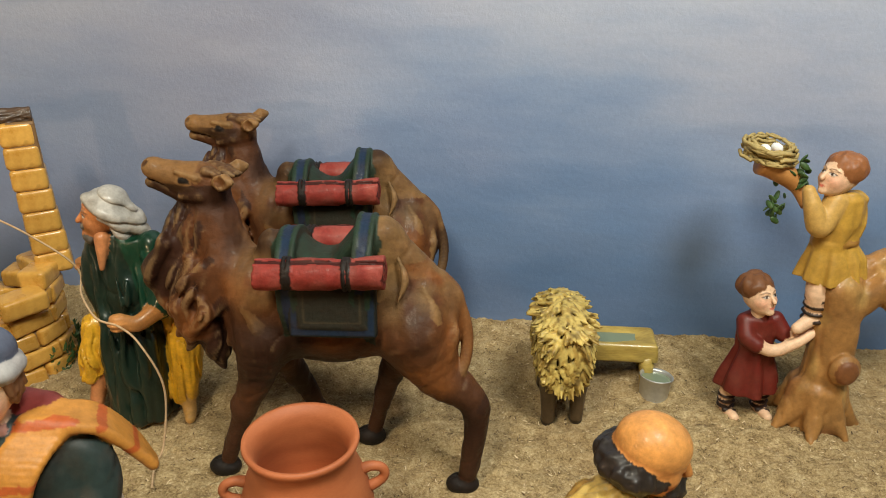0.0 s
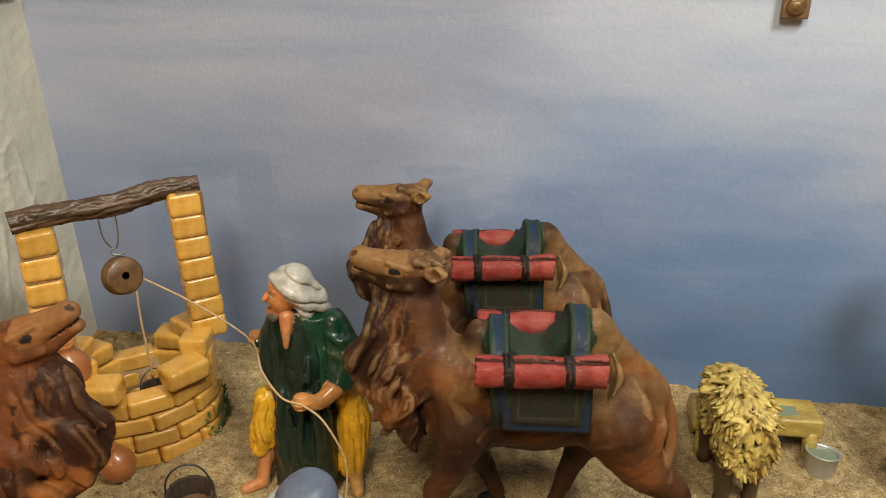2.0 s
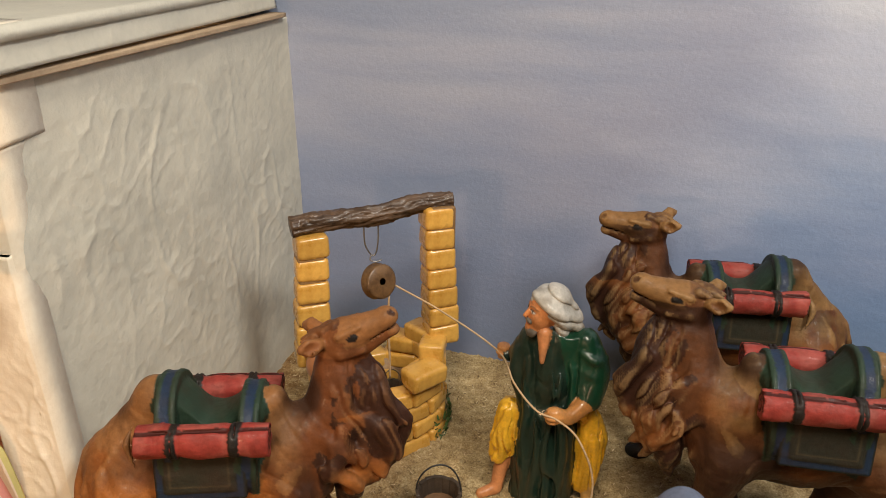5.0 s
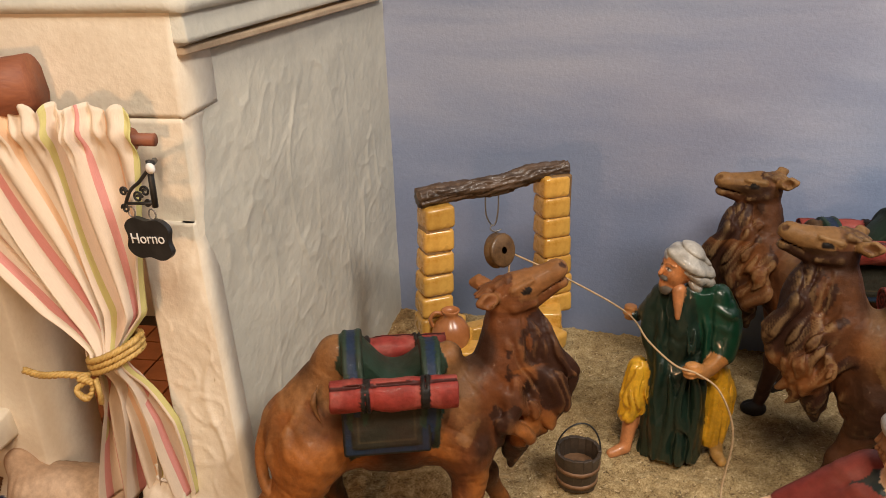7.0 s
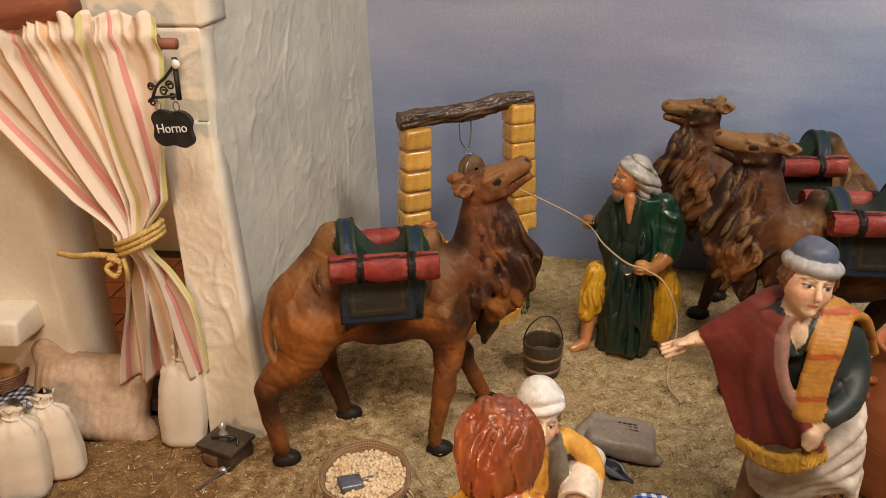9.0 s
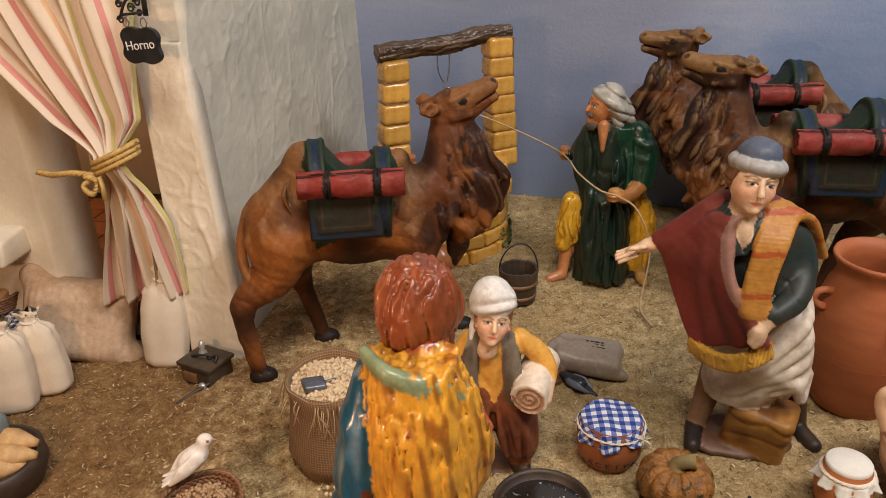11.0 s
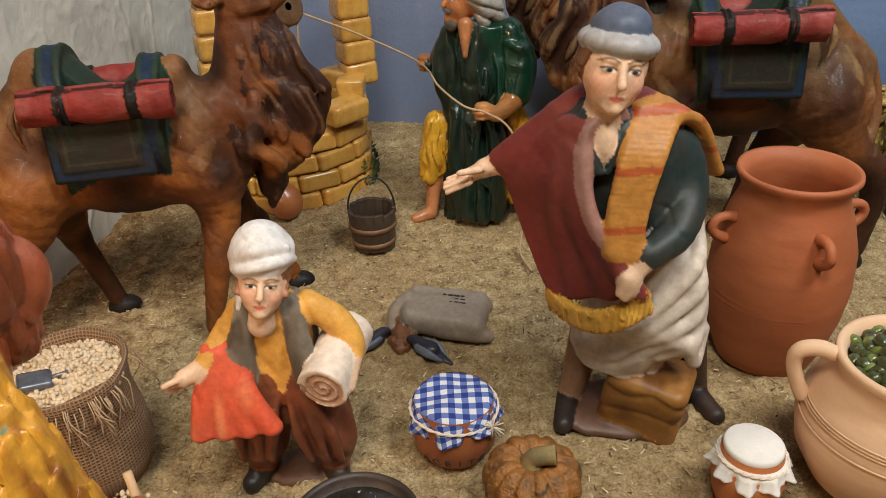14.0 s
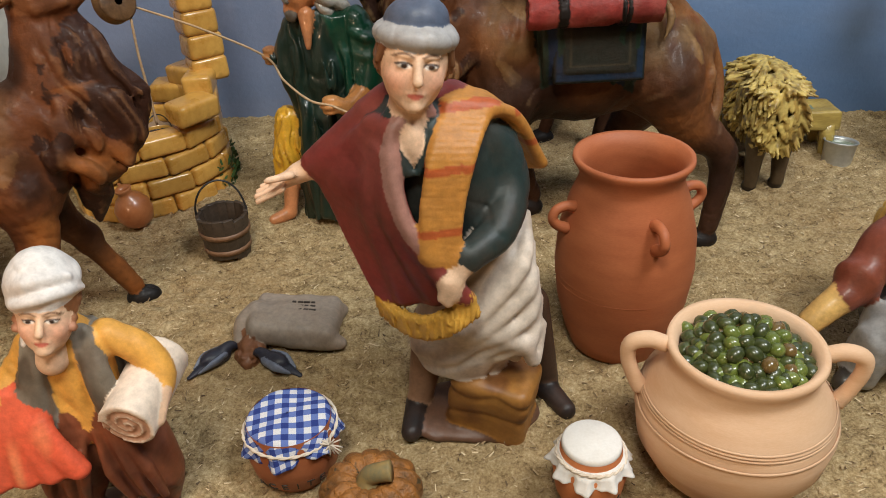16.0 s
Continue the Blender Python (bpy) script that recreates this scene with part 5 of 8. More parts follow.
        c = tint(c, 0.7 * panel * ((side > 0.82) & (side < 0.95)), blue)
        c = tint(c, 0.5 * panel * ((side > 0.60) & (side < 0.66)), (0.075, 0.054, 0.028))
        r = abs(c - np.array(red)).sum(1) < 0.05
        return tint(c, r * np.clip(n2 * 1.4 + 0.1, 0, 0.55), (0.34, 0.085, 0.066))

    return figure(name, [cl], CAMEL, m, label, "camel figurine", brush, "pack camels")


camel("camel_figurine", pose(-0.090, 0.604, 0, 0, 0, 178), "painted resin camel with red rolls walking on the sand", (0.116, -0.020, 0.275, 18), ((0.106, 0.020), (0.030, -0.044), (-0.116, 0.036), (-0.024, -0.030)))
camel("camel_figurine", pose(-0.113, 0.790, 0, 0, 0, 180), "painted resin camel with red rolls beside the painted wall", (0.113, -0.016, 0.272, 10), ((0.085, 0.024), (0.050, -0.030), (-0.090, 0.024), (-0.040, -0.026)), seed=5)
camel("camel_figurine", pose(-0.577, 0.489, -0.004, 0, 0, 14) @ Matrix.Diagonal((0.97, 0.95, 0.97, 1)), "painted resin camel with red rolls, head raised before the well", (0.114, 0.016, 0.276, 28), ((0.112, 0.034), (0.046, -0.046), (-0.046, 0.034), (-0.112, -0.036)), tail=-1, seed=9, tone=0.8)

# ---- the figurines ----
SKIN, SKIN_DARK, EYE_WHITE, PUPIL = (0.76, 0.51, 0.33), (0.50, 0.20, 0.075), (0.80, 0.74, 0.66), (0.03, 0.018, 0.012)


def head_of(c, s, yaw, pitch, roll=0.0, skin=SKIN, cell=0.0010, room=1.9, turn=0.0):
    """A fine lump for a head of half-height s, facing -y turned by yaw; returns it with a function from head axes (right, forward, up) to places."""
    cl = Clay([v - room * s for v in c], [v + room * s for v in c], cell)
    m = Euler((radians(-pitch), radians(roll), radians(yaw))).to_matrix()
    at = lambda r, f, u: tuple(Vector(c) + m @ Vector((r * s, -f * s, u * s)))
    rot = (-pitch, roll, yaw)
    cl.ell(at(0, -0.05, 0.12), (0.77 * s, 0.86 * s, 0.90 * s), skin, rot, k=0.2 * s)
    cl.ell(at(0, 0.26, -0.42), (0.56 * s, 0.52 * s, 0.56 * s), skin, rot, k=0.28 * s)
    cl.ell(at(0, 0.66, -0.80), (0.20 * s, 0.16 * s, 0.15 * s), skin, rot, k=0.2 * s)
    for q in (1, -1):
        cl.ell(at(0.36 * q, 0.50, -0.22), (0.22 * s, 0.20 * s, 0.22 * s), skin, rot, k=0.2 * s)
        cl.ell(at(0.30 * q, 0.80, 0.13), (0.17 * s, 0.11 * s, 0.085 * s), skin, rot, k=0.06 * s, cut=True)
        cl.ell(at(0.30 * q, 0.665, 0.10), (0.155 * s, 0.13 * s, 0.10 * s), skin, rot, k=0.03 * s)
        cl.cap(at(0.12 * q, 0.80, 0.30), at(0.46 * q, 0.66, 0.30), 0.03 * s, 0.03 * s, skin, k=0.10 * s)
    cl.cap(at(0, 0.78, 0.20), at(0, 0.98, -0.20), 0.07 * s, 0.12 * s, skin, k=0.08 * s)
    cl.cap(at(-0.15, 0.75, -0.50), at(0.15, 0.75, -0.50), 0.06 * s, 0.06 * s, skin, k=0.06 * s)
    cl.cap(at(-0.12, 0.74, -0.61), at(0.12, 0.74, -0.61), 0.06 * s, 0.06 * s, skin, k=0.05 * s)
    return cl, at


def face_paint(v, c, at, s, lips=(0.60, 0.16, 0.11), brow=(0.16, 0.08, 0.04), blush=True, lid=1.0):
    """Brows, eyes, blush and lips, set out in the head's own axes. lid: how far the eyes are open."""
    o = np.array(at(0, 0, 0))
    axes = np.array([np.array(at(*q)) - o for q in ((1, 0, 0), (0, 1, 0), (0, 0, 1))]) / s ** 2
    w = (v - o) @ axes.T
    spot = lambda c, r, f, u, size, col, soft: dab(w, c, (r, f, u), size, col, soft)
    for q in (1, -1):
        if blush:
            c = spot(c, 0.42 * q, 0.58, -0.25, (0.28, 0.4, 0.26), (0.78, 0.40, 0.26), 0.9)
        c = spot(c, 0.30 * q, 0.74, 0.09, (0.15, 0.3, 0.075 * lid), EYE_WHITE, 0.2)
        c = spot(c, 0.295 * q, 0.76, 0.10, (0.075, 0.3, 0.078 * lid), PUPIL, 0.25)
        for k in range(9):
            t = k / 4.0 - 1
            c = spot(c, (0.30 + 0.165 * t) * q, 0.74, 0.10 + 0.075 * lid * (1 - 0.8 * t * t), (0.030, 0.3, 0.022), PUPIL, 0.6)
            c = spot(c, (0.32 + 0.21 * t) * q, 0.74, 0.27 + 0.075 * (1 - t * t) - 0.015 * t, (0.036, 0.3, 0.022), brow, 0.7)
    for k in range(-2, 3):
        c = spot(c, 0.065 * k, 0.80, -0.555 + 0.006 * k * k, (0.05, 0.3, 0.078 - 0.009 * k * k), lips, 0.3)
    return c


def merchant():
    m = Matrix.Translation((-0.197, 0.362, 0))
    cloak, gold, teal, white, scarf = (0.200, 0.034, 0.028), (0.62, 0.34, 0.05), (0.020, 0.032, 0.030), (0.66, 0.56, 0.46), (0.46, 0.20, 0.035)
    cl = Clay((-0.15, -0.075, -0.006), (0.075, 0.075, 0.262), 0.0014)
    swag = lambda x, y, z: fold(x, y, z, (0.80, 0.2, -0.56), (0.56, 0.3, 0.80), 0.0012)
    crinkle = lambda x, y, z: fold(x, y, z, (0.5, -0.3, 0.8), (0.7, 0.6, -0.4), 0.0020)
    # boots, legs and the white wrap
    for x, y, t in ((-0.050, 0.006, -0.5), (0.038, 0.014, 0.9)):
        cl.cap((x, y + 0.010, 0.009), (x + 0.012 * t, y - 0.013, 0.006), 0.0085, 0.0066, (0.014, 0.012, 0.012), k=0.003)
        cl.cap((x + 0.002, y + 0.012, 0.014), (x * 0.72, y + 0.016, 0.075), 0.0085, 0.0135, (0.30, 0.17, 0.10) if x < 0 else (0.055, 0.030, 0.018), k=0.003)
    cl.robe([(0.052, -0.018, 0.010, 0.029, 0.023), (0.068, -0.016, 0.009, 0.036, 0.027), (0.11, -0.008, 0.006, 0.034, 0.026), (0.150, -0.012, 0.004, 0.029, 0.024), (0.172, -0.016, 0.004, 0.027, 0.022)], white, 4, 0.0004, 0.4, 10, 0.004, swag)
    cl.limb([(0.006, -0.010, 0.140), (0.016, -0.012, 0.122), (0.018, -0.010, 0.094), (0.012, -0.010, 0.066)], [0.005, 0.0075, 0.0075, 0.004], white, k=0.003, disp=swag)
    for i in range(5):
        a, b = (0.020 + 0.002 * i, 0.006 - 0.004 * i, 0.156 - 0.017 * i), (-0.030 + 0.008 * i, -0.016, 0.090 - 0.005 * i)
        cl.limb([a, (a[0] - 0.006, -0.018, a[2] - 0.020), (b[0] + 0.014, -0.021, b[2] + 0.010), b], [0.0030, 0.0046, 0.0042, 0.0020], white, k=0.0060)
    # torso in a dark shirt
    cl.robe([(0.138, -0.016, 0.004, 0.028, 0.021), (0.18, -0.026, 0.002, 0.033, 0.022), (0.208, -0.034, 0.001, 0.035, 0.020), (0.224, -0.038, 0.001, 0.026, 0.015), (0.232, -0.040, 0.001, 0.014, 0.012)], teal, 7, 0.0006, 0.2, 40, 0.004, crinkle)
    cl.cap((-0.0425, -0.006, 0.218), (-0.0425, -0.006, 0.246), 0.0112, 0.0100, SKIN, k=0.0025)
    cl.ell((-0.043, -0.0145, 0.213), (0.0075, 0.0075, 0.014), SKIN, k=0.0012)
    for s in (1, -1):
        cl.limb([(-0.043 + 0.010 * s, -0.008, 0.228), (-0.043 + 0.0085 * s, -0.017, 0.214), (-0.043 + 0.002 * s, -0.0215, 0.200)], [0.0028, 0.0030, 0.0022], teal, k=0.001)
    # bent left arm with the hand at the hip
    cl.limb([(-0.014, 0.002, 0.216), (0.003, 0.004, 0.200), (0.0085, -0.004, 0.179), (0.000, -0.022, 0.163), (-0.017, -0.035, 0.156)], [0.0120, 0.0118, 0.0110, 0.0098, 0.0082], teal, k=0.004, disp=crinkle)
    cl.cap((-0.017, -0.036, 0.156), (-0.027, -0.040, 0.145), 0.0062, 0.0052, SKIN, k=0.002)
    for i in range(3):
        cl.cap((-0.024 - 0.003 * i, -0.0430, 0.146), (-0.030 - 0.002 * i, -0.043, 0.132 + 0.002 * i), 0.0025, 0.0021, SKIN, k=0.0008)
    # red cloak over the right arm, with its lining and gold fringe
    drape = lambda x, y, z: fold(x, y, z, (0.80, 0.1, 0.55), (0.55, 0.2, -0.8), 0.0005, 0.12)
    cl.limb([(-0.020, 0.012, 0.226), (-0.050, 0.014, 0.224), (-0.076, 0.016, 0.206), (-0.096, 0.018, 0.192)], [0.0105, 0.0135, 0.0115, 0.0090], cloak, k=0.004, disp=drape)
    outer = [(-0.062, -0.004, 0.222), (-0.078, 0.004, 0.206), (-0.093, 0.012, 0.190), (-0.086, 0.010, 0.165), (-0.076, 0.004, 0.138), (-0.066, -0.004, 0.114)]
    inner = [(-0.054, -0.014, 0.222), (-0.054, -0.022, 0.197), (-0.050, -0.029, 0.178), (-0.040, -0.034, 0.160), (-0.030, -0.038, 0.146), (-0.020, -0.037, 0.132)]
    cl.sheet(outer, inner, 0.0042, cloak, 90, 0.006, drape)
    # long soft folds from the shoulder to the hem
    oc, ic = spline(outer, 8), spline(inner, 8)
    for f, g, r in ((0.75, 0.30, 0.0040), (0.92, 0.66, 0.0042), (0.96, 0.97, 0.0030)):
        pts = [oc[n].lerp(ic[n], f + (g - f) * n / 40) + Vector((0, -0.0012, 0)) for n in (4, 12, 20, 28, 36, 40)]
        cl.limb(pts, [0.002, r * 0.9, r, r * 1.1, r, r * 0.8], cloak, k=0.0075)
    cl.limb([(-0.034, -0.010, 0.2285), (-0.052, -0.016, 0.222), (-0.0535, -0.0255, 0.198), (-0.049, -0.0325, 0.176), (-0.040, -0.036, 0.160)], [0.0036, 0.0036, 0.0034, 0.0030, 0.002], (0.34, 0.17, 0.13), k=0.0015)
    tassel = lambda x, y, z: 0.0011 * np.sin(x * 2300 + y * 1500 + 160 * z)
    cl.sheet([(-0.068, -0.004, 0.113), (-0.056, -0.018, 0.110), (-0.042, -0.030, 0.113), (-0.030, -0.037, 0.122), (-0.018, -0.037, 0.131)], [(-0.066, -0.004, 0.103), (-0.054, -0.019, 0.100), (-0.040, -0.031, 0.103), (-0.027, -0.038, 0.112), (-0.015, -0.037, 0.121)], 0.0030, gold, 60, 0.001, tassel)
    # outstretched right hand
    cl.cap((-0.094, 0.018, 0.191), (-0.107, 0.019, 0.186), 0.0072, 0.0060, SKIN, k=0.002)
    cl.cap((-0.106, 0.019, 0.186), (-0.117, 0.019, 0.181), 0.0075, 0.0066, SKIN, k=0.002, flat=((0, 0.4, 1), 0.6))
    for i in range(4):
        cl.cap((-0.116, 0.011 + 0.0048 * i, 0.181), (-0.132 + 0.0015 * abs(i - 1.5), 0.007 + 0.006 * i, 0.176), 0.0024, 0.0018, SKIN, k=0.0008)
    cl.cap((-0.110, 0.010, 0.189), (-0.122, 0.003, 0.190), 0.0025, 0.0019, SKIN, k=0.001)
    # ochre scarf over the left shoulder, hanging before and behind
    weave = lambda x, y, z: fold(x, y, z, (1, 0.2, 0.3), (0.1, 0.3, 1), 0.0003)
    cl.sheet([(-0.022, -0.004, 0.229), (-0.033, -0.024, 0.211), (-0.039, -0.032, 0.186), (-0.039, -0.038, 0.160)], [(-0.001, 0.000, 0.226), (-0.013, -0.023, 0.209), (-0.021, -0.031, 0.184), (-0.025, -0.038, 0.156)], 0.0032, scarf, 80, 0.005, weave)
    cl.sheet([(-0.024, -0.003, 0.228), (-0.012, 0.010, 0.229), (0.002, 0.022, 0.220), (0.015, 0.030, 0.198), (0.024, 0.032, 0.176)], [(0.003, -0.002, 0.224), (0.011, 0.003, 0.219), (0.018, 0.008, 0.209), (0.025, 0.014, 0.194), (0.031, 0.018, 0.182)], 0.0034, scarf, 80, 0.005)
    # the tied bundle between the feet
    pack = (0.30, 0.135, 0.028)
    cl.box((0.000, 0.001, 0.025), (0.026, 0.020, 0.027), pack, (8, 8, -24), 0.007, 0.003, disp=lambda x, y, z: 0.0010 * crease(330 * z + 60 * x + 2.4 * waves(x * 50, y * 50, z * 50)) + 0.001 * waves(x * 60, y * 60, z * 60))
    cl.ell((-0.012, 0.010, 0.004), (0.046, 0.030, 0.009), (0.12, 0.06, 0.035), k=0.003, disp=crinkle)
    s = 0.0222
    hd, at = head_of((-0.0395, -0.007, 0.2525), s, 3, 5, 9, cell=0.00075)
    hd.cap(at(0, -0.1, -0.8), at(0, -0.2, -1.5), 0.40 * s, 0.42 * s, SKIN, k=0.003)
    hair = (0.17, 0.075, 0.03)
    curl = lambda x, y, z: 0.0014 * waves(x * 280, y * 280, z * 280)
    for q in (1, -1):
        hd.ell(at(0.70 * q, -0.05, 0.10), (0.13 * s, 0.30 * s, 0.46 * s), hair, k=0.001, disp=curl)
        for i in range(7):
            hd.cap(at(0.72 * q, 0.30 - 0.10 * i, 0.42 - 0.10 * (i % 3)), at(0.82 * q, 0.26 - 0.11 * i, 0.08 - 0.16 * (i % 2)), 0.10 * s, 0.07 * s, hair, k=0.001)
    hd.ell(at(0, -0.55, -0.05), (0.66 * s, 0.38 * s, 0.58 * s), hair, k=0.002, disp=curl)
    top = at(0, -0.06, 0.62)
    rib = lambda x, y, z: 0.0004 * crease(9 * np.arctan2(y - top[1], x - top[0]) + 90 * (z - top[2])) + 0.0009 * waves(x * 70, y * 70, z * 70)
    hd.ell(top, (0.94 * s, 0.98 * s, 0.42 * s), (0.36, 0.345, 0.335), (-5, 9, 3), k=0.001, disp=rib)
    hd.ell(at(0, -0.10, 0.88), (0.72 * s, 0.78 * s, 0.62 * s), (0.085, 0.105, 0.155), k=0.001, disp=lambda x, y, z: 0.0010 * waves(x * 110, y * 110, z * 60))

    def brush(v, c):
        x, y, z = v.T
        on = (abs(c - np.array(scarf)).sum(1) < 0.12)
        for zz, ww in ((0.172, 1), (0.204, 1), (0.229, 1), (0.220, -1), (0.199, -1)):
            band = (abs(z - zz) < 0.0021) * on * ((y < 0.0) if ww > 0 else (y > 0.0))
            c = tint(c, 0.75 * band, (0.36, 0.045, 0.012))
        red = abs(c - np.array(cloak)).sum(1) < 0.1
        c = tint(c, red * np.clip(waves(x * 26, y * 26, z * 26) * 1.4, 0, 0.6), (0.11, 0.014, 0.012))
        c = tint(c, red * np.clip(-waves(x * 34, y * 34, z * 34) * 1.2 - 0.1, 0, 0.4), (0.34, 0.09, 0.065))
        w = abs(c - np.array(white)).sum(1) < 0.05
        c = tint(c, w * np.clip(waves(x * 60, y * 60, z * 40) - 0.1, 0, 0.5), (0.40, 0.29, 0.20))
        p = abs(c - np.array(pack)).sum(1) < 0.05
        c = tint(c, p * np.clip(waves(x * 60, y * 60, z * 120) * 1.3, 0, 0.7), (0.14, 0.05, 0.015))
        return face_paint(v, c, at, s, lid=0.8)

    figure("merchant_figurine", [cl, hd], RESIN, m, "painted resin merchant in red cloak with gold fringe", "figurine", brush)


def boy():
    m = Matrix.Translation((-0.424, 0.315, 0)) @ Matrix.Diagonal((0.95, 0.95, 0.985, 1))
    brown, yellow, vest, coral = (0.20, 0.062, 0.026), (0.70, 0.36, 0.065), (0.17, 0.145, 0.11), (0.66, 0.105, 0.045)
    cl = Clay((-0.075, -0.055, -0.005), (0.06, 0.05, 0.160), 0.0012)
    wr = lambda x, y, z: fold(x, y, z, (0.8, 0.5, 0.3), (0.3, 0.2, 1), 0.0009)
    cl.ell((-0.002, 0.006, 0.000), (0.030, 0.018, 0.008), (0.10, 0.05, 0.028), k=0.004, disp=wr)
    for x, t in ((-0.026, -1), (0.023, 1)):
        cl.cap((x, 0.0, 0.007), (x + 0.006 * t, -0.014, 0.006), 0.0080, 0.0068, (0.025, 0.020, 0.016), k=0.003)
        cl.limb([(x * 0.45, 0.003, 0.084), (x * 0.74, 0.000, 0.058), (x * 0.92, 0.001, 0.034), (x, 0.003, 0.017)], [0.018, 0.0200, 0.0180, 0.0115], brown, k=0.006, disp=wr)
        for o in (-0.010, 0.002, 0.011):
            cl.limb([(x * 0.4 + o * 0.6, -0.014, 0.080), (x * 0.74 + o, -0.0205, 0.056), (x * 0.92 + o * 0.9, -0.0165, 0.030)], [0.0015, 0.0036, 0.0024], brown, k=0.0035)
    cl.robe([(0.074, -0.002, 0.004, 0.021, 0.017), (0.100, -0.003, 0.003, 0.021, 0.016), (0.128, -0.003, 0.003, 0.023, 0.016), (0.143, -0.004, 0.003, 0.013, 0.011)], yellow, 6, 0.0008, 0, 30, 0.005, wr)
    for s in (1, -1):
        cl.limb([(-0.003 + 0.013 * s, -0.004, 0.140), (-0.003 + 0.017 * s, -0.012, 0.118), (-0.003 + 0.019 * s, -0.013, 0.094), (-0.003 + 0.021 * s, -0.010, 0.076)], [0.0065, 0.0080, 0.0080, 0.0065], vest, k=0.003, disp=wr, flat=((0, 1, 0), 0.7))
    cl.robe([(0.078, -0.002, 0.009, 0.024, 0.014), (0.125, -0.003, 0.008, 0.025, 0.013), (0.140, -0.003, 0.006, 0.018, 0.011)], vest, 6, 0.0008, 0, 30, 0.003, wr)
    # arms, the coral cloth and the rolled towel
    cl.limb([(-0.022, 0.0, 0.132), (-0.032, -0.003, 0.118), (-0.044, -0.014, 0.104)], [0.0095, 0.0085, 0.0065], yellow, k=0.004, disp=wr)
    cl.cap((-0.046, -0.016, 0.102), (-0.056, -0.022, 0.099), 0.0062, 0.0055, SKIN, k=0.002)
    for i in range(4):
        cl.cap((-0.055, -0.025 + 0.003 * i, 0.102 - 0.003 * i), (-0.065, -0.031 + 0.003 * i, 0.100 - 0.0035 * i), 0.0022, 0.0018, SKIN, k=0.001)
    left, right = [(-0.042, -0.012, 0.112), (-0.050, -0.020, 0.088), (-0.054, -0.026, 0.060)], [(-0.026, -0.010, 0.114), (-0.016, -0.022, 0.090), (-0.004, -0.026, 0.066)]
    cl.sheet(left, right, 0.0038, coral, 70, 0.004, lambda x, y, z: fold(x, y, z, (1, 0.2, 0.25), (-0.25, 0, 1), 0.0008))
    lc, rc = spline(left, 8), spline(right, 8)
    for f, g in ((0.30, 0.05), (0.40, 0.38), (0.60, 0.66), (0.75, 0.96)):
        cl.limb([lc[n].lerp(rc[n], f + (g - f) * n / 16) + Vector((0, -0.0015, 0)) for n in (1, 6, 11, 16)], [0.002, 0.0034, 0.0042, 0.0046], coral, k=0.006)
    cl.limb([(0.020, 0.001, 0.134), (0.036, 0.002, 0.122), (0.044, -0.004, 0.108), (0.040, -0.016, 0.098)], [0.0095, 0.0092, 0.0088, 0.0070], yellow, k=0.004, disp=wr)
    back, end = Vector((0.040, 0.018, 0.106)), Vector((0.029, -0.030, 0.097))
    towel, ax = (0.74, 0.62, 0.50), (end - back).normalized()
    cl.cyl(back, end, 0.0152, towel, 0.001, lambda x, y, z: 0.0008 * waves(x * 90, y * 30, z * 90))
    u, w = ax.cross(Vector((0, 0, 1))).normalized(), ax.cross(ax.cross(Vector((0, 0, 1)))).normalized()
    for i in range(30):
        q = [end + (u * math.cos(t) + w * math.sin(t)) * 0.0135 * (1 - t / 17) for t in (i * 0.5, (i + 1) * 0.5)]
        cl.cap(*q, 0.0015, 0.0015, (0.50, 0.30, 0.20), k=0.0005, cut=True)
    cl.cap((0.046, -0.012, 0.104), (0.044, -0.024, 0.094), 0.0045, 0.0038, SKIN, k=0.002)
    s = 0.0184
    hd, at = head_of((-0.002, -0.008, 0.1555), s, 8, 14, 10, cell=0.00075, room=2.6)
    hd.cap(at(0, -0.1, -0.7), at(0, -0.2, -1.4), 0.38 * s, 0.45 * s, SKIN, k=0.003)
    hd.ell(at(0, -0.20, 0.44), (0.88 * s, 0.90 * s, 0.74 * s), (0.24, 0.10, 0.04), k=0.001, disp=lambda x, y, z: 0.0007 * waves(x * 350, y * 350, z * 350))
    cap_white, rumple = (0.72, 0.68, 0.64), lambda x, y, z: fold(x, y, z, (0.6, 0.2, 0.8), (0.8, 0.4, -0.5), 0.0016)
    hd.ell(at(-0.16, -0.20, 0.96), (0.92 * s, 0.98 * s, 0.86 * s), cap_white, (0, -16, 0), k=0.004, disp=rumple)
    hd.limb([at(-0.95, -0.2, 0.75), at(-0.3, 0.75, 1.15), at(0.7, 0.35, 1.25)], [0.10 * s, 0.16 * s, 0.08 * s], cap_white, k=0.004)
    hd.ell(at(-0.04, -0.20, 0.82), (0.98 * s, 1.06 * s, 0.40 * s), cap_white, (6, -10, 12), k=0.004, disp=rumple)
    hd.limb([at(-0.92, -0.10, 0.34), at(-0.62, 0.66, 0.52), at(0.0, 0.90, 0.74), at(0.62, 0.58, 0.86), at(0.92, -0.10, 0.80)], [0.10 * s, 0.15 * s, 0.16 * s, 0.14 * s, 0.10 * s], cap_white, k=0.002)
    for q in (1, -1):
        for i in range(3):
            hd.ell(at(0.72 * q, 0.10 + 0.12 * i, 0.22 - 0.22 * i), 0.13 * s, (0.26, 0.11, 0.045), k=0.001)
    hd.limb([at(-0.5, -0.7, 0.3), at(-0.65, -0.6, -0.5), at(-0.75, -0.4, -1.0)], [0.25 * s, 0.25 * s, 0.10 * s], (0.74, 0.70, 0.66), k=0.003)
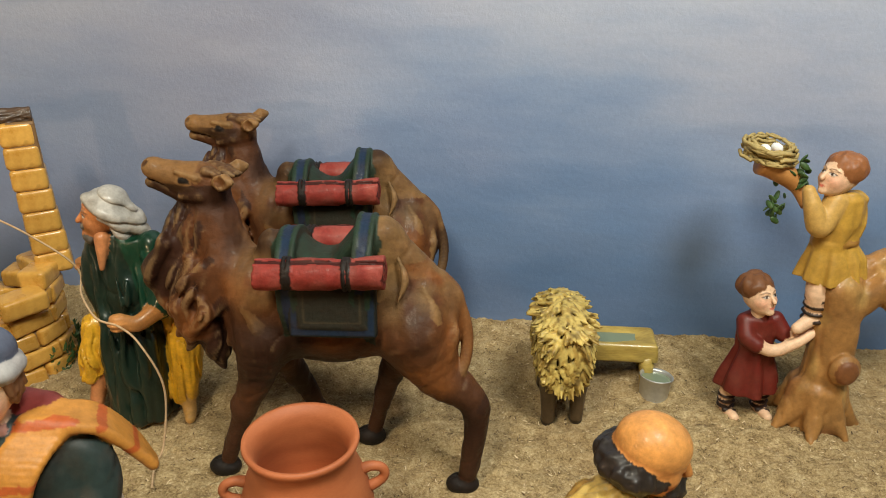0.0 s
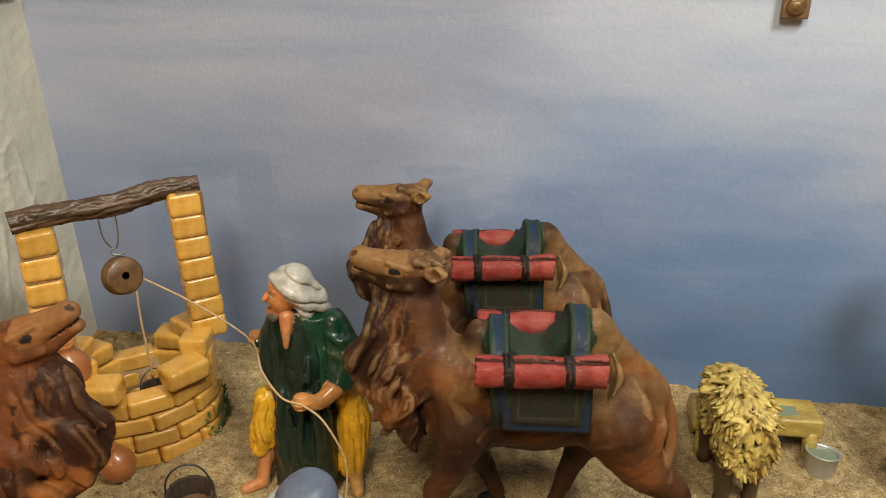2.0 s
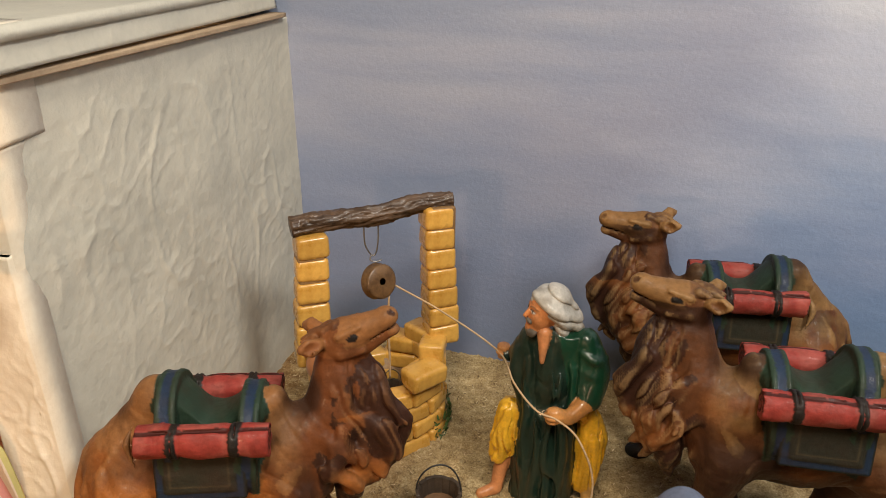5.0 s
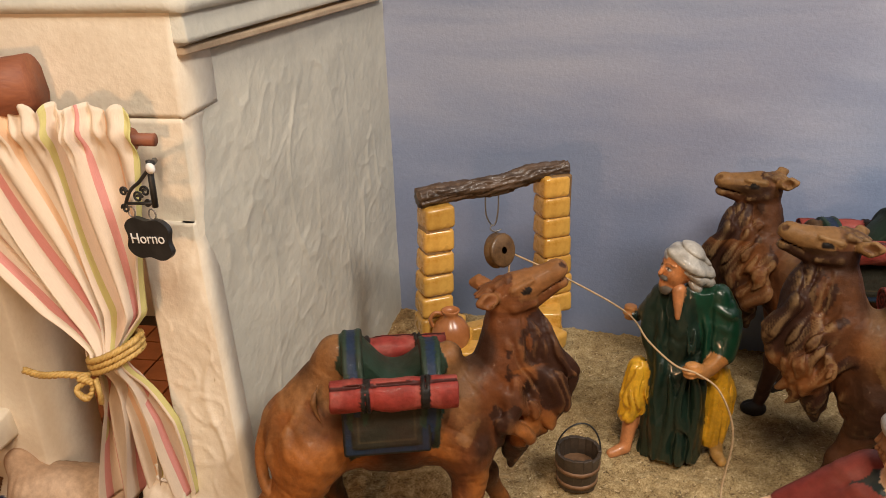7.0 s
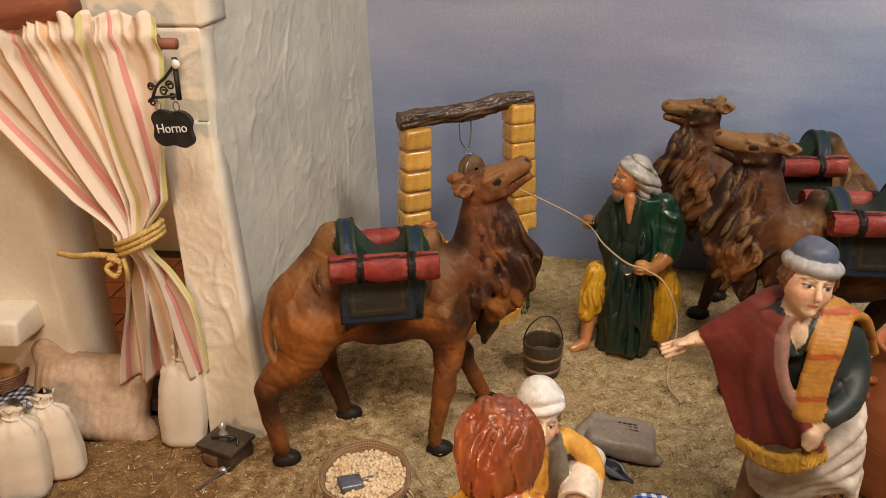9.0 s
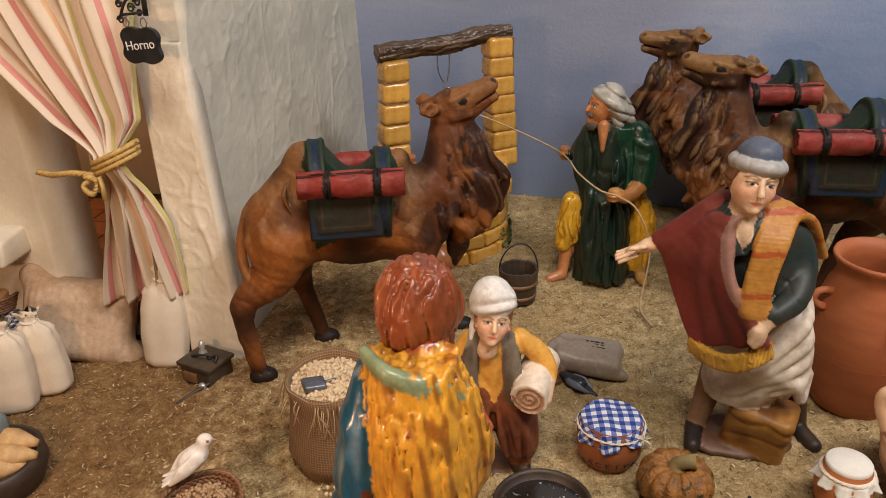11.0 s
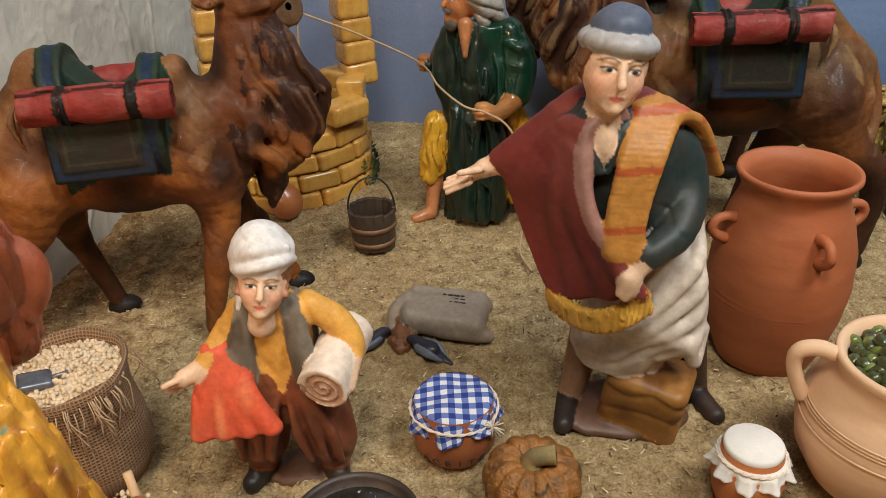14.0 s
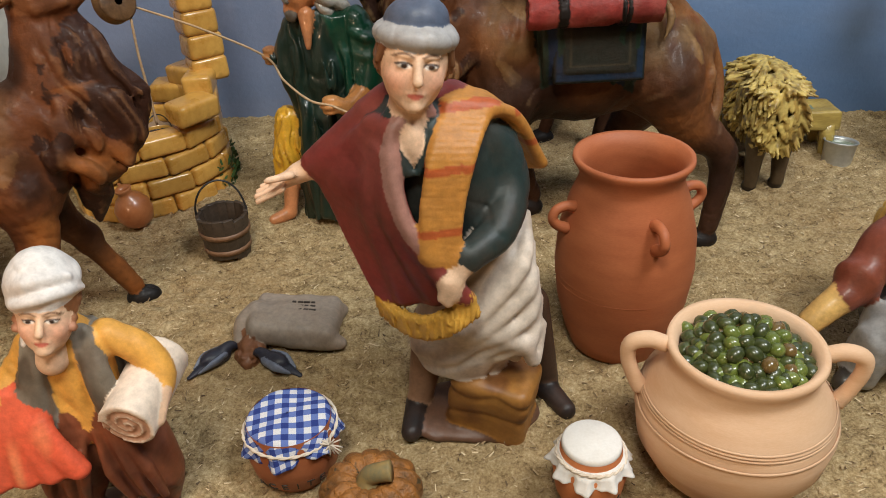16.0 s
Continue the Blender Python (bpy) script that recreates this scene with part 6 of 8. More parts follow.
    def brush(v, c):
        x, y, z = v.T
        g = abs(c - np.array(vest)).sum(1) < 0.03
        c = tint(c, g * np.clip(waves(x * 150, y * 150, z * 40) * 1.3, 0, 0.7), (0.07, 0.055, 0.04))
        c = tint(c, g * np.clip(-waves(x * 130, y * 130, z * 36) * 1.3 - 0.1, 0, 0.6), (0.36, 0.33, 0.27))
        b = abs(c - np.array(brown)).sum(1) < 0.03
        c = tint(c, b * np.clip(waves(x * 110, y * 110, z * 50) * 1.3, 0, 0.7), (0.07, 0.02, 0.010))
        r = abs(c - np.array(coral)).sum(1) < 0.03
        c = tint(c, r * np.clip(-waves(x * 110, y * 60, z * 30) * 1.4, 0, 0.7), (0.80, 0.30, 0.12))
        return face_paint(v, c, at, s, lid=0.75)

    figure("boy_figurine", [cl, hd], RESIN, m, "painted resin boy in white cap holding a rolled towel", "figurine", brush)


def rope_puller():
    m = Matrix.Translation((-0.309, 0.687, 0)) @ Matrix.Diagonal((0.90, 1, 1, 1))
    green, dark, fur, white = (0.006, 0.046, 0.024), (0.010, 0.024, 0.016), (0.74, 0.40, 0.024), (0.46, 0.43, 0.38)
    cl = Clay((-0.095, -0.075, -0.006), (0.085, 0.07, 0.225), 0.0017)
    fo = lambda x, y, z: fold(x, y, z, (0.85, -0.45, 0.15), (-0.15, 0.1, 1), 0.0034)
    tuft = lambda x, y, z: strands(x, y, z, 0.0038, 1.0)
    cl.robe([(0.004, -0.002, -0.008, 0.034, 0.030), (0.05, -0.002, -0.006, 0.037, 0.032), (0.10, -0.004, 0.0, 0.033, 0.026), (0.15, -0.002, 0.004, 0.036, 0.024), (0.192, 0.0, 0.006, 0.032, 0.020), (0.205, 0.0, 0.006, 0.018, 0.014)], dark, 8, 0.0022, 0.6, 10, 0.006, fo)
    cl.limb([(-0.046, 0.0, 0.100), (-0.050, -0.006, 0.066), (-0.056, -0.010, 0.050)], [0.012, 0.016, 0.010], fur, k=0.004, disp=tuft)
    cl.limb([(0.040, 0.004, 0.112), (0.050, 0.004, 0.074), (0.044, -0.002, 0.030)], [0.010, 0.018, 0.018], fur, k=0.004, disp=tuft)
    cl.limb([(-0.045, 0.0, 0.062), (-0.052, -0.008, 0.030), (-0.056, -0.016, 0.010)], [0.011, 0.009, 0.007], SKIN_DARK, k=0.003)
    cl.cap((-0.056, -0.016, 0.008), (-0.074, -0.026, 0.006), 0.0070, 0.0055, SKIN_DARK, k=0.003)
    cl.limb([(0.046, -0.004, 0.040), (0.052, -0.014, 0.010), (0.056, -0.026, 0.006)], [0.009, 0.008, 0.006], (0.58, 0.33, 0.10), k=0.003)
    for x, y, r, sway in ((-0.026, -0.022, 0.0048, 0.004), (-0.014, -0.033, 0.0056, -0.004), (0.000, -0.036, 0.0052, 0.003), (0.014, -0.032, 0.0060, -0.003), (0.026, -0.022, 0.0048, 0.002)):
        cl.limb([(x * 0.75, y * 0.55, 0.168), (x * 0.9 + sway, y * 0.75, 0.125), (x - sway, y * 0.95, 0.075), (x + 0.5 * sway, y, 0.012)], [0.002, r * 0.8, r, r * 1.1], dark, k=0.0042, disp=fo)
    # green cape and sleeves
    cl.robe([(0.118, 0.030, 0.006, 0.024, 0.028), (0.165, 0.026, 0.006, 0.026, 0.026), (0.200, 0.014, 0.006, 0.022, 0.020)], green, 5, 0.0018, 0.0, 20, 0.005, fo)
    cl.limb([(0.034, 0.0, 0.190), (0.048, -0.006, 0.160), (0.044, -0.016, 0.135)], [0.015, 0.0165, 0.0150], green, k=0.006, disp=fo)
    for z, r in ((0.178, 0.0165), (0.160, 0.0172), (0.144, 0.0165)):
        cl.limb([(0.030, -0.014, z + 0.006), (0.046, -0.018, z), (0.058, -0.004, z - 0.003)], [0.002, 0.0046, 0.002], green, k=0.004)
    cl.limb([(0.044, -0.018, 0.134), (0.022, -0.034, 0.122), (0.008, -0.042, 0.129)], [0.0100, 0.0082, 0.0068], (0.58, 0.26, 0.08), k=0.003)
    cl.ell((0.004, -0.043, 0.127), (0.0095, 0.008, 0.0085), (0.58, 0.26, 0.08), k=0.003, disp=lambda x, y, z: 0.001 * np.sin(z * 900))
    cl.limb([(-0.026, 0.006, 0.186), (-0.038, 0.010, 0.168), (-0.048, 0.018, 0.156)], [0.012, 0.011, 0.010], dark, k=0.005, disp=fo)
    cl.limb([(-0.030, 0.004, 0.180), (-0.038, 0.0, 0.150), (-0.030, -0.004, 0.120)], [0.008, 0.012, 0.010], dark, k=0.006, disp=fo, flat=((0, 1, 0), 0.5))
    cl.ell((-0.058, 0.024, 0.156), (0.0085, 0.0085, 0.0095), (0.56, 0.24, 0.08), k=0.003, disp=lambda x, y, z: 0.001 * np.sin(z * 900))
    cl.cap((-0.012, -0.010, 0.200), (-0.012, -0.0205, 0.174), 0.008, 0.003, SKIN_DARK, k=0.001)
    s = 0.0215
    hd, at = head_of((-0.014, 0.000, 0.219), s, -66, 8, 0, (0.56, 0.21, 0.07), cell=0.0011, room=2.4)
    hd.ell(at(0, 0.48, -0.92), (0.40 * s, 0.30 * s, 0.36 * s), (0.16, 0.14, 0.12), (4, 0, -62), k=0.004, disp=lambda x, y, z: 0.0012 * waves(x * 260, y * 260, z * 120))
    hd.cap(at(-0.26, 0.80, -0.42), at(0.26, 0.80, -0.42), 0.09 * s, 0.09 * s, (0.16, 0.14, 0.12), k=0.002)
    wrap = lambda x, y, z: 0.0020 * crease(420 * (z + 0.55 * x) + 3 * waves(x * 40, y * 40, z * 40))
    hd.ell(at(0, -0.34, 0.66), (0.86 * s, 0.92 * s, 0.66 * s), white, (0, 0, -66), k=0.003, disp=wrap)
    hd.limb([at(0.0, 0.56, 0.74), at(0.74, 0.0, 0.46), at(0.72, -0.7, 0.10), at(0.2, -1.1, -0.3), at(0.1, -1.35, -0.9)], [0.22 * s, 0.28 * s, 0.38 * s, 0.46 * s, 0.30 * s], white, k=0.004, disp=wrap)
    hd.limb([at(0.0, 0.56, 0.74), at(-0.74, 0.0, 0.46), at(-0.72, -0.6, 0.15), at(0.0, -1.1, -0.2)], [0.22 * s, 0.28 * s, 0.34 * s, 0.42 * s], white, k=0.004, disp=wrap)
    hd.limb([at(0.1, -0.55, 0.55), at(0.25, -1.35, -0.10), at(0.3, -1.95, -0.85)], [0.58 * s, 0.62 * s, 0.34 * s], white, k=0.004, disp=wrap)
    hd.limb([at(0.5, -0.6, 0.2), at(0.6, -0.9, -0.5), at(0.35, -1.2, -1.2)], [0.34 * s, 0.34 * s, 0.18 * s], white, k=0.004, disp=wrap)

    def brush(v, c):
        c = face_paint(v, c, at, s, lips=(0.42, 0.10, 0.06), blush=False)
        w = abs(c - np.array(white)).sum(1) < 0.1
        return tint(c, w * np.clip(waves(v[:, 0] * 90, v[:, 1] * 90, v[:, 2] * 160) * 0.8, 0, 0.45), (0.16, 0.13, 0.10))

    figure("rope_puller_figurine", [cl, hd], SHINE, m, "glossy painted resin man in green robe and turban pulling rope", "figurine", brush)


def shepherd():
    m = Matrix.Translation((-0.452, 0.100, 0)) @ Matrix.Diagonal((0.72, 0.88, 1, 1))
    fur, blue, green, hair = (0.66, 0.31, 0.028), (0.012, 0.075, 0.13), (0.19, 0.23, 0.12), (0.24, 0.055, 0.018)
    cl = Clay((-0.085, -0.07, -0.006), (0.07, 0.07, 0.272), 0.0018)
    fo = lambda x, y, z: fold(x, y, z, (1, 0.5, 0.1), (-0.1, 0, 1), 0.0024)
    fl = lambda x, y, z: strands(x, y, z, 0.0026, 1.7)
    cl.ell((0, 0.005, 0.004), (0.052, 0.044, 0.012), (0.12, 0.07, 0.04), k=0.004, disp=fo)
    cl.robe([(0.004, 0, 0.004, 0.040, 0.034), (0.08, 0, 0.002, 0.038, 0.032), (0.17, 0.002, 0, 0.036, 0.030), (0.235, 0.002, 0.004, 0.032, 0.024), (0.252, 0.004, 0.008, 0.020, 0.016)], green, 9, 0.0024, 0.3, 12, 0.006, fo)
    cl.robe([(0.10, -0.040, -0.002, 0.026, 0.036), (0.17, -0.038, -0.004, 0.022, 0.032), (0.225, -0.034, 0.0, 0.016, 0.024), (0.246, -0.030, 0.004, 0.010, 0.014)], blue, 7, 0.0022, 0.0, 12, 0.004, fo)
    cl.robe([(0.168, 0.008, -0.010, 0.034, 0.029), (0.190, 0.008, -0.009, 0.036, 0.030), (0.225, 0.003, -0.004, 0.037, 0.029), (0.255, 0.000, 0.003, 0.031, 0.022)], fur, 6, 0.0010, 0.0, 0, 0.004, fl)
    cl.limb([(0.030, 0.002, 0.232), (0.040, 0.002, 0.205), (0.038, 0.014, 0.180)], [0.014, 0.014, 0.012], fur, k=0.006, disp=fl)
    cl.limb([(0.038, 0.016, 0.178), (0.036, 0.034, 0.160), (0.030, 0.050, 0.158)], [0.011, 0.010, 0.008], (0.50, 0.16, 0.05), k=0.003)
    cl.limb([(-0.030, -0.002, 0.258), (-0.012, -0.017, 0.256), (0.012, -0.017, 0.249), (0.034, -0.004, 0.240)], [0.0040, 0.0046, 0.0046, 0.0038], (0.22, 0.27, 0.15), k=0.0025)
    cl.limb([(-0.032, -0.024, 0.200), (-0.022, -0.036, 0.175), (-0.010, -0.044, 0.145)], [0.0025, 0.0030, 0.0030], (0.12, 0.028, 0.012), k=0.002)
    cl.cap((0.004, 0.012, 0.232), (0.004, 0.026, 0.256), 0.0180, 0.0170, (0.32, 0.075, 0.024), k=0.006)
    s = 0.0245
    hd, at = head_of((0.002, 0.032, 0.266), s, 132, -6, 0, (0.36, 0.085, 0.030), cell=0.0012, room=1.8)
    lock = lambda x, y, z: strands(x, y, z, 0.0022, 1.5)
    hd.ell(at(0, -0.14, 0.16), (1.18 * s, 1.02 * s, 0.98 * s), hair, k=0.003, disp=lock)
    hd.ell(at(0, 0.80, -0.10), (0.60 * s, 0.50 * s, 0.55 * s), (0.36, 0.085, 0.030), k=0.002)
    hd.limb([at(-0.2, -0.70, -0.1), at(0.1, -0.66, -0.62)], [0.60 * s, 0.42 * s], hair, k=0.006, disp=lock)
    hd.ell(at(0.02, 0.60, -0.66), (0.58 * s, 0.42 * s, 0.52 * s), hair, (0, 0, 152), k=0.004, disp=lock)
    hd.ell(at(0, 0.95, -0.12), (0.14 * s, 0.18 * s, 0.26 * s), (0.55, 0.16, 0.05), k=0.004)

    def brush(v, c):
        x, y, z = v.T
        f = abs(c - np.array(fur)).sum(1) < 0.1
        c = tint(c, f * np.clip(waves(x * 260 + z * 40, y * 260, z * 36) * 1.6, 0, 0.85), (0.26, 0.075, 0.010))
        b = abs(c - np.array(blue)).sum(1) < 0.05
        c = tint(c, b * np.clip(waves(x * 90, y * 90, z * 25) - 0.25, 0, 0.6), (0.26, 0.34, 0.40))
        h = abs(c - np.array(hair)).sum(1) < 0.1
        return tint(c, h * np.clip(waves(x * 160, y * 160, z * 40) * 1.2 - 0.1, 0, 0.6), (0.42, 0.13, 0.04))

    figure("shepherd_figurine", [cl, hd], SHINE, m, "painted resin shepherd in golden fleece over a blue cloak", "figurine", brush)


def kneeling_man():
    m = Matrix.Translation((0.125, 0.40, 0))
    fur, grey, brown = (0.56, 0.38, 0.10), (0.17, 0.16, 0.15), (0.20, 0.055, 0.03)
    cl = Clay((-0.125, -0.07, -0.006), (0.075, 0.075, 0.155), 0.0019)
    fl = lambda x, y, z: strands(x, y, z, 0.0032, 1.0)
    fo = lambda x, y, z: 0.0016 * np.sin(230 * x + 80 * z + 4 * waves(x * 25, y * 25, z * 20))
    cl.ell((0.0, 0.0, 0.040), (0.052, 0.046, 0.042), grey, k=0.01, disp=fo)
    cl.limb([(-0.02, -0.03, 0.045), (-0.055, -0.034, 0.050), (-0.066, -0.030, 0.014)], [0.026, 0.020, 0.014], (0.33, 0.32, 0.31), k=0.006, disp=fo)
    cl.cap((-0.066, -0.028, 0.010), (-0.080, -0.036, 0.008), 0.010, 0.008, (0.05, 0.04, 0.03), k=0.003)
    cl.ell((-0.005, 0.012, 0.095), (0.044, 0.034, 0.044), fur, k=0.008, disp=fl)
    cl.ell((-0.010, -0.004, 0.078), (0.046, 0.034, 0.020), fur, k=0.006, disp=fl)
    cl.limb([(-0.034, 0.0, 0.112), (-0.066, -0.010, 0.085), (-0.080, -0.016, 0.070)], [0.018, 0.016, 0.013], brown, k=0.006, disp=fo)
    cl.limb([(-0.080, -0.016, 0.070), (-0.096, -0.020, 0.060), (-0.106, -0.022, 0.052)], [0.0105, 0.0095, 0.0085], (0.66, 0.40, 0.12), k=0.003)
    cl.limb([(0.030, 0.0, 0.112), (0.050, -0.014, 0.085), (0.030, -0.034, 0.066)], [0.018, 0.015, 0.011], brown, k=0.006, disp=fo)
    s = 0.028
    hd, at = head_of((0.014, 0.020, 0.158), s, 82, -14, 0, (0.62, 0.26, 0.07), cell=0.0013, room=1.6)
    curls = lambda x, y, z: 0.0022 * waves(x * 200, y * 200, z * 200)
    hd.ell(at(0, -0.30, -0.30), (0.98 * s, 0.92 * s, 0.56 * s), (0.022, 0.018, 0.016), (14, 0, 82), k=0.002, disp=curls)
    hd.ell(at(0, 0.55, -0.75), (0.60 * s, 0.46 * s, 0.42 * s), (0.022, 0.018, 0.016), k=0.003, disp=curls)
    hd.ell(at(0, -0.02, 0.36), (0.78 * s, 0.88 * s, 0.66 * s), (0.66, 0.30, 0.08), (14, 0, 82), k=0.002)

    def brush(v, c):
        f = abs(c - np.array(fur)).sum(1) < 0.12
        return tint(c, f * np.clip(waves(v[:, 0] * 120, v[:, 1] * 120, v[:, 2] * 90) * 1.2, 0, 0.7), (0.24, 0.11, 0.02))

    figure("kneeling_figurine", [cl, hd], GLOSS, m, "painted resin bald kneeling man wrapped in yellow fleece", "figurine", brush)


merchant()
boy()
rope_puller()
shepherd()
kneeling_man()

# ---- pots and market goods ----
def cloth_cover(parent, r, z, material, drop, seed, name, label, flutes=11, rim=1.06):
    """A round cloth laid over a jar's mouth and tied: flat top, then a fluted ragged skirt."""
    rnd = random.Random(seed)
    ph = rnd.uniform(0, 6)

    def place(u, v, s):
        a = 2 * math.pi * u
        if v < 0.55:
            q = v / 0.55
            rad, zz = r * q * 1.0, z + 0.0016 * math.cos(3 * a) * q + 0.002 * (1 - q * q)
        else:
            q = (v - 0.55) / 0.45
            fl = math.sin(flutes * a + ph) + 0.4 * math.sin(2.3 * flutes * a)
            rad = r * (1 + (rim - 1) * min(1, q * 3)) + 0.0022 * fl * q + 0.003 * q * q
            zz = z - drop * q * (1 + 0.16 * math.sin(3 * a + ph) + 0.08 * fl) - 0.001
        rad -= 0.0006 * s
        return Vector((rad * math.cos(a), rad * math.sin(a), zz - 0.0006 * s))

    size = r + drop
    return part(name, grid_sheet(132, 20, place, 1, lambda a, b: (0.5 + b * size * math.cos(2 * math.pi * a), 0.5 + b * size * math.sin(2 * math.pi * a))), material, parent, label)


def ring_cord(parent, r, z, thick, material, name="cord"):
    bm = bmesh.new()
    n = 90
    for s in range(2):
        tube(bm, [Vector(((r + 0.4 * thick * math.cos(i * 0.9 + 3.1 * s)) * math.cos(2 * math.pi * i / n), (r + 0.4 * thick * math.cos(i * 0.9 + 3.1 * s)) * math.sin(2 * math.pi * i / n), z + 0.4 * thick * math.sin(i * 0.9 + 3.1 * s) + 0.0008 * math.sin(4 * math.pi * i / n))) for i in range(n + 1)], thick * 0.6, 6, False)
    return part(name, bm, material, parent)


def curved_letters(text, size, material, parent, radius, z, tilt, m0, step):
    for i, ch in enumerate(text):
        a = (i - (len(text) - 1) / 2) * step
        letters(ch, size, material, parent, m0 @ pose(0, 0, 0, 0, 0, a) @ pose(0, -radius, z, 90 + tilt, 0, 0), "letter")


def tall_jar():
    ob = thing("terracotta_jar", "tall red terracotta jar with small lug handles on sand", "jar", pose(-0.092, 0.441, 0.0, 0, 0, 8))
    part("body", lathe([(0.030, 0.0), (0.0345, 0.003), (0.040, 0.018), (0.0465, 0.045), (0.0492, 0.072), (0.0475, 0.098), (0.041, 0.122), (0.0355, 0.136), (0.0345, 0.142), (0.0375, 0.148), (0.0400, 0.152), (0.0395, 0.155), (0.0365, 0.1545), (0.0325, 0.147), (0.0305, 0.138), (0.036, 0.12), (0.042, 0.09), (0.036, 0.02), (0.01, 0.01)], 72, 0.004), TERRA, ob)
    for a in (-88, -1, 92, 180):
        h = part("lug", rod([(0.0450, 0, 0.106), (0.0525, 0, 0.110), (0.0560, 0, 0.1155), (0.0535, 0, 0.1215), (0.0465, 0, 0.1235), (0.0405, 0, 0.122)], [0.0042, 0.0036, 0.0034, 0.0034, 0.0036, 0.0042], 12), TERRA, ob)
        h.matrix_local = pose(0, 0, 0, 0, 0, a - 90)
    me = bpy.data.meshes.new("groove")
    for z, r in ((0.062, 0.0484), (0.067, 0.0488), (0.088, 0.0482)):
        part("groove", lathe([(r - 0.0006, z - 0.0012), (r + 0.0001, z), (r - 0.0006, z + 0.0012)], 64), TERRA, ob)


def olive_pot():
    ob = thing("bean_pot", "pale clay two-handled pot heaped with glossy green beans", "pot", pose(-0.064, 0.306, 0.0, 0, 0, -14) @ Matrix.Scale(0.96, 4))
    part("body", lathe([(0.024, 0.0), (0.032, 0.002), (0.045, 0.014), (0.0555, 0.034), (0.0585, 0.052), (0.055, 0.068), (0.0475, 0.080), (0.0430, 0.086), (0.0415, 0.091), (0.0432, 0.097), (0.0450, 0.101), (0.0440, 0.104), (0.0405, 0.1035), (0.0375, 0.098), (0.0365, 0.090), (0.042, 0.080), (0.03, 0.06)], 80, 0.005), PALE_CLAY, ob)
    for s in (1, -1):
        part("handle", rod([(0.0435 * s, 0, 0.0985), (0.0540 * s, 0, 0.1015), (0.0640 * s, 0, 0.0980), (0.0655 * s, 0, 0.088), (0.0615 * s, 0, 0.075), (0.0560 * s, 0, 0.064)], [0.0050, 0.0052, 0.0050, 0.0046, 0.0046, 0.0052], 14), PALE_CLAY, ob)
    for z, r in ((0.0655, 0.0562), (0.0672, 0.0556), (0.069, 0.0549), (0.0585, 0.0582)):
        part("groove", lathe([(r - 0.0006, z - 0.0006), (r + 0.0005, z), (r - 0.0006, z + 0.0006)], 64), PALE_CLAY, ob)
    bed = part("bean_bed", lathe([(0.001, 0.0965), (0.02, 0.0955), (0.038, 0.093)], 32), DARK_CLAY, ob)
    rnd = random.Random(12)
    bm = bmesh.new()
    bmesh.ops.create_uvsphere(bm, u_segments=9, v_segments=6, radius=1)
    for v in bm.verts:
        v.co = Vector((v.co.x * 0.0060, v.co.y * 0.0046, v.co.z * 0.0043))
    me = bpy.data.meshes.new("bean")
    bm.to_mesh(me), bm.free()
    tones = [OLIVE, plain("bronze_bean", (0.10, 0.06, 0.015), (0.19, 0.12, 0.035), 0.28, 60, 300, 0.15, 0.0004, coat=0.5), plain("bright_bean", (0.08, 0.11, 0.015), (0.17, 0.20, 0.04), 0.28, 60, 300, 0.15, 0.0004, coat=0.5)]
    kinds = []
    for t in tones:
        k = me.copy()
        k.materials.append(t)
        kinds.append(k)
    done = 0
    for layer, n in ((0, 84), (1, 64), (2, 24)):
        for i in range(n):
            rr = 0.0365 * math.sqrt((i + 0.5) / n) * (1 - 0.16 * layer) + rnd.uniform(-0.0012, 0.0012)
            a = i * 2.39996 + layer
            bean = part("bean", rnd.choices(kinds, (6, 1, 4))[0], OLIVE, ob)
            bean.matrix_local = pose(rr * math.cos(a), rr * math.sin(a), 0.1005 + 0.0044 * layer - 9 * rr * rr * (1 if layer else 0.4) + rnd.uniform(-0.001, 0.001), rnd.uniform(-50, 50), rnd.uniform(-50, 50), rnd.uniform(0, 360))


def oil_jar():
    ob = thing("oil_jar", "round clay oil jar under a tied blue gingham cloth", "jar", pose(-0.326, 0.338, -0.001, 0, 0, 4))
    part("body", lathe([(0.016, 0.0), (0.0205, 0.002), (0.0265, 0.012), (0.0285, 0.024), (0.0280, 0.034), (0.0262, 0.043), (0.0255, 0.046)], 56), plain("brown_terracotta", (0.26, 0.075, 0.025), (0.38, 0.125, 0.045), 0.5, 30, 400, 0.2, 0.0005), ob)
    cloth_cover(ob, 0.0255, 0.0465, GINGHAM, 0.0125, 3, "cloth", "blue and white gingham", 7, 1.06)
    ring_cord(ob, 0.0284, 0.0395, 0.0012, LINEN)
    bow = bmesh.new()
    rnd = random.Random(1)
    for i in range(26):
        d = Vector((rnd.uniform(-1, 1), rnd.uniform(-0.3, 0.6), rnd.uniform(-1, 1))).normalized()
        tube(bow, spline([(0, 0, 0), d * 0.004 + Vector((0, -0.001, 0)), d * 0.0075 + Vector((0, 0, -0.002))], 3), 0.0005, 5)
    b = part("tassel", bow, LINEN, ob, "frayed cord end")
    b.location = (0.0235, -0.021, 0.0385)
    curved_letters("ACEITE", 0.0088, INK, ob, 0.0284, 0.0150, 16, pose(0, 0, 0, 0, 0, -4), 15.5)


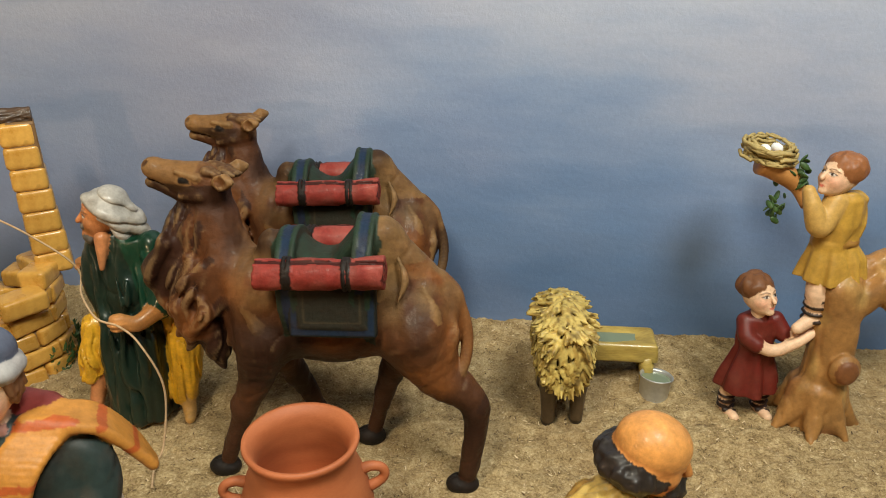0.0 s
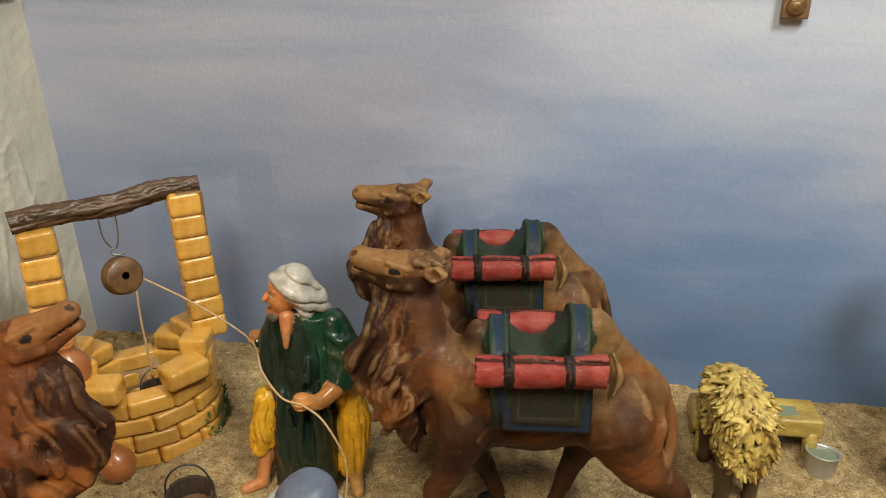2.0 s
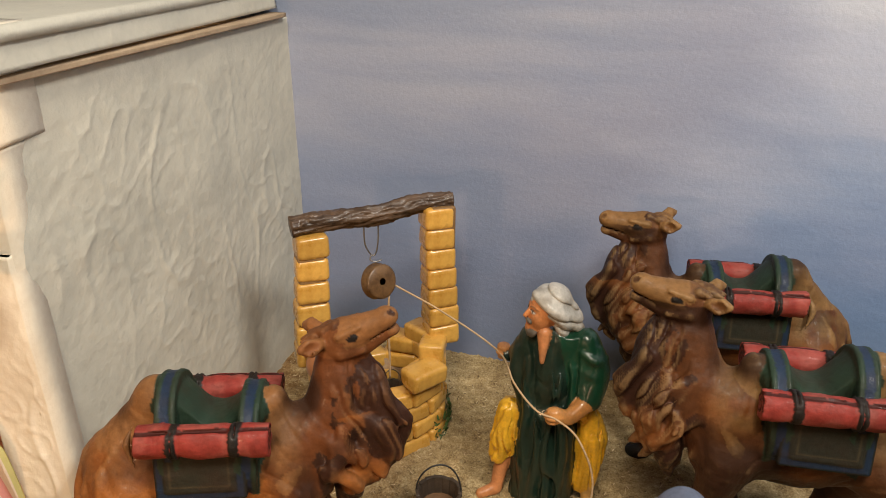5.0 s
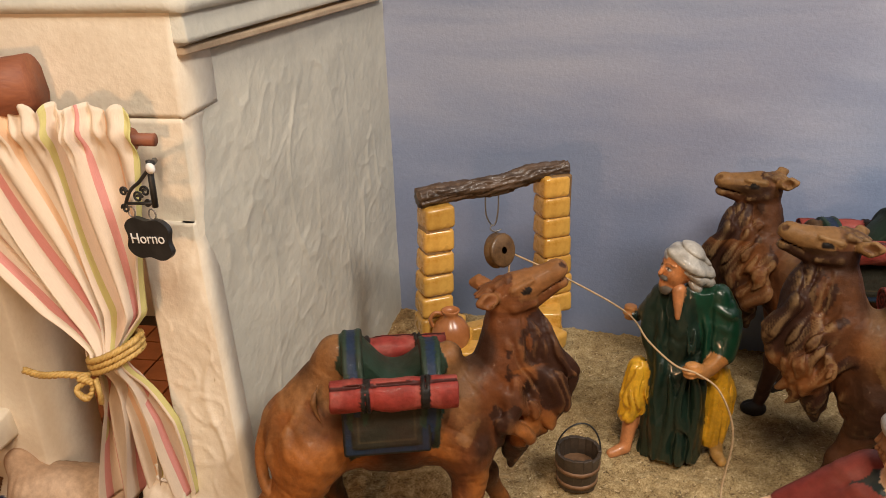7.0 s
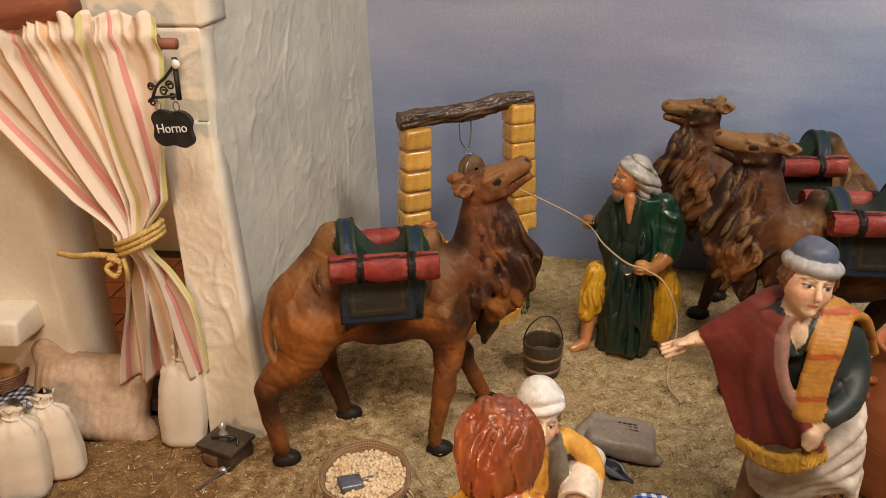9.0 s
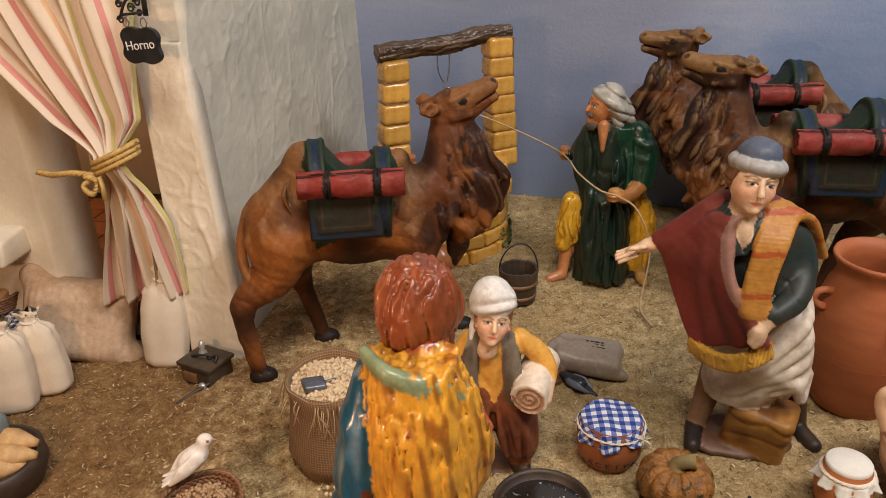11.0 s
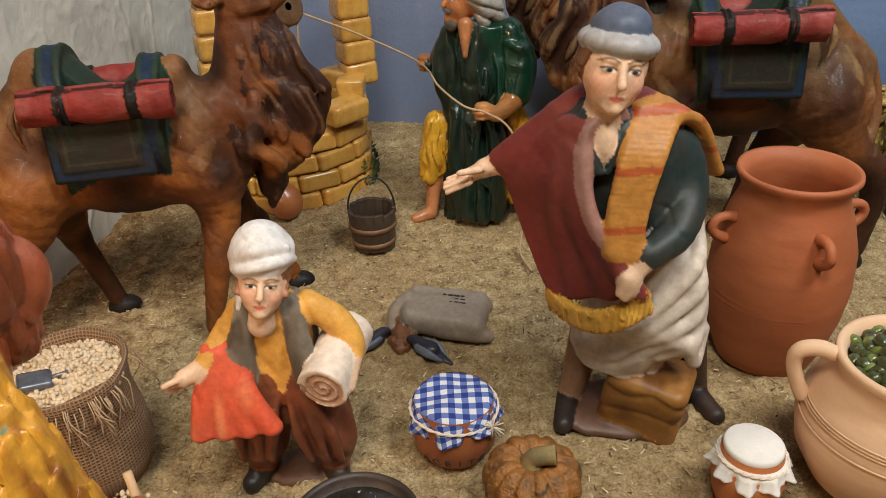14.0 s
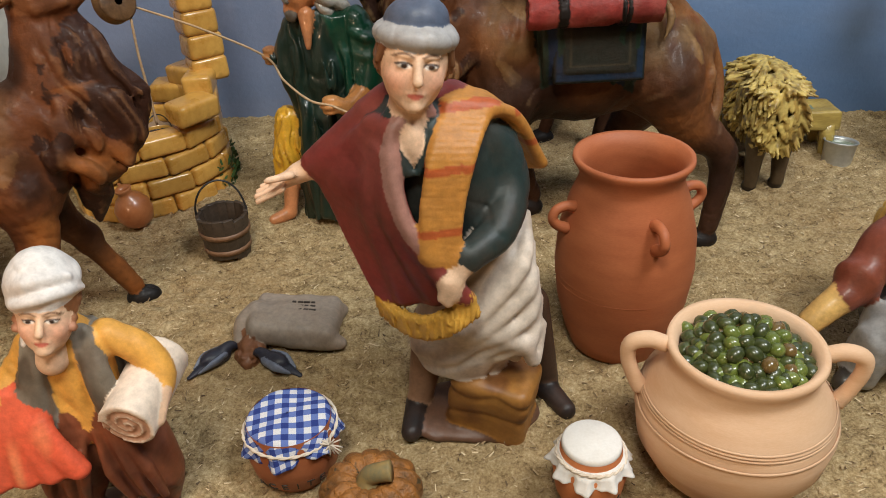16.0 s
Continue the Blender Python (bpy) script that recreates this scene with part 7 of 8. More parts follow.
def honey_jar():
    ob = thing("honey_jar", "small orange clay honey jar under a tied white cloth", "jar", pose(-0.151, 0.292, -0.001, 0, 0, 6))
    part("body", lathe([(0.0115, 0.0), (0.0145, 0.002), (0.0195, 0.016), (0.0215, 0.030), (0.0205, 0.038), (0.0180, 0.043), (0.0172, 0.048)], 48), plain("orange_clay", (0.50, 0.16, 0.05), (0.60, 0.225, 0.075), 0.6, 30, 400, 0.2, 0.0005), ob)
    cloth_cover(ob, 0.0178, 0.0450, WHITE_CLOTH, 0.0095, 8, "cloth", "ragged white cloth", 9, 1.16)
    lid = part("lid", lathe([(0.0155, 0.0440), (0.0168, 0.0455), (0.0170, 0.0500), (0.0156, 0.0515), (0.001, 0.0520)], 48, close=True), WHITE_CLOTH, ob, "cloth-wrapped flat lid")
    ring_cord(ob, 0.0196, 0.0425, 0.0012, LINEN)
    curved_letters("MIEL", 0.0108, INK, ob, 0.0214, 0.0215, 12, pose(0, 0, 0, 0, 0, -2), 22)


def pumpkin():
    ob = thing("pumpkin", "ribbed orange-brown pumpkin with a stub of grey-green stem", "pumpkin", pose(-0.278, 0.292, 0, 0, 0, 20))
    bm = bmesh.new()
    n, k = 132, 30
    rings = []
    for j in range(k + 1):
        t = math.pi * j / k
        ring = []
        for i in range(n):
            a = 2 * math.pi * i / n
            rib = abs(math.sin(6.5 * a + 0.25 * math.sin(2 * a))) ** 0.55
            r = 0.0305 * math.sin(t) ** 0.8 * (0.84 + 0.16 * rib)
            z = 0.0205 - 0.0205 * math.cos(t) * (0.94 + 0.06 * rib)
            dip = 0.010 * math.exp(-((r / 0.010) ** 2)) if t > math.pi / 2 else 0
            p = Vector((r * math.cos(a), r * math.sin(a), z - dip))
            ring.append(bm.verts.new(p + p.normalized() * 0.0009 * noise.noise(p * 160)))
        rings.append(ring)
    for lo, hi in zip(rings, rings[1:]):
        for i in range(n):
            q = (i + 1) % n
            bm.faces.new((lo[i], lo[q], hi[q], hi[i]))
    bmesh.ops.remove_doubles(bm, verts=bm.verts[:], dist=1e-5)
    part("flesh", bm, PUMPKIN, ob)
    part("stem", rod([(0, 0, 0.030), (0.001, -0.001, 0.038), (0.005, -0.005, 0.0425), (0.011, -0.008, 0.0440)], [0.0095, 0.0062, 0.0056, 0.0062], 10), plain("stem_skin", (0.12, 0.13, 0.08), (0.38, 0.24, 0.07), 0.7, 60, 300, 0.6, 0.001), ob, "cut grey-green stem")


def dish(name, place, profile, material, label, category, filling=None, segments=48):
    ob = thing(name, label, category, Matrix.Translation(place))
    part("body", lathe(profile, segments, 0.006), material, ob)
    if filling:
        part(*filling, ob)
    return ob


def market_things():
    wet = plain("dark_liquid", (0.01, 0.009, 0.008), (0.03, 0.025, 0.02), 0.16, 60, 500, 0.5, 0.0008, coat=0.5, speck=((0.45, 0.45, 0.46), 240, 0.66))
    dish("shallow_pan", (-0.383, 0.264, 0.0), [(0.030, 0), (0.035, 0.002), (0.0385, 0.010), (0.0395, 0.0145), (0.0380, 0.0155), (0.0360, 0.0125), (0.033, 0.005), (0.001, 0.004)], DARK_CLAY, "black clay pan holding a dark glittering liquid", "pan", ("liquid", lathe([(0.001, 0.0075), (0.0345, 0.0072)], 48), wet))
    dish("clay_bowl", (-0.404, 0.218, 0.0), [(0.012, 0), (0.018, 0.003), (0.0255, 0.014), (0.027, 0.022), (0.0255, 0.0235), (0.022, 0.014), (0.012, 0.006), (0.001, 0.005)], BROWN_CLAY, "empty brown clay bowl beside the black pan", "bowl")
    dish("clay_bowl", (-0.346, 0.222, 0.0), [(0.012, 0), (0.018, 0.003), (0.0265, 0.014), (0.0285, 0.022), (0.027, 0.0235), (0.023, 0.014), (0.012, 0.006), (0.001, 0.005)], BROWN_CLAY, "empty brown clay bowl beside the black pan", "bowl")
    dish("small_pot", (-0.104, 0.246, 0.0), [(0.010, 0), (0.0145, 0.003), (0.0185, 0.012), (0.0165, 0.020), (0.0150, 0.023), (0.0160, 0.0265), (0.0140, 0.027), (0.0120, 0.022), (0.013, 0.012), (0.001, 0.006)], plain("burnt_clay", (0.07, 0.04, 0.028), (0.16, 0.085, 0.055), 0.55, 60, 420, 0.5, 0.001), "small burnt-brown clay pot with open mouth", "pot")
    cup = thing("covered_cup", "clay cup under a white cloth with a wooden stick", "cup", Matrix.Translation((-0.485, 0.236, 0)))
    part("body", lathe([(0.012, 0), (0.015, 0.002), (0.0185, 0.02), (0.0190, 0.036), (0.0182, 0.040)], 40), TERRA, cup)
    cloth_cover(cup, 0.0190, 0.0425, WHITE_CLOTH, 0.014, 5, "cloth", "white cloth", 9, 1.08)
    part("stick", rod([(-0.001, -0.004, 0.040), (-0.009, 0.006, 0.078)], 0.0024, 12, 1), plain("pale_wood", (0.55, 0.34, 0.17), (0.66, 0.44, 0.25), 0.55, 60, 300, 0.2, 0.0004), cup, "round pale wooden stick")
    # seed sack, open and full, with a scoop and a spill of seeds
    sack = thing("seed_sack", "open burlap sack full of pale seeds, edge frayed", "sack", pose(-0.563, 0.318, 0, 0, 0, 15))
    bm = lathe([(0.026, 0), (0.036, 0.003), (0.0415, 0.020), (0.040, 0.045), (0.0375, 0.066), (0.0385, 0.080), (0.0400, 0.0865), (0.0375, 0.0885), (0.0350, 0.083), (0.033, 0.072)], 60, 0.02)
    for v in bm.verts:
        v.co.x *= 0.95
        v.co += Vector((0.0012 * noise.noise(v.co * 60), 0.0012 * noise.noise(v.co * 60 + Vector((4, 0, 0))), 0.0030 * noise.noise(Vector((v.co.x * 40, v.co.y * 40, 0))) if v.co.z > 0.07 else 0))
    part("bag", bm, BURLAP, sack)
    bm = bmesh.new()
    rnd = random.Random(6)
    for i in range(46):
        a = rnd.uniform(-1.9, -0.5) if i < 30 else rnd.uniform(0, 6.28)
        p = Vector((0.0385 * math.cos(a), 0.0395 * math.sin(a), 0.085 - rnd.uniform(0, 0.006)))
        out = Vector((math.cos(a), math.sin(a), 0))
        tube(bm, spline([p, p + out * 0.004 - Vector((0, 0, 0.006)), p + out * rnd.uniform(0.002, 0.006) + Vector((rnd.uniform(-0.008, 0.008), 0, -rnd.uniform(0.012, 0.030)))], 3), 0.00045, 4)
    part("frayed_edge", bm, ROPE, sack, "frayed threads")["kind"] = "stuff"
    heap = part("seed_bed", lathe([(0.001, 0.086), (0.018, 0.0845), (0.034, 0.080)], 32), SEEDS, sack)
    sd = bmesh.new()
    bmesh.ops.create_icosphere(sd, subdivisions=1, radius=1)
    sme = bpy.data.meshes.new("seed")
    sd.to_mesh(sme), sd.free()

    def scatter(name, n, place, size, material, parent, label=""):
        """Many small grains, joined."""
        base = np.array([v.co[:] for v in sme.vertices])
        tris = np.array([p.vertices[:] for p in sme.polygons])
        vs, fs = [], []
        for i in range(n):
            q, s = place(i), size * rnd.uniform(0.75, 1.2)
            e = np.array(Euler([rnd.uniform(0, 6) for _ in range(3)]).to_matrix())
            vs.append((base * np.array((1.15, 0.95, 0.8)) * s) @ e.T + np.array(q))
            fs.append(tris + 12 * i)
        me = bpy.data.meshes.new(name)
        me.from_pydata(np.concatenate(vs).tolist(), [], np.concatenate(fs).tolist())
        ob = part(name, me, material, parent, label)
        return ob

    def heap_at(i):
        a, r = rnd.uniform(0, 6.283), 0.0355 * math.sqrt(rnd.random())
        return (r * math.cos(a), r * math.sin(a), 0.0865 - 5.5 * r * r + rnd.uniform(-0.001, 0.0015))

    scatter("seed_heap", 520, heap_at, 0.0020, SEEDS, sack, "pale round seeds")["kind"] = "stuff"
    scoop = thing("scoop", "small grey metal scoop lying on the seeds", "scoop", pose(-0.572, 0.303, 0.0865, 12, 8, 30))
    part("bowl", block((0.019, 0.013, 0.005), 0.42, 3, 0.05), plain("grey_metal", (0.09, 0.10, 0.12), (0.20, 0.21, 0.24), 0.35, 60, 300, 0.2, 0.0005, metal=0.5), scoop)
    part("handle", rod([(0.008, 0, 0.003), (0.018, 0.001, 0.004)], 0.0014, 8, 1), WIRE, scoop)
    spill = scatter("spilled_seeds", 170, lambda i: (rnd.gauss(-0.535, 0.011), rnd.gauss(0.272, 0.009), 0.003 + 0.013 * math.exp(-(i / 60.0)) * rnd.random() + 0.004 * rnd.random()), 0.0021, SEEDS, None)
    tagged(spill, "pale seeds spilled in a small heap on the sand", "seeds", kind="stuff")
    # wicker basket of grain with a dove on the rim
    bk = thing("grain_basket", "dark wicker basket filled with brown grain", "basket", Matrix.Translation((-0.640, 0.214, 0)))
    for j in range(11):
        z, r = 0.003 + 0.0039 * j, 0.0235 + 0.0065 * math.sin(min(1.0, j / 9) * 1.5)
        bm = bmesh.new()
        for s in range(2):
            tube(bm, [Vector(((r + 0.0011 * math.sin(9 * a * 2 + 3.14 * s + j * 1.57)) * math.cos(a), (r + 0.0011 * math.sin(9 * a * 2 + 3.14 * s + j * 1.57)) * math.sin(a), z + 0.0012 * math.cos(9 * a * 2 + 3.14 * s) + 0.0012 * math.sin(3 * a + j))) for a in np.linspace(0, 2 * math.pi, 73)], 0.0016, 6, False)
        part("weave", bm, WICKER, bk)
    part("bottom", lathe([(0.001, 0.003), (0.023, 0.003)], 24), WICKER, bk)
    part("grain_bed", lathe([(0.001, 0.039), (0.016, 0.037), (0.028, 0.032)], 28), BURLAP, bk)

    def grain_at(i):
        a, r = rnd.uniform(0, 6.283), 0.027 * math.sqrt(rnd.random())
        return (r * math.cos(a), r * math.sin(a), 0.0395 - 9 * r * r + rnd.uniform(-0.0005, 0.001))

    scatter("grain", 330, grain_at, 0.0018, plain("brown_grain", (0.24, 0.13, 0.06), (0.48, 0.32, 0.18), 0.5, 80, 300, 0.2, 0.0004), bk, "brown grain")["kind"] = "stuff"
    cl = Clay((-0.035, -0.02, -0.014), (0.03, 0.02, 0.036), 0.0009)
    w = (0.78, 0.74, 0.70)
    cl.ell((0.0, 0, 0.008), (0.0135, 0.0078, 0.0090), w, (0, -38, 0), k=0.003)
    cl.cap((0.006, 0, 0.014), (0.0105, 0, 0.0225), 0.0060, 0.0048, w, k=0.004)
    cl.ell((0.0115, 0, 0.0245), (0.0058, 0.0048, 0.0048), w, k=0.002)
    cl.cap((0.016, 0, 0.0240), (0.0200, 0, 0.0225), 0.0014, 0.0006, (0.55, 0.35, 0.22), k=0.001)
    for s in (1, -1):
        cl.limb([(0.004, 0.0062 * s, 0.012), (-0.007, 0.0085 * s, 0.004), (-0.018, 0.0075 * s, -0.006)], [0.0058, 0.0055, 0.0020], w, k=0.001, flat=((0, 1, 0), 0.45))
        cl.ell((0.0140, 0.0044 * s, 0.0255), 0.0009, (0.35, 0.05, 0.03), k=0.0003)
    for i in range(4):
        cl.cap((-0.008, 0.0016 * (i - 1.5), 0.0), (-0.024, 0.0040 * (i - 1.5), -0.009 + 0.001 * abs(i - 1.5)), 0.0026, 0.0016, w, k=0.0008, flat=((0, 0.2, 1), 0.6))
    figure("dove_figurine", [cl], MATTE, pose(-0.652, 0.235, 0.054, 0, 0, 22), "white painted dove perched on the basket rim", "dove figurine")
    # spilled bag with printed marks, coffee, two dark birds pecking
    cl = Clay((-0.055, -0.045, -0.004), (0.055, 0.045, 0.04), 0.0014)
    grey = (0.27, 0.22, 0.175)
    cl.box((0.004, 0.004, 0.014), (0.039, 0.027, 0.0105), grey, (0, 3, -8), 0.0085, 0.004, disp=lambda x, y, z: 0.0022 * waves(x * 45, y * 45, z * 45) + 0.0008 * waves(x * 120, y * 120, z * 120))
    for q in ((0.042, -0.020), (0.042, 0.026), (-0.030, 0.028)):
        cl.ell((q[0], q[1], 0.006), (0.007, 0.006, 0.005), grey, k=0.008)
    cl.limb([(-0.030, 0.010, 0.018), (-0.040, 0.002, 0.014), (-0.044, -0.010, 0.008)], [0.011, 0.010, 0.006], grey, k=0.003)
    cl.ell((-0.034, -0.022, 0.003), (0.013, 0.015, 0.010), (0.17, 0.07, 0.03), k=0.002, disp=lambda x, y, z: 0.0022 * waves(x * 300, y * 300, z * 300))
    cl.cap((-0.036, 0.0, 0.012), (-0.034, -0.016, 0.006), 0.008, 0.010, (0.17, 0.07, 0.03), k=0.002, disp=lambda x, y, z: 0.0022 * waves(x * 300, y * 300, z * 300))
    figure("spilled_bag", [cl], MATTE, pose(-0.341, 0.474, 0) @ Matrix.Diagonal((0.88, 0.95, 1.05, 1)), "grey cloth bag lying open, brown grain spilling from its mouth", "bag")
    marks = thing("printed_marks", "dark printed bars on the grey bag", "print", pose(-0.331, 0.480, 0.0262, 2, 3, -8))
    for r in range(3):
        for i in range(4):
            b = part("mark", block((0.0030 + 0.001 * ((i * 7 + r) % 3), 0.0016, 0.0010), 0.1), INK, marks, smooth=False)
            b.location = (-0.0075 + 0.005 * i + 0.0006 * r, 0.005 - 0.0046 * r, -0.0006)

    def crow(m):
        cl = Clay((-0.04, -0.016, -0.004), (0.03, 0.016, 0.026), 0.0010)
        k1, k2 = (0.028, 0.030, 0.045), (0.16, 0.18, 0.24)
        cl.ell((0, 0, 0.0105), (0.0170, 0.0095, 0.0090), k1, (0, 10, 0), k=0.003)
        cl.cap((-0.010, 0, 0.009), (-0.032, 0, 0.004), 0.0065, 0.0026, k1, k=0.003, flat=((0, 0, 1), 0.6))
        cl.limb([(0.010, 0, 0.014), (0.018, 0, 0.015), (0.024, 0, 0.011)], [0.0062, 0.0052, 0.0036], k1, k=0.003)
        for s in (1, -1):
            cl.limb([(0.006, 0.0075 * s, 0.013), (-0.008, 0.0090 * s, 0.012), (-0.022, 0.0050 * s, 0.007)], [0.0040, 0.0048, 0.0020], k2, k=0.001, flat=((0, 1, 0.3), 0.5))
        figure("bird_figurine", [cl], GLOSS, m, "dark glossy pigeon pecking at spilled grain on sand", "bird figurine", None, "pecking birds")

    crow(pose(-0.396, 0.448, 0, 0, 0, 42) @ Matrix.Scale(0.74, 4))
    crow(pose(-0.351, 0.437, 0.001, 0, 0, 146) @ Matrix.Scale(0.74, 4))
    # black cat with fish on a paper
    tray = part("fish_paper", block((0.040, 0.032, 0.002), 0.1, 1, 0.02), plain("grey_board", (0.20, 0.16, 0.12), (0.34, 0.28, 0.22), 0.8, 50, 300, 0.3, 0.0006))
    tray.matrix_world = pose(-0.242, 0.252, 0.001, 0, 0, -12)
    tagged(tray, "small grey board under the silver fish", "board")
    bm = rod([(-0.008, 0, 0), (-0.003, 0, 0.0008), (0.004, 0, 0.0006), (0.009, 0, 0)], [0.0005, 0.0022, 0.0018, 0.0003], 7, 2)
    for v in bm.verts:
        if v.co.x > 0.0075:
            v.co.y *= 4
    fme = bpy.data.meshes.new("fish")
    bm.to_mesh(fme), bm.free()
    for i in range(22):
        f = part("fish", fme, SILVER)
        f.matrix_world = pose(-0.242 + rnd.uniform(-0.014, 0.012), 0.253 + rnd.uniform(-0.011, 0.011), 0.005 + 0.0003 * i, rnd.uniform(-30, 30), rnd.uniform(-12, 12), rnd.choice((0, 180)) + rnd.uniform(20, 110))
        tagged(f, "tiny silver fish heaped on the grey board", "fish", "fish on the board")
    cl = Clay((-0.03, -0.025, -0.003), (0.045, 0.025, 0.05), 0.0010)
    k = (0.010, 0.009, 0.009)
    fz = lambda x, y, z: 0.0011 * waves(x * 330, y * 330, z * 330)
    cl.ell((0.018, 0.002, 0.012), (0.022, 0.015, 0.0135), k, k=0.004, disp=fz)
    cl.ell((-0.004, -0.002, 0.012), (0.012, 0.012, 0.012), k, k=0.004, disp=fz)
    cl.ell((-0.008, -0.006, 0.0235), (0.0112, 0.0098, 0.0096), k, k=0.002, disp=fz)
    for s in (1, -1):
        cl.cap((-0.008 + 0.0068 * s, -0.005, 0.030), (-0.008 + 0.0090 * s, -0.004, 0.0375), 0.0046, 0.0012, k, k=0.001, flat=((0, 1, 0), 0.6))
        cl.cap((-0.008 + 0.0070 * s, -0.0085, 0.0310), (-0.008 + 0.0086 * s, -0.0070, 0.0352), 0.0022, 0.0008, (0.70, 0.11, 0.12), k=0.0004)
        cl.ell((-0.008 + 0.0044 * s, -0.0146, 0.0250), (0.0024, 0.0014, 0.0020), (0.65, 0.42, 0.05), k=0.0003)
        cl.ell((-0.008 + 0.0044 * s, -0.0158, 0.0250), (0.0007, 0.0008, 0.0016), k, k=0.0002)
        cl.cap((-0.008 + 0.005 * s, -0.006, 0.008), (-0.008 + 0.006 * s, -0.016, 0.003), 0.0045, 0.0035, k, k=0.002)
    cl.ell((-0.008, -0.0155, 0.0205), (0.0015, 0.0012, 0.0012), (0.72, 0.18, 0.16), k=0.0003)
    cl.limb([(0.036, 0.004, 0.006), (0.034, -0.012, 0.004), (0.018, -0.016, 0.004)], [0.0045, 0.0042, 0.003], k, k=0.002, disp=fz)
    figure("cat_figurine", [cl], GLOSS, pose(-0.213, 0.262, 0, 0, 0, -8), "small black cat with yellow eyes lying beside the fish", "cat figurine")


# ---- before the bakery ----
def linen_sack(m, w, d, h, material, label, tie=True, seed=0):
    ob = thing("flour_sack", label, "sack", m)
    bm = bmesh.new()
    n, rows = 40, 22
    rings = []
    for j in range(rows + 1):
        t = j / rows
        f = float(np.interp(t, (0, 0.05, 0.3, 0.6, 0.8, 0.88, 0.93, 1.0), (0.72, 0.98, 1.06, 1.0, 0.80, 0.30, 0.34, 0.52)))
        ring = []
        for i in range(n):
            a = 2 * math.pi * i / n
            ca, sa = math.cos(a), math.sin(a)
            k = 1 / (abs(ca) ** 3 + abs(sa) ** 3) ** (1 / 3)
            wr = 1 + (0.10 if t > 0.75 else 0.015) * math.sin(9 * a + seed) + 0.035 * noise.noise(Vector((ca * 1.5, sa * 1.5, t * 4 + seed)))
            ring.append(bm.verts.new((w / 2 * f * ca * k * wr, d / 2 * f * sa * k * wr, h * t + (0.003 * math.sin(5 * a) if j == rows else 0))))
        rings.append(ring)
    for lo, hi in zip(rings, rings[1:]):
        for i in range(n):
            q = (i + 1) % n
            bm.faces.new((lo[i], lo[q], hi[q], hi[i]))
    bm.faces.new(rings[0][::-1]), bm.faces.new(rings[-1])
    part("bag", bm, material, ob)
    if tie:
        c = ring_cord(ob, max(w, d) / 2 * 0.33, h * 0.885, 0.0016, WHITE_CLOTH, "tie")
    return ob


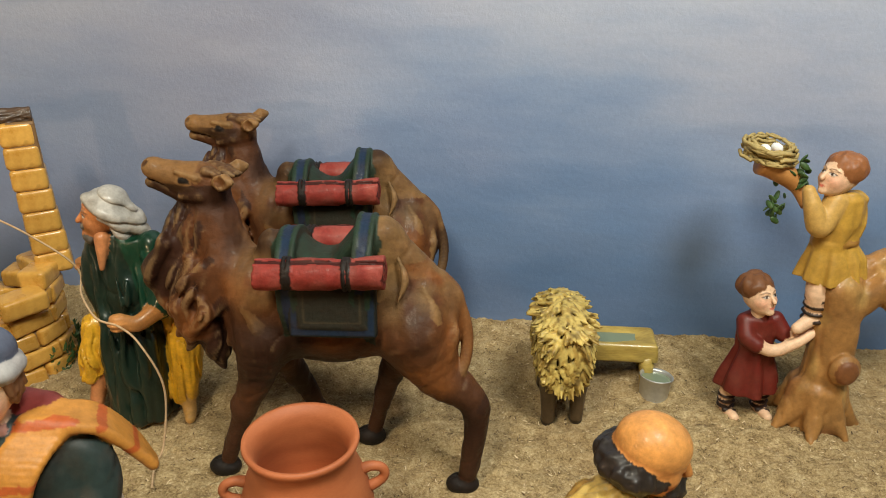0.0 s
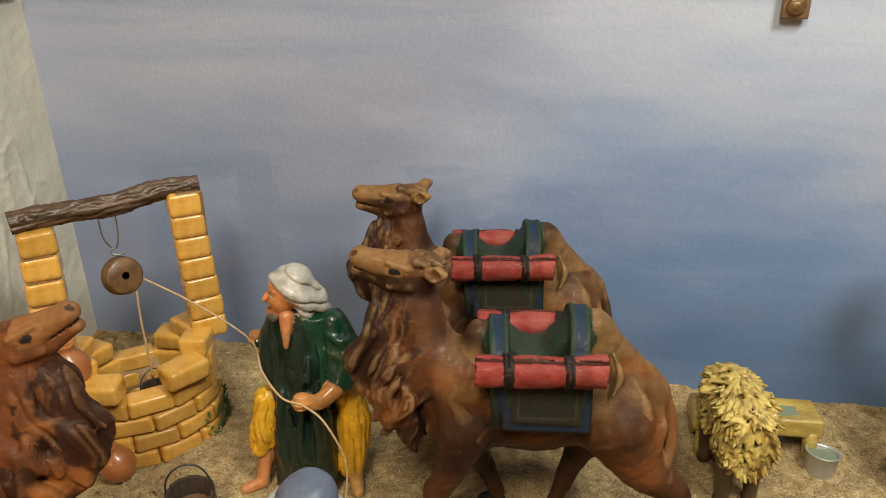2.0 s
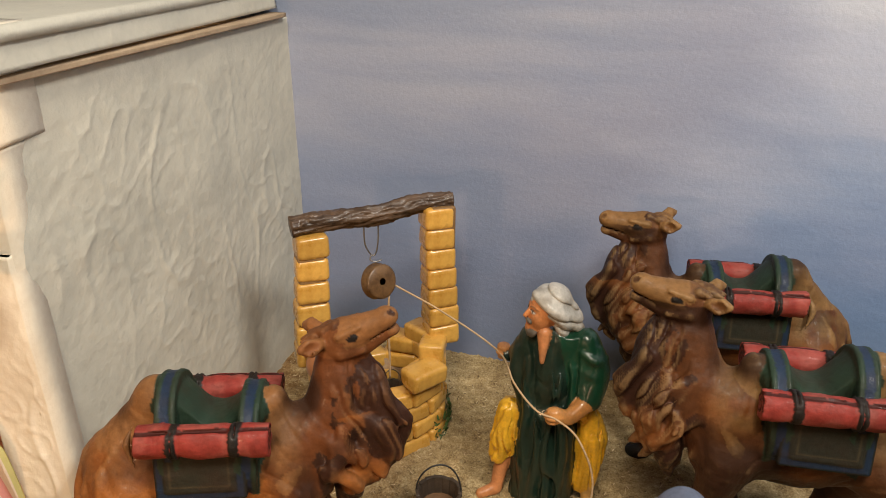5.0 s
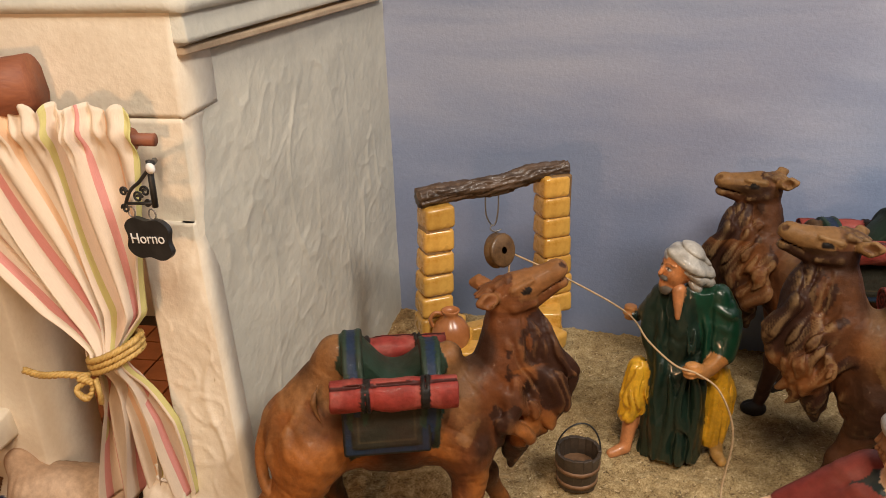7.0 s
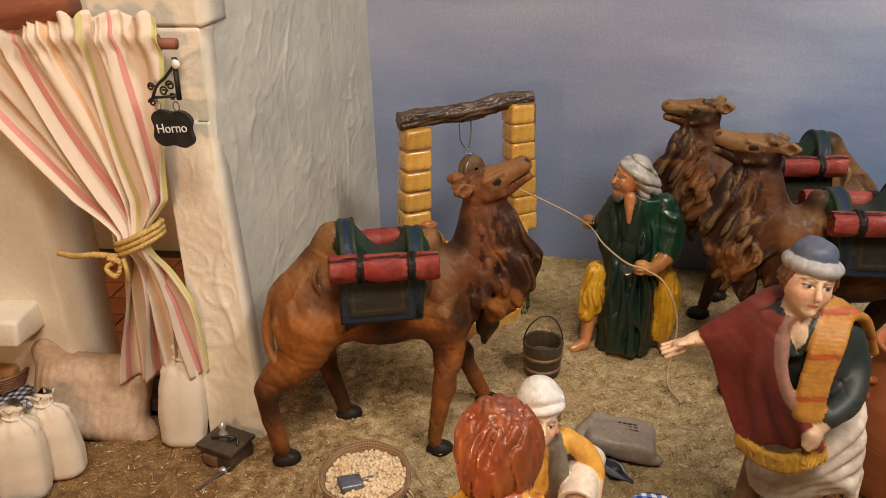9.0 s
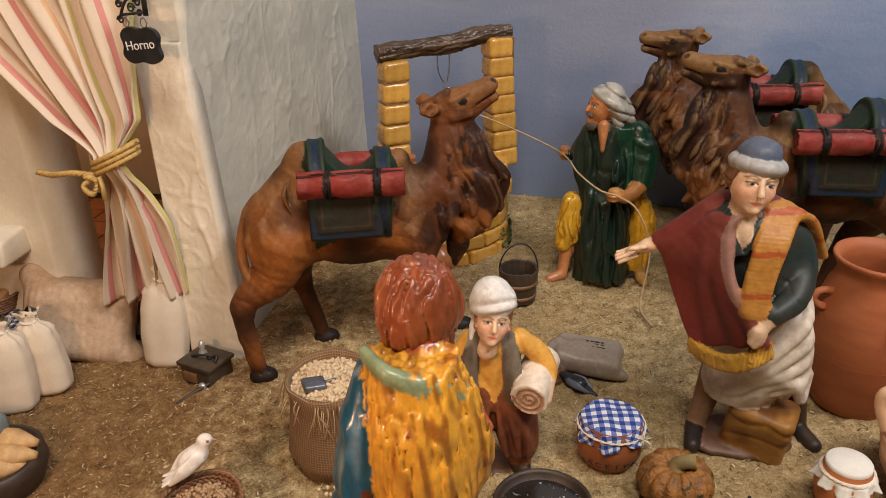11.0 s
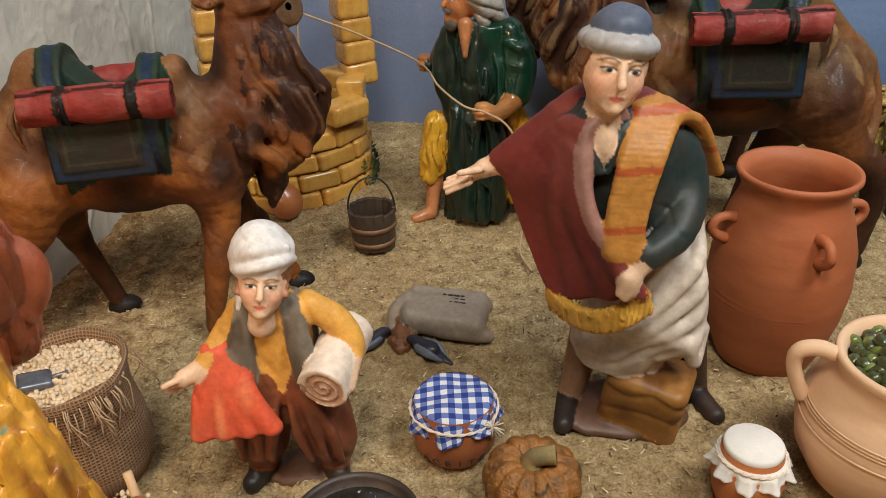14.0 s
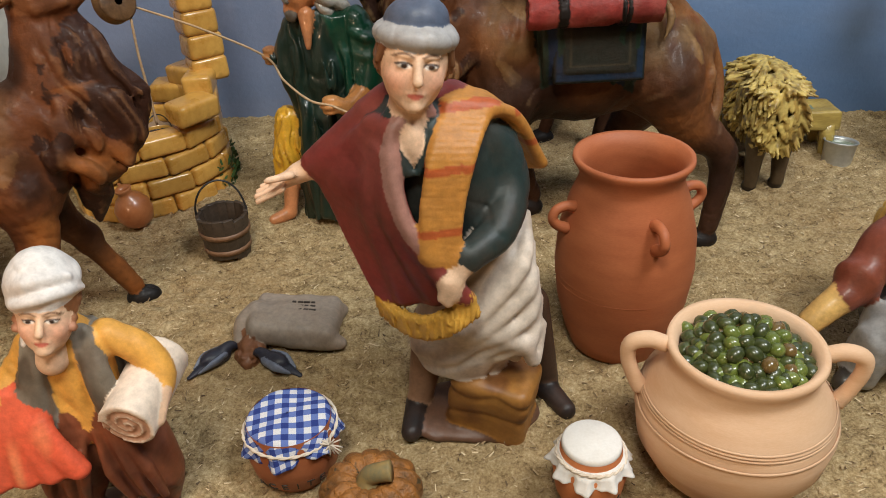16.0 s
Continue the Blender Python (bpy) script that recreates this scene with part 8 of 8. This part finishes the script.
def bakery_things():
    stained = plain("stained_linen", (0.50, 0.36, 0.25), (0.66, 0.54, 0.42), 0.9, 26, 700, 0.5, 0.0006, speck=((0.20, 0.10, 0.05), 55, 0.68))
    linen_sack(pose(-0.791, 0.462, -0.010, -7, 4, 8), 0.046, 0.030, 0.112, LINEN, "tall cream linen sack tied at the neck by the post", seed=1)
    linen_sack(pose(-0.912, 0.372, -0.010, -4, 3, 20), 0.048, 0.036, 0.098, LINEN, "cream linen sack tied at the neck on the sand", seed=2)
    linen_sack(pose(-0.892, 0.404, -0.010, -4, -4, 10), 0.046, 0.032, 0.092, LINEN, "cream linen sack tied at the neck on the sand", seed=4)
    cl = Clay((-0.075, -0.05, -0.02), (0.075, 0.05, 0.105), 0.0017)
    cream = (0.56, 0.42, 0.30)
    rip = lambda x, y, z: 0.0020 * waves(x * 30, y * 30, z * 30) + 0.0007 * np.sin(x * 900) * 0.5
    cl.box((0, 0, 0.036), (0.052, 0.024, 0.042), cream, (0, 0, 0), 0.022, 0.004, disp=rip)
    cl.ell((-0.046, 0, 0.078), (0.013, 0.010, 0.012), cream, k=0.012)
    cl.ell((0.034, 0, 0.084), (0.009, 0.008, 0.012), cream, k=0.008)
    cl.ell((0.052, -0.004, 0.004), (0.012, 0.012, 0.012), cream, k=0.012)

    def stains(v, c):
        x, y, z = v.T
        c = tint(c, np.clip(waves(x * 70, y * 70, z * 70) * 3 - 1.7, 0, 0.9), (0.20, 0.10, 0.05))
        return tint(c, np.clip(waves(x * 18, y * 18, z * 18) * 1.5, 0, 0.5), (0.40, 0.24, 0.14))

    figure("slumped_sack", [cl], plain_paint, pose(-0.900, 0.470, -0.010, -16, 10, 12) @ Matrix.Scale(1.12, 4), "large stained linen sack slumped against the bakery wall", "sack", stains)
    # small dark mill with a tool and a stick
    mill = thing("hand_mill", "small dark wooden mill box with drawer and metal crank", "mill", pose(-0.734, 0.438, -0.008, 0, 0, -20))
    part("box", block((0.040, 0.034, 0.020), 0.08, 2, 0.01), DARK_WOOD, mill)
    part("top", block((0.045, 0.039, 0.004), 0.2, 2, 0.01), DARK_WOOD, mill).location = (0, 0, 0.0205)
    part("drawer", block((0.018, 0.004, 0.011), 0.15), OLD_WOOD, mill, "small drawer front").location = (-0.006, -0.0175, 0.004)
    part("knob", lathe([(0.001, 0), (0.0042, 0.0015), (0.0045, 0.004), (0.002, 0.007)], 16, close=True), TIN, mill, "grey metal knob").matrix_local = pose(0.013, -0.019, 0.006, 90, 0, 0)
    part("crank", rod([(-0.014, -0.004, 0.0255), (0.0, 0.0, 0.028), (0.012, 0.006, 0.0255)], 0.0016, 8), IRON, mill)
    part("hopper", lathe([(0.0055, 0.0245), (0.0042, 0.030), (0.0022, 0.033), (0.0040, 0.038), (0.0012, 0.043)], 12, 0.08, close=True), TIN, mill, "grey metal figure on top").location = (-0.004, 0.002, 0)
    part("crank", rod([(0.006, -0.002, 0.0255), (0.014, 0.002, 0.030), (0.018, -0.004, 0.0255)], 0.0013, 8), IRON, mill)
    tagged(part("stick", rod([(-0.722, 0.420, -0.001), (-0.734, 0.402, -0.002), (-0.746, 0.385, -0.004)], [0.0022, 0.0020, 0.0012], 8), DARK_WOOD), "thin dark stick lying on the sand by the mill", "stick")
    # bread basket on a dark checked cloth
    cloth = part("checked_cloth", grid_sheet(24, 24, lambda u, v, s: Vector((-1.03 + 0.10 * u, 0.452 + 0.075 * v, 0.012 + 0.022 * min(1, (1 - u) * 4) - 0.0012 * s + 0.002 * math.sin(u * 9 + v * 7))), 1, lambda a, b: (0.10 * a, 0.08 * b)), DARK_GINGHAM)
    tagged(cloth, "dark blue checked cloth under the bread basket", "cloth")
    bb = thing("bread_basket", "brown wicker basket holding round loaves", "basket", Matrix.Translation((-1.000, 0.488, 0.036)))
    for j in range(6):
        r = 0.024 + 0.0016 * j
        bm = bmesh.new()
        for s in range(2):
            tube(bm, [Vector(((r + 0.0010 * math.sin(18 * a + 3.14 * s + j * 1.57)) * math.cos(a), (r + 0.0010 * math.sin(18 * a + 3.14 * s + j * 1.57)) * math.sin(a), 0.003 + 0.0036 * j)) for a in np.linspace(0, 2 * math.pi, 55)], 0.0016, 6, False)
        part("weave", bm, WICKER, bb)
    for x, y in ((-0.006, 0.004), (0.010, -0.006), (0.0, -0.014)):
        loaf = part("loaf", block((0.024, 0.015, 0.012), 0.42, 4, 0.06, 3), plain("bread_crust", (0.32, 0.15, 0.05), (0.52, 0.29, 0.11), 0.7, 60, 300, 0.4, 0.0008), bb, "golden loaf")
        loaf.location = (x, y, 0.014)
    # dark basket of loaves and a fish in front
    dark = thing("dark_basket", "dark round basket heaped with golden loaves and blue-grey fruit", "basket", Matrix.Translation((-0.862, 0.268, -0.012)))
    part("body", lathe([(0.030, -0.01), (0.040, 0.0), (0.047, 0.018), (0.046, 0.032), (0.042, 0.033), (0.036, 0.024), (0.001, 0.022)], 40, 0.02), DARK_CLAY, dark)
    crust = plain("pale_crust", (0.36, 0.20, 0.075), (0.60, 0.40, 0.19), 0.6, 70, 300, 0.5, 0.001)
    for i, (x, y, z, a) in enumerate(((0.016, -0.004, 0.034, 15), (0.012, 0.010, 0.040, 5), (0.010, -0.016, 0.028, 25), (-0.012, 0.004, 0.040, -10), (-0.016, -0.016, 0.032, 20))):
        lf = part("loaf", rod([(-0.032, 0, 0), (-0.012, 0, 0.003), (0.012, 0, 0.003), (0.032, 0, 0)], [0.003, 0.0105, 0.0105, 0.003], 14), crust, dark, "golden loaf")
        lf.matrix_local = pose(x, y, z, 0, 0, a)
    fr = part("fruit", block((0.050, 0.036, 0.022), 0.47, 3, 0.03, 4), plain("blue_grey_skin", (0.12, 0.15, 0.16), (0.22, 0.26, 0.26), 0.45, 30, 300, 0.2, 0.0005), dark, "blue-grey smooth fruit")
    fr.location = (-0.008, 0.006, 0.044)
    for i in range(5):
        leaf = part("husk", block((0.016, 0.030, 0.010), 0.45, i, 0.08, 3), plain("pale_husk", (0.42, 0.34, 0.16), (0.60, 0.52, 0.30), 0.7, 60, 300, 0.4, 0.001), dark, "pale husk")
        leaf.matrix_local = pose(0.004 - 0.014 * (i % 3), -0.048 - 0.008 * (i // 3), 0.006 + 0.003 * i, 20, 10 * i - 20, 30 * i)


# ---- beside the tree ----
def wood_figure():
    """The forked trunk, the climbing boy, the girl and the nest."""
    tr = Clay((-0.06, -0.06, -0.006), (0.135, 0.06, 0.215), 0.0019)
    br = (0.36, 0.18, 0.055)
    rk = lambda x, y, z: 0.0024 * waves(x * 60, y * 60, z * 30) + strands(x, y, z, 0.0012, 0.8)
    tr.limb([(0.0, 0, 0.0), (0.004, 0, 0.05), (0.006, 0, 0.095), (0.002, 0, 0.150)], [0.027, 0.0215, 0.0205, 0.021], br, k=0.006, disp=rk)
    for a in (200, 250, 300, 350, 60, 130):
        q = (math.cos(radians(a)), math.sin(radians(a)))
        tr.limb([(0.016 * q[0], 0.016 * q[1], 0.040), (0.030 * q[0], 0.028 * q[1], 0.014), (0.045 * q[0], 0.042 * q[1], -0.002)], [0.013, 0.0095, 0.004], br, k=0.006, disp=rk)
    tr.limb([(0.006, 0, 0.125), (0.024, -0.004, 0.142), (0.040, -0.006, 0.158)], [0.017, 0.014, 0.0125], br, k=0.006, disp=rk)
    tr.cap((0.038, -0.008, 0.152), (0.046, -0.016, 0.140), 0.010, 0.0085, br, k=0.003, disp=rk)
    tr.limb([(0.004, 0.006, 0.150), (0.040, 0.010, 0.172), (0.078, 0.010, 0.186), (0.120, 0.012, 0.200)], [0.016, 0.013, 0.012, 0.010], br, k=0.006, disp=rk)
    tr.ell((0.010, -0.024, 0.075), (0.015, 0.007, 0.017), br, k=0.004)
    tr.ell((0.010, -0.030, 0.075), (0.0105, 0.005, 0.0125), (0.22, 0.085, 0.03), k=0.002)
    tr.limb([(0.002, 0.002, 0.155), (-0.018, 0.008, 0.20), (-0.030, 0.008, 0.235)], [0.012, 0.009, 0.008], br, k=0.006, disp=rk)

    def mottled(v, c):
        x, y, z = v.T
        c = tint(c, np.clip(waves(x * 45, y * 45, z * 30) * 1.5 - 0.1, 0, 0.7), (0.22, 0.085, 0.030))
        return tint(c, np.clip(waves(x * 60 + 9, y * 60, z * 40) * 1.5 - 0.3, 0, 0.8), (0.52, 0.33, 0.11))

    base = (0.375, 0.668, 0)
    figure("model_tree", [tr], GLOSS, Matrix.Translation(base), "ochre painted forked tree trunk with a sawn knot", "tree", mottled)
    yellow, dress = (0.46, 0.27, 0.045), (0.12, 0.014, 0.010)
    fo = lambda x, y, z: fold(x, y, z, (1, 0.5, 0.1), (-0.1, 0, 1), 0.0017)
    cl = Clay((-0.075, -0.05, 0.100), (0.055, 0.05, 0.262), 0.0014)
    cl.robe([(0.158, 0.000, 0.0, 0.033, 0.027), (0.180, 0.000, 0.0, 0.028, 0.023), (0.196, -0.004, 0.0, 0.020, 0.017)], yellow, 9, 0.0022, 0, 0, 0.003, fo)
    cl.robe([(0.194, -0.004, 0, 0.020, 0.017), (0.215, -0.002, 0, 0.024, 0.018), (0.238, 0.0, 0, 0.020, 0.015), (0.246, 0.0, 0, 0.011, 0.010)], yellow, 6, 0.0008, 0, 0, 0.004, fo)
    cl.limb([(-0.014, -0.006, 0.236), (-0.028, -0.014, 0.215), (-0.036, -0.012, 0.232), (-0.040, -0.006, 0.246)], [0.0105, 0.0105, 0.0085, 0.006], (0.52, 0.32, 0.09), k=0.003)
    cl.limb([(-0.012, -0.004, 0.164), (-0.016, -0.012, 0.145), (-0.014, -0.010, 0.124)], [0.0125, 0.0105, 0.0080], SKIN, k=0.003)
    cl.cap((-0.014, -0.012, 0.120), (-0.032, -0.020, 0.112), 0.0070, 0.0056, SKIN, k=0.003)
    for i in range(4):
        cl.ell((-0.0145, -0.0105, 0.118 + 0.0075 * i), (0.0115, 0.0115, 0.0115), (0.02, 0.015, 0.012), k=0.0004, slab=(2, 0, 0.0013))
    cl.limb([(0.010, -0.002, 0.164), (0.016, 0.004, 0.148)], [0.012, 0.009], SKIN, k=0.003)
    cl.ell((-0.003, 0, 0.1965), (0.0205, 0.0175, 0.006), (0.30, 0.15, 0.03), k=0.001)
    s = 0.0188
    hd, at = head_of((-0.014, -0.002, 0.258), s, -72, 16, 0, cell=0.0010, room=1.6)
    hr = lambda x, y, z: 0.0018 * waves(x * 200, y * 200, z * 120)
    hd.ell(at(0, -0.26, 0.50), (0.94 * s, 0.95 * s, 0.80 * s), (0.26, 0.10, 0.035), k=0.001, disp=hr)
    hd.cap(at(0, -0.2, -0.6), at(0, -0.2, -1.2), 0.38 * s, 0.4 * s, SKIN, k=0.002)
    figure("climbing_boy_figurine", [cl, hd], RESIN, Matrix.Translation((0.372, 0.680, 0)), "painted resin boy in a yellow tunic climbing the tree", "figurine", lambda v, c: face_paint(v, c, at, s))
    cl = Clay((-0.045, -0.045, -0.006), (0.07, 0.045, 0.125), 0.0013)
    for x in (-0.018, 0.016):
        cl.limb([(x * 0.8, 0.002, 0.045), (x, 0.003, 0.025), (x, 0.003, 0.008)], [0.0085, 0.0075, 0.0055], SKIN, k=0.003)
        cl.cap((x, 0.002, 0.005), (x + 0.004, -0.015, 0.004), 0.0058, 0.0050, SKIN, k=0.002)
        for i in range(3):
            cl.ell((x, 0.002, 0.009 + 0.0062 * i), (0.009, 0.009, 0.009), (0.03, 0.016, 0.012), k=0.0004, slab=(2, 0, 0.0011))
        cl.cap((x - 0.004, -0.006, 0.007), (x + 0.006, -0.009, 0.008), 0.0022, 0.0022, (0.03, 0.016, 0.012), k=0.0006)
    cl.robe([(0.034, 0, 0, 0.031, 0.026), (0.055, 0, 0, 0.026, 0.021), (0.080, 0, 0, 0.0175, 0.0145), (0.100, 0, 0, 0.0195, 0.0150), (0.114, 0, 0, 0.017, 0.013), (0.120, 0, 0, 0.009, 0.009)], dress, 7, 0.0022, 0, 0, 0.003, lambda x, y, z: fold(x, y, z, (1, 0.5, 0), (0, 0, 1), 0.0013))
    cl.limb([(0.015, -0.002, 0.112), (0.022, -0.010, 0.100)], [0.0085, 0.0082], dress, k=0.003)
    cl.limb([(-0.014, -0.002, 0.110), (-0.014, -0.012, 0.098), (-0.006, -0.018, 0.092)], [0.0085, 0.0085, 0.0078], dress, k=0.003)
    cl.limb([(-0.006, -0.018, 0.092), (0.010, -0.022, 0.088), (0.030, -0.022, 0.097), (0.044, -0.018, 0.104)], [0.0066, 0.0062, 0.0055, 0.0048], SKIN, k=0.002)
    cl.limb([(0.022, -0.010, 0.099), (0.034, -0.014, 0.102), (0.050, -0.014, 0.107)], [0.0064, 0.0056, 0.0045], SKIN, k=0.002)
    cl.ell((0.048, -0.016, 0.106), (0.0085, 0.0065, 0.0040), SKIN, k=0.002)
    s = 0.0185
    hd2, at2 = head_of((-0.004, -0.001, 0.137), s, 26, 16, 0, cell=0.0010, room=1.6)
    hd2.ell(at2(0, -0.26, 0.50), (0.94 * s, 0.95 * s, 0.80 * s), (0.15, 0.060, 0.022), k=0.001, disp=hr)
    hd2.cap(at2(0, -0.1, -0.6), at2(0, -0.2, -1.3), 0.36 * s, 0.38 * s, SKIN, k=0.002)
    figure("girl_figurine", [cl, hd2], RESIN, pose(0.313, 0.684, -0.002), "painted resin girl in a dark red dress, arms raised", "figurine", lambda v, c: face_paint(v, c, at2, s))
    nest = thing("bird_nest", "straw nest with two white eggs on a branch stub", "nest", pose(0.308, 0.715, 0.270, 8, 6, 0))
    straw = plain("straw", (0.26, 0.19, 0.06), (0.50, 0.38, 0.15), 0.7, 120, 500, 0.6, 0.001)
    rnd = random.Random(21)
    bm = bmesh.new()
    for i in range(70):
        a0, r, z = rnd.uniform(0, 6.28), rnd.uniform(0.0175, 0.0265), rnd.uniform(-0.004, 0.009)
        arc = rnd.uniform(0.5, 1.4)
        tube(bm, [Vector(((r + rnd.uniform(-0.0015, 0.0015)) * math.cos(a0 + arc * t), (r + rnd.uniform(-0.0015, 0.0015)) * math.sin(a0 + arc * t), z + rnd.uniform(-0.001, 0.002))) for t in np.linspace(0, 1, 6)], rnd.uniform(0.0012, 0.0022), 5)
    part("straw_ring", bm, straw, nest)
    part("cup", lathe([(0.001, -0.008), (0.015, -0.007), (0.024, 0.0), (0.021, 0.002), (0.012, -0.003), (0.001, -0.004)], 28), straw, nest)
    for x, y, r in ((-0.006, -0.003, 10), (0.007, 0.003, 35)):
        egg = part("egg", lathe([(0.0005, -0.0055), (0.0035, -0.0045), (0.0048, -0.001), (0.0042, 0.003), (0.002, 0.0055), (0.0005, 0.006)], 20, close=True), CHALK, nest, "white egg")
        egg.matrix_local = pose(x, y, 0.004, 90, 0, r)
    stub = thing("branch_stub", "orange sawn branch end with a leafy green twig", "branch", Matrix.Translation((0.318, 0.706, 0.252)))
    part("wood", rod([(-0.020, 0, 0.012), (-0.004, 0, 0.005), (0.018, 0.0, -0.012), (0.028, -0.006, -0.030)], [0.0125, 0.0120, 0.008, 0.006], 14), plain("orange_wood", (0.42, 0.17, 0.045), (0.58, 0.29, 0.09), 0.5, 60, 300, 0.4, 0.001), stub)
    lf = bmesh.new()
    bmesh.ops.create_uvsphere(lf, u_segments=8, v_segments=5, radius=1)
    for v in lf.verts:
        v.co = Vector((v.co.x * 0.0030, v.co.y * 0.0012, v.co.z * 0.0055))
    lme = bpy.data.meshes.new("leaf")
    lf.to_mesh(lme), lf.free()
    for i in range(34):
        low = i < 20
        c = Vector((0.001, -0.002, -0.030)) if low else Vector((0.018, -0.004, 0.002))
        leaf = part("leaf", lme, GREEN_LEAF, stub)
        leaf.matrix_local = pose(c.x + rnd.gauss(0, 0.004), c.y + rnd.gauss(0, 0.004), c.z + rnd.gauss(0, 0.008), rnd.uniform(-60, 60), rnd.uniform(-60, 60), rnd.uniform(0, 360))


def sheep_corner():
    cl = Clay((-0.075, -0.045, -0.006), (0.075, 0.045, 0.135), 0.0016)
    leg = (0.085, 0.055, 0.028)
    cl.ell((0, 0, 0.084), (0.050, 0.026, 0.037), (0.26, 0.165, 0.042), k=0.006, disp=lambda x, y, z: 0.002 * waves(x * 160, y * 160, z * 160))
    for x, y in ((-0.034, 0.014), (-0.030, -0.015), (0.032, 0.014), (0.028, -0.014)):
        cl.limb([(x, y, 0.070), (x + 0.002, y, 0.035), (x, y, 0.010)], [0.013, 0.0085, 0.0065], leg, k=0.004)
        cl.ell((x + 0.003, y, 0.005), (0.0085, 0.0070, 0.0065), (0.03, 0.022, 0.015), k=0.002)
    cl.cap((0.050, 0, 0.092), (0.066, 0, 0.066), 0.014, 0.009, leg, k=0.005)
    rnd = random.Random(30)
    for i in range(950):
        a, h = rnd.uniform(0, 2 * math.pi), rnd.uniform(-0.55, 1.0)
        f = math.sqrt(max(0.0, 1 - h * h)) if h > 0 else 1.0
        x = rnd.uniform(-0.052, 0.056)
        taper = math.sqrt(max(0.05, 1 - (x / 0.066) ** 2))
        y, z = 0.026 * math.sin(a) * taper, 0.086 + 0.038 * math.cos(a) * taper
        if z < 0.055:
            continue
        drop = 0.006 + 0.006 * rnd.random()
        out = Vector((0, math.sin(a), math.cos(a)))
        p = Vector((x, y, z))
        q = p + out * 0.003 + Vector((rnd.uniform(-0.005, 0.005), 0.003 * math.sin(a), -drop if z < 0.105 else -drop * 0.4)) + Vector((-0.006 if x < 0 else 0.004, 0.010 * math.sin(a) if z > 0.105 else 0, 0))
        cl.cap(p, q, 0.0027, 0.0012, (0.62, 0.46, 0.13) if rnd.random() < 0.7 else (0.44, 0.29, 0.07), k=0.0006)

    for i in range(150):
        a, r = rnd.uniform(0, 2 * math.pi), math.sqrt(rnd.random())
        p = Vector((-0.054 + 0.010 * r * r, 0.022 * r * math.cos(a), 0.084 + 0.031 * r * math.sin(a)))
        cl.cap(p, p + Vector((-0.004, rnd.uniform(-0.003, 0.003), -0.006 - 0.005 * rnd.random())), 0.0028, 0.0012, (0.62, 0.46, 0.13) if rnd.random() < 0.7 else (0.44, 0.29, 0.07), k=0.0006)

    def brush(v, c):
        x, y, z = v.T
        return tint(c, (c[:, 0] > 0.3) * np.clip(waves(x * 220, y * 220, z * 220) * 1.4 - 0.1, 0, 0.8), (0.12, 0.075, 0.02))

    figure("sheep_figurine", [cl], GLOSS, pose(0.122, 0.692, 0, 0, 0, 88), "yellow-fleeced resin sheep standing beside the water trough", "sheep figurine", brush)
    tr = thing("water_trough", "ochre log trough of clear water on stub legs", "trough", pose(0.168, 0.752, 0, 0, 0, -6))
    ochre = plain("ochre_log", (0.26, 0.17, 0.035), (0.55, 0.40, 0.10), 0.4, 60, 300, 0.7, 0.0015, stretch=(0.4, 1.5, 1.5), coat=0.2)
    bm = block((0.135, 0.044, 0.022), 0.22, 7, 0.03, 3)
    bmesh.ops.subdivide_edges(bm, edges=bm.edges[:], cuts=2, use_grid_fill=True)
    for v in bm.verts:
        if v.co.z > 0.016 and abs(v.co.x) < 0.058 and abs(v.co.y) < 0.015:
            v.co.z -= 0.012
        v.co.z += 0.0016 * noise.noise(v.co * 70)
    body = part("log", bm, ochre, tr)
    body.location = (0, 0, 0.030)
    for x in (-0.055, 0.055):
        for y in (-0.014, 0.014):
            part("leg", rod([(x, y, 0.036), (x * 1.04, y * 1.2, -0.004)], [0.0085, 0.0070], 10, 3), ochre, tr)
    m, nt, bs = graph("still_water")
    bs.inputs["Base Color"].default_value = (0.20, 0.24, 0.16, 1)
    bs.inputs["Roughness"].default_value = 0.12
    bump_of(nt, bs, noise_of(nt, coords(nt), 90, 3), 0.2, 0.001)
    w = part("water", grid_sheet(8, 4, lambda u, v, s: Vector((-0.052 + 0.104 * u, -0.0125 + 0.025 * v, 0.0475)), 0), m, tr, "still greenish water")
    tin = thing("tin_cup", "dented grey tin cup filled with clear water", "cup", pose(0.226, 0.710, -0.004, -6, 5, 0))
    part("body", lathe([(0.0145, 0), (0.0150, 0.002), (0.0165, 0.026), (0.0180, 0.0275), (0.0172, 0.0285), (0.0155, 0.026), (0.014, 0.01)], 36, 0.01), TIN, tin)
    part("water", lathe([(0.001, 0.0245), (0.0152, 0.0242)], 32), m, tin, "clear water")


plain_paint = painted("coarse_linen_paint", 0.8, wash=(0.30, 0.18, 0.10), amount=0.25, bump=0.5)
tall_jar()
olive_pot()
oil_jar()
honey_jar()
pumpkin()
market_things()
bakery_things()
wood_figure()
sheep_corner()
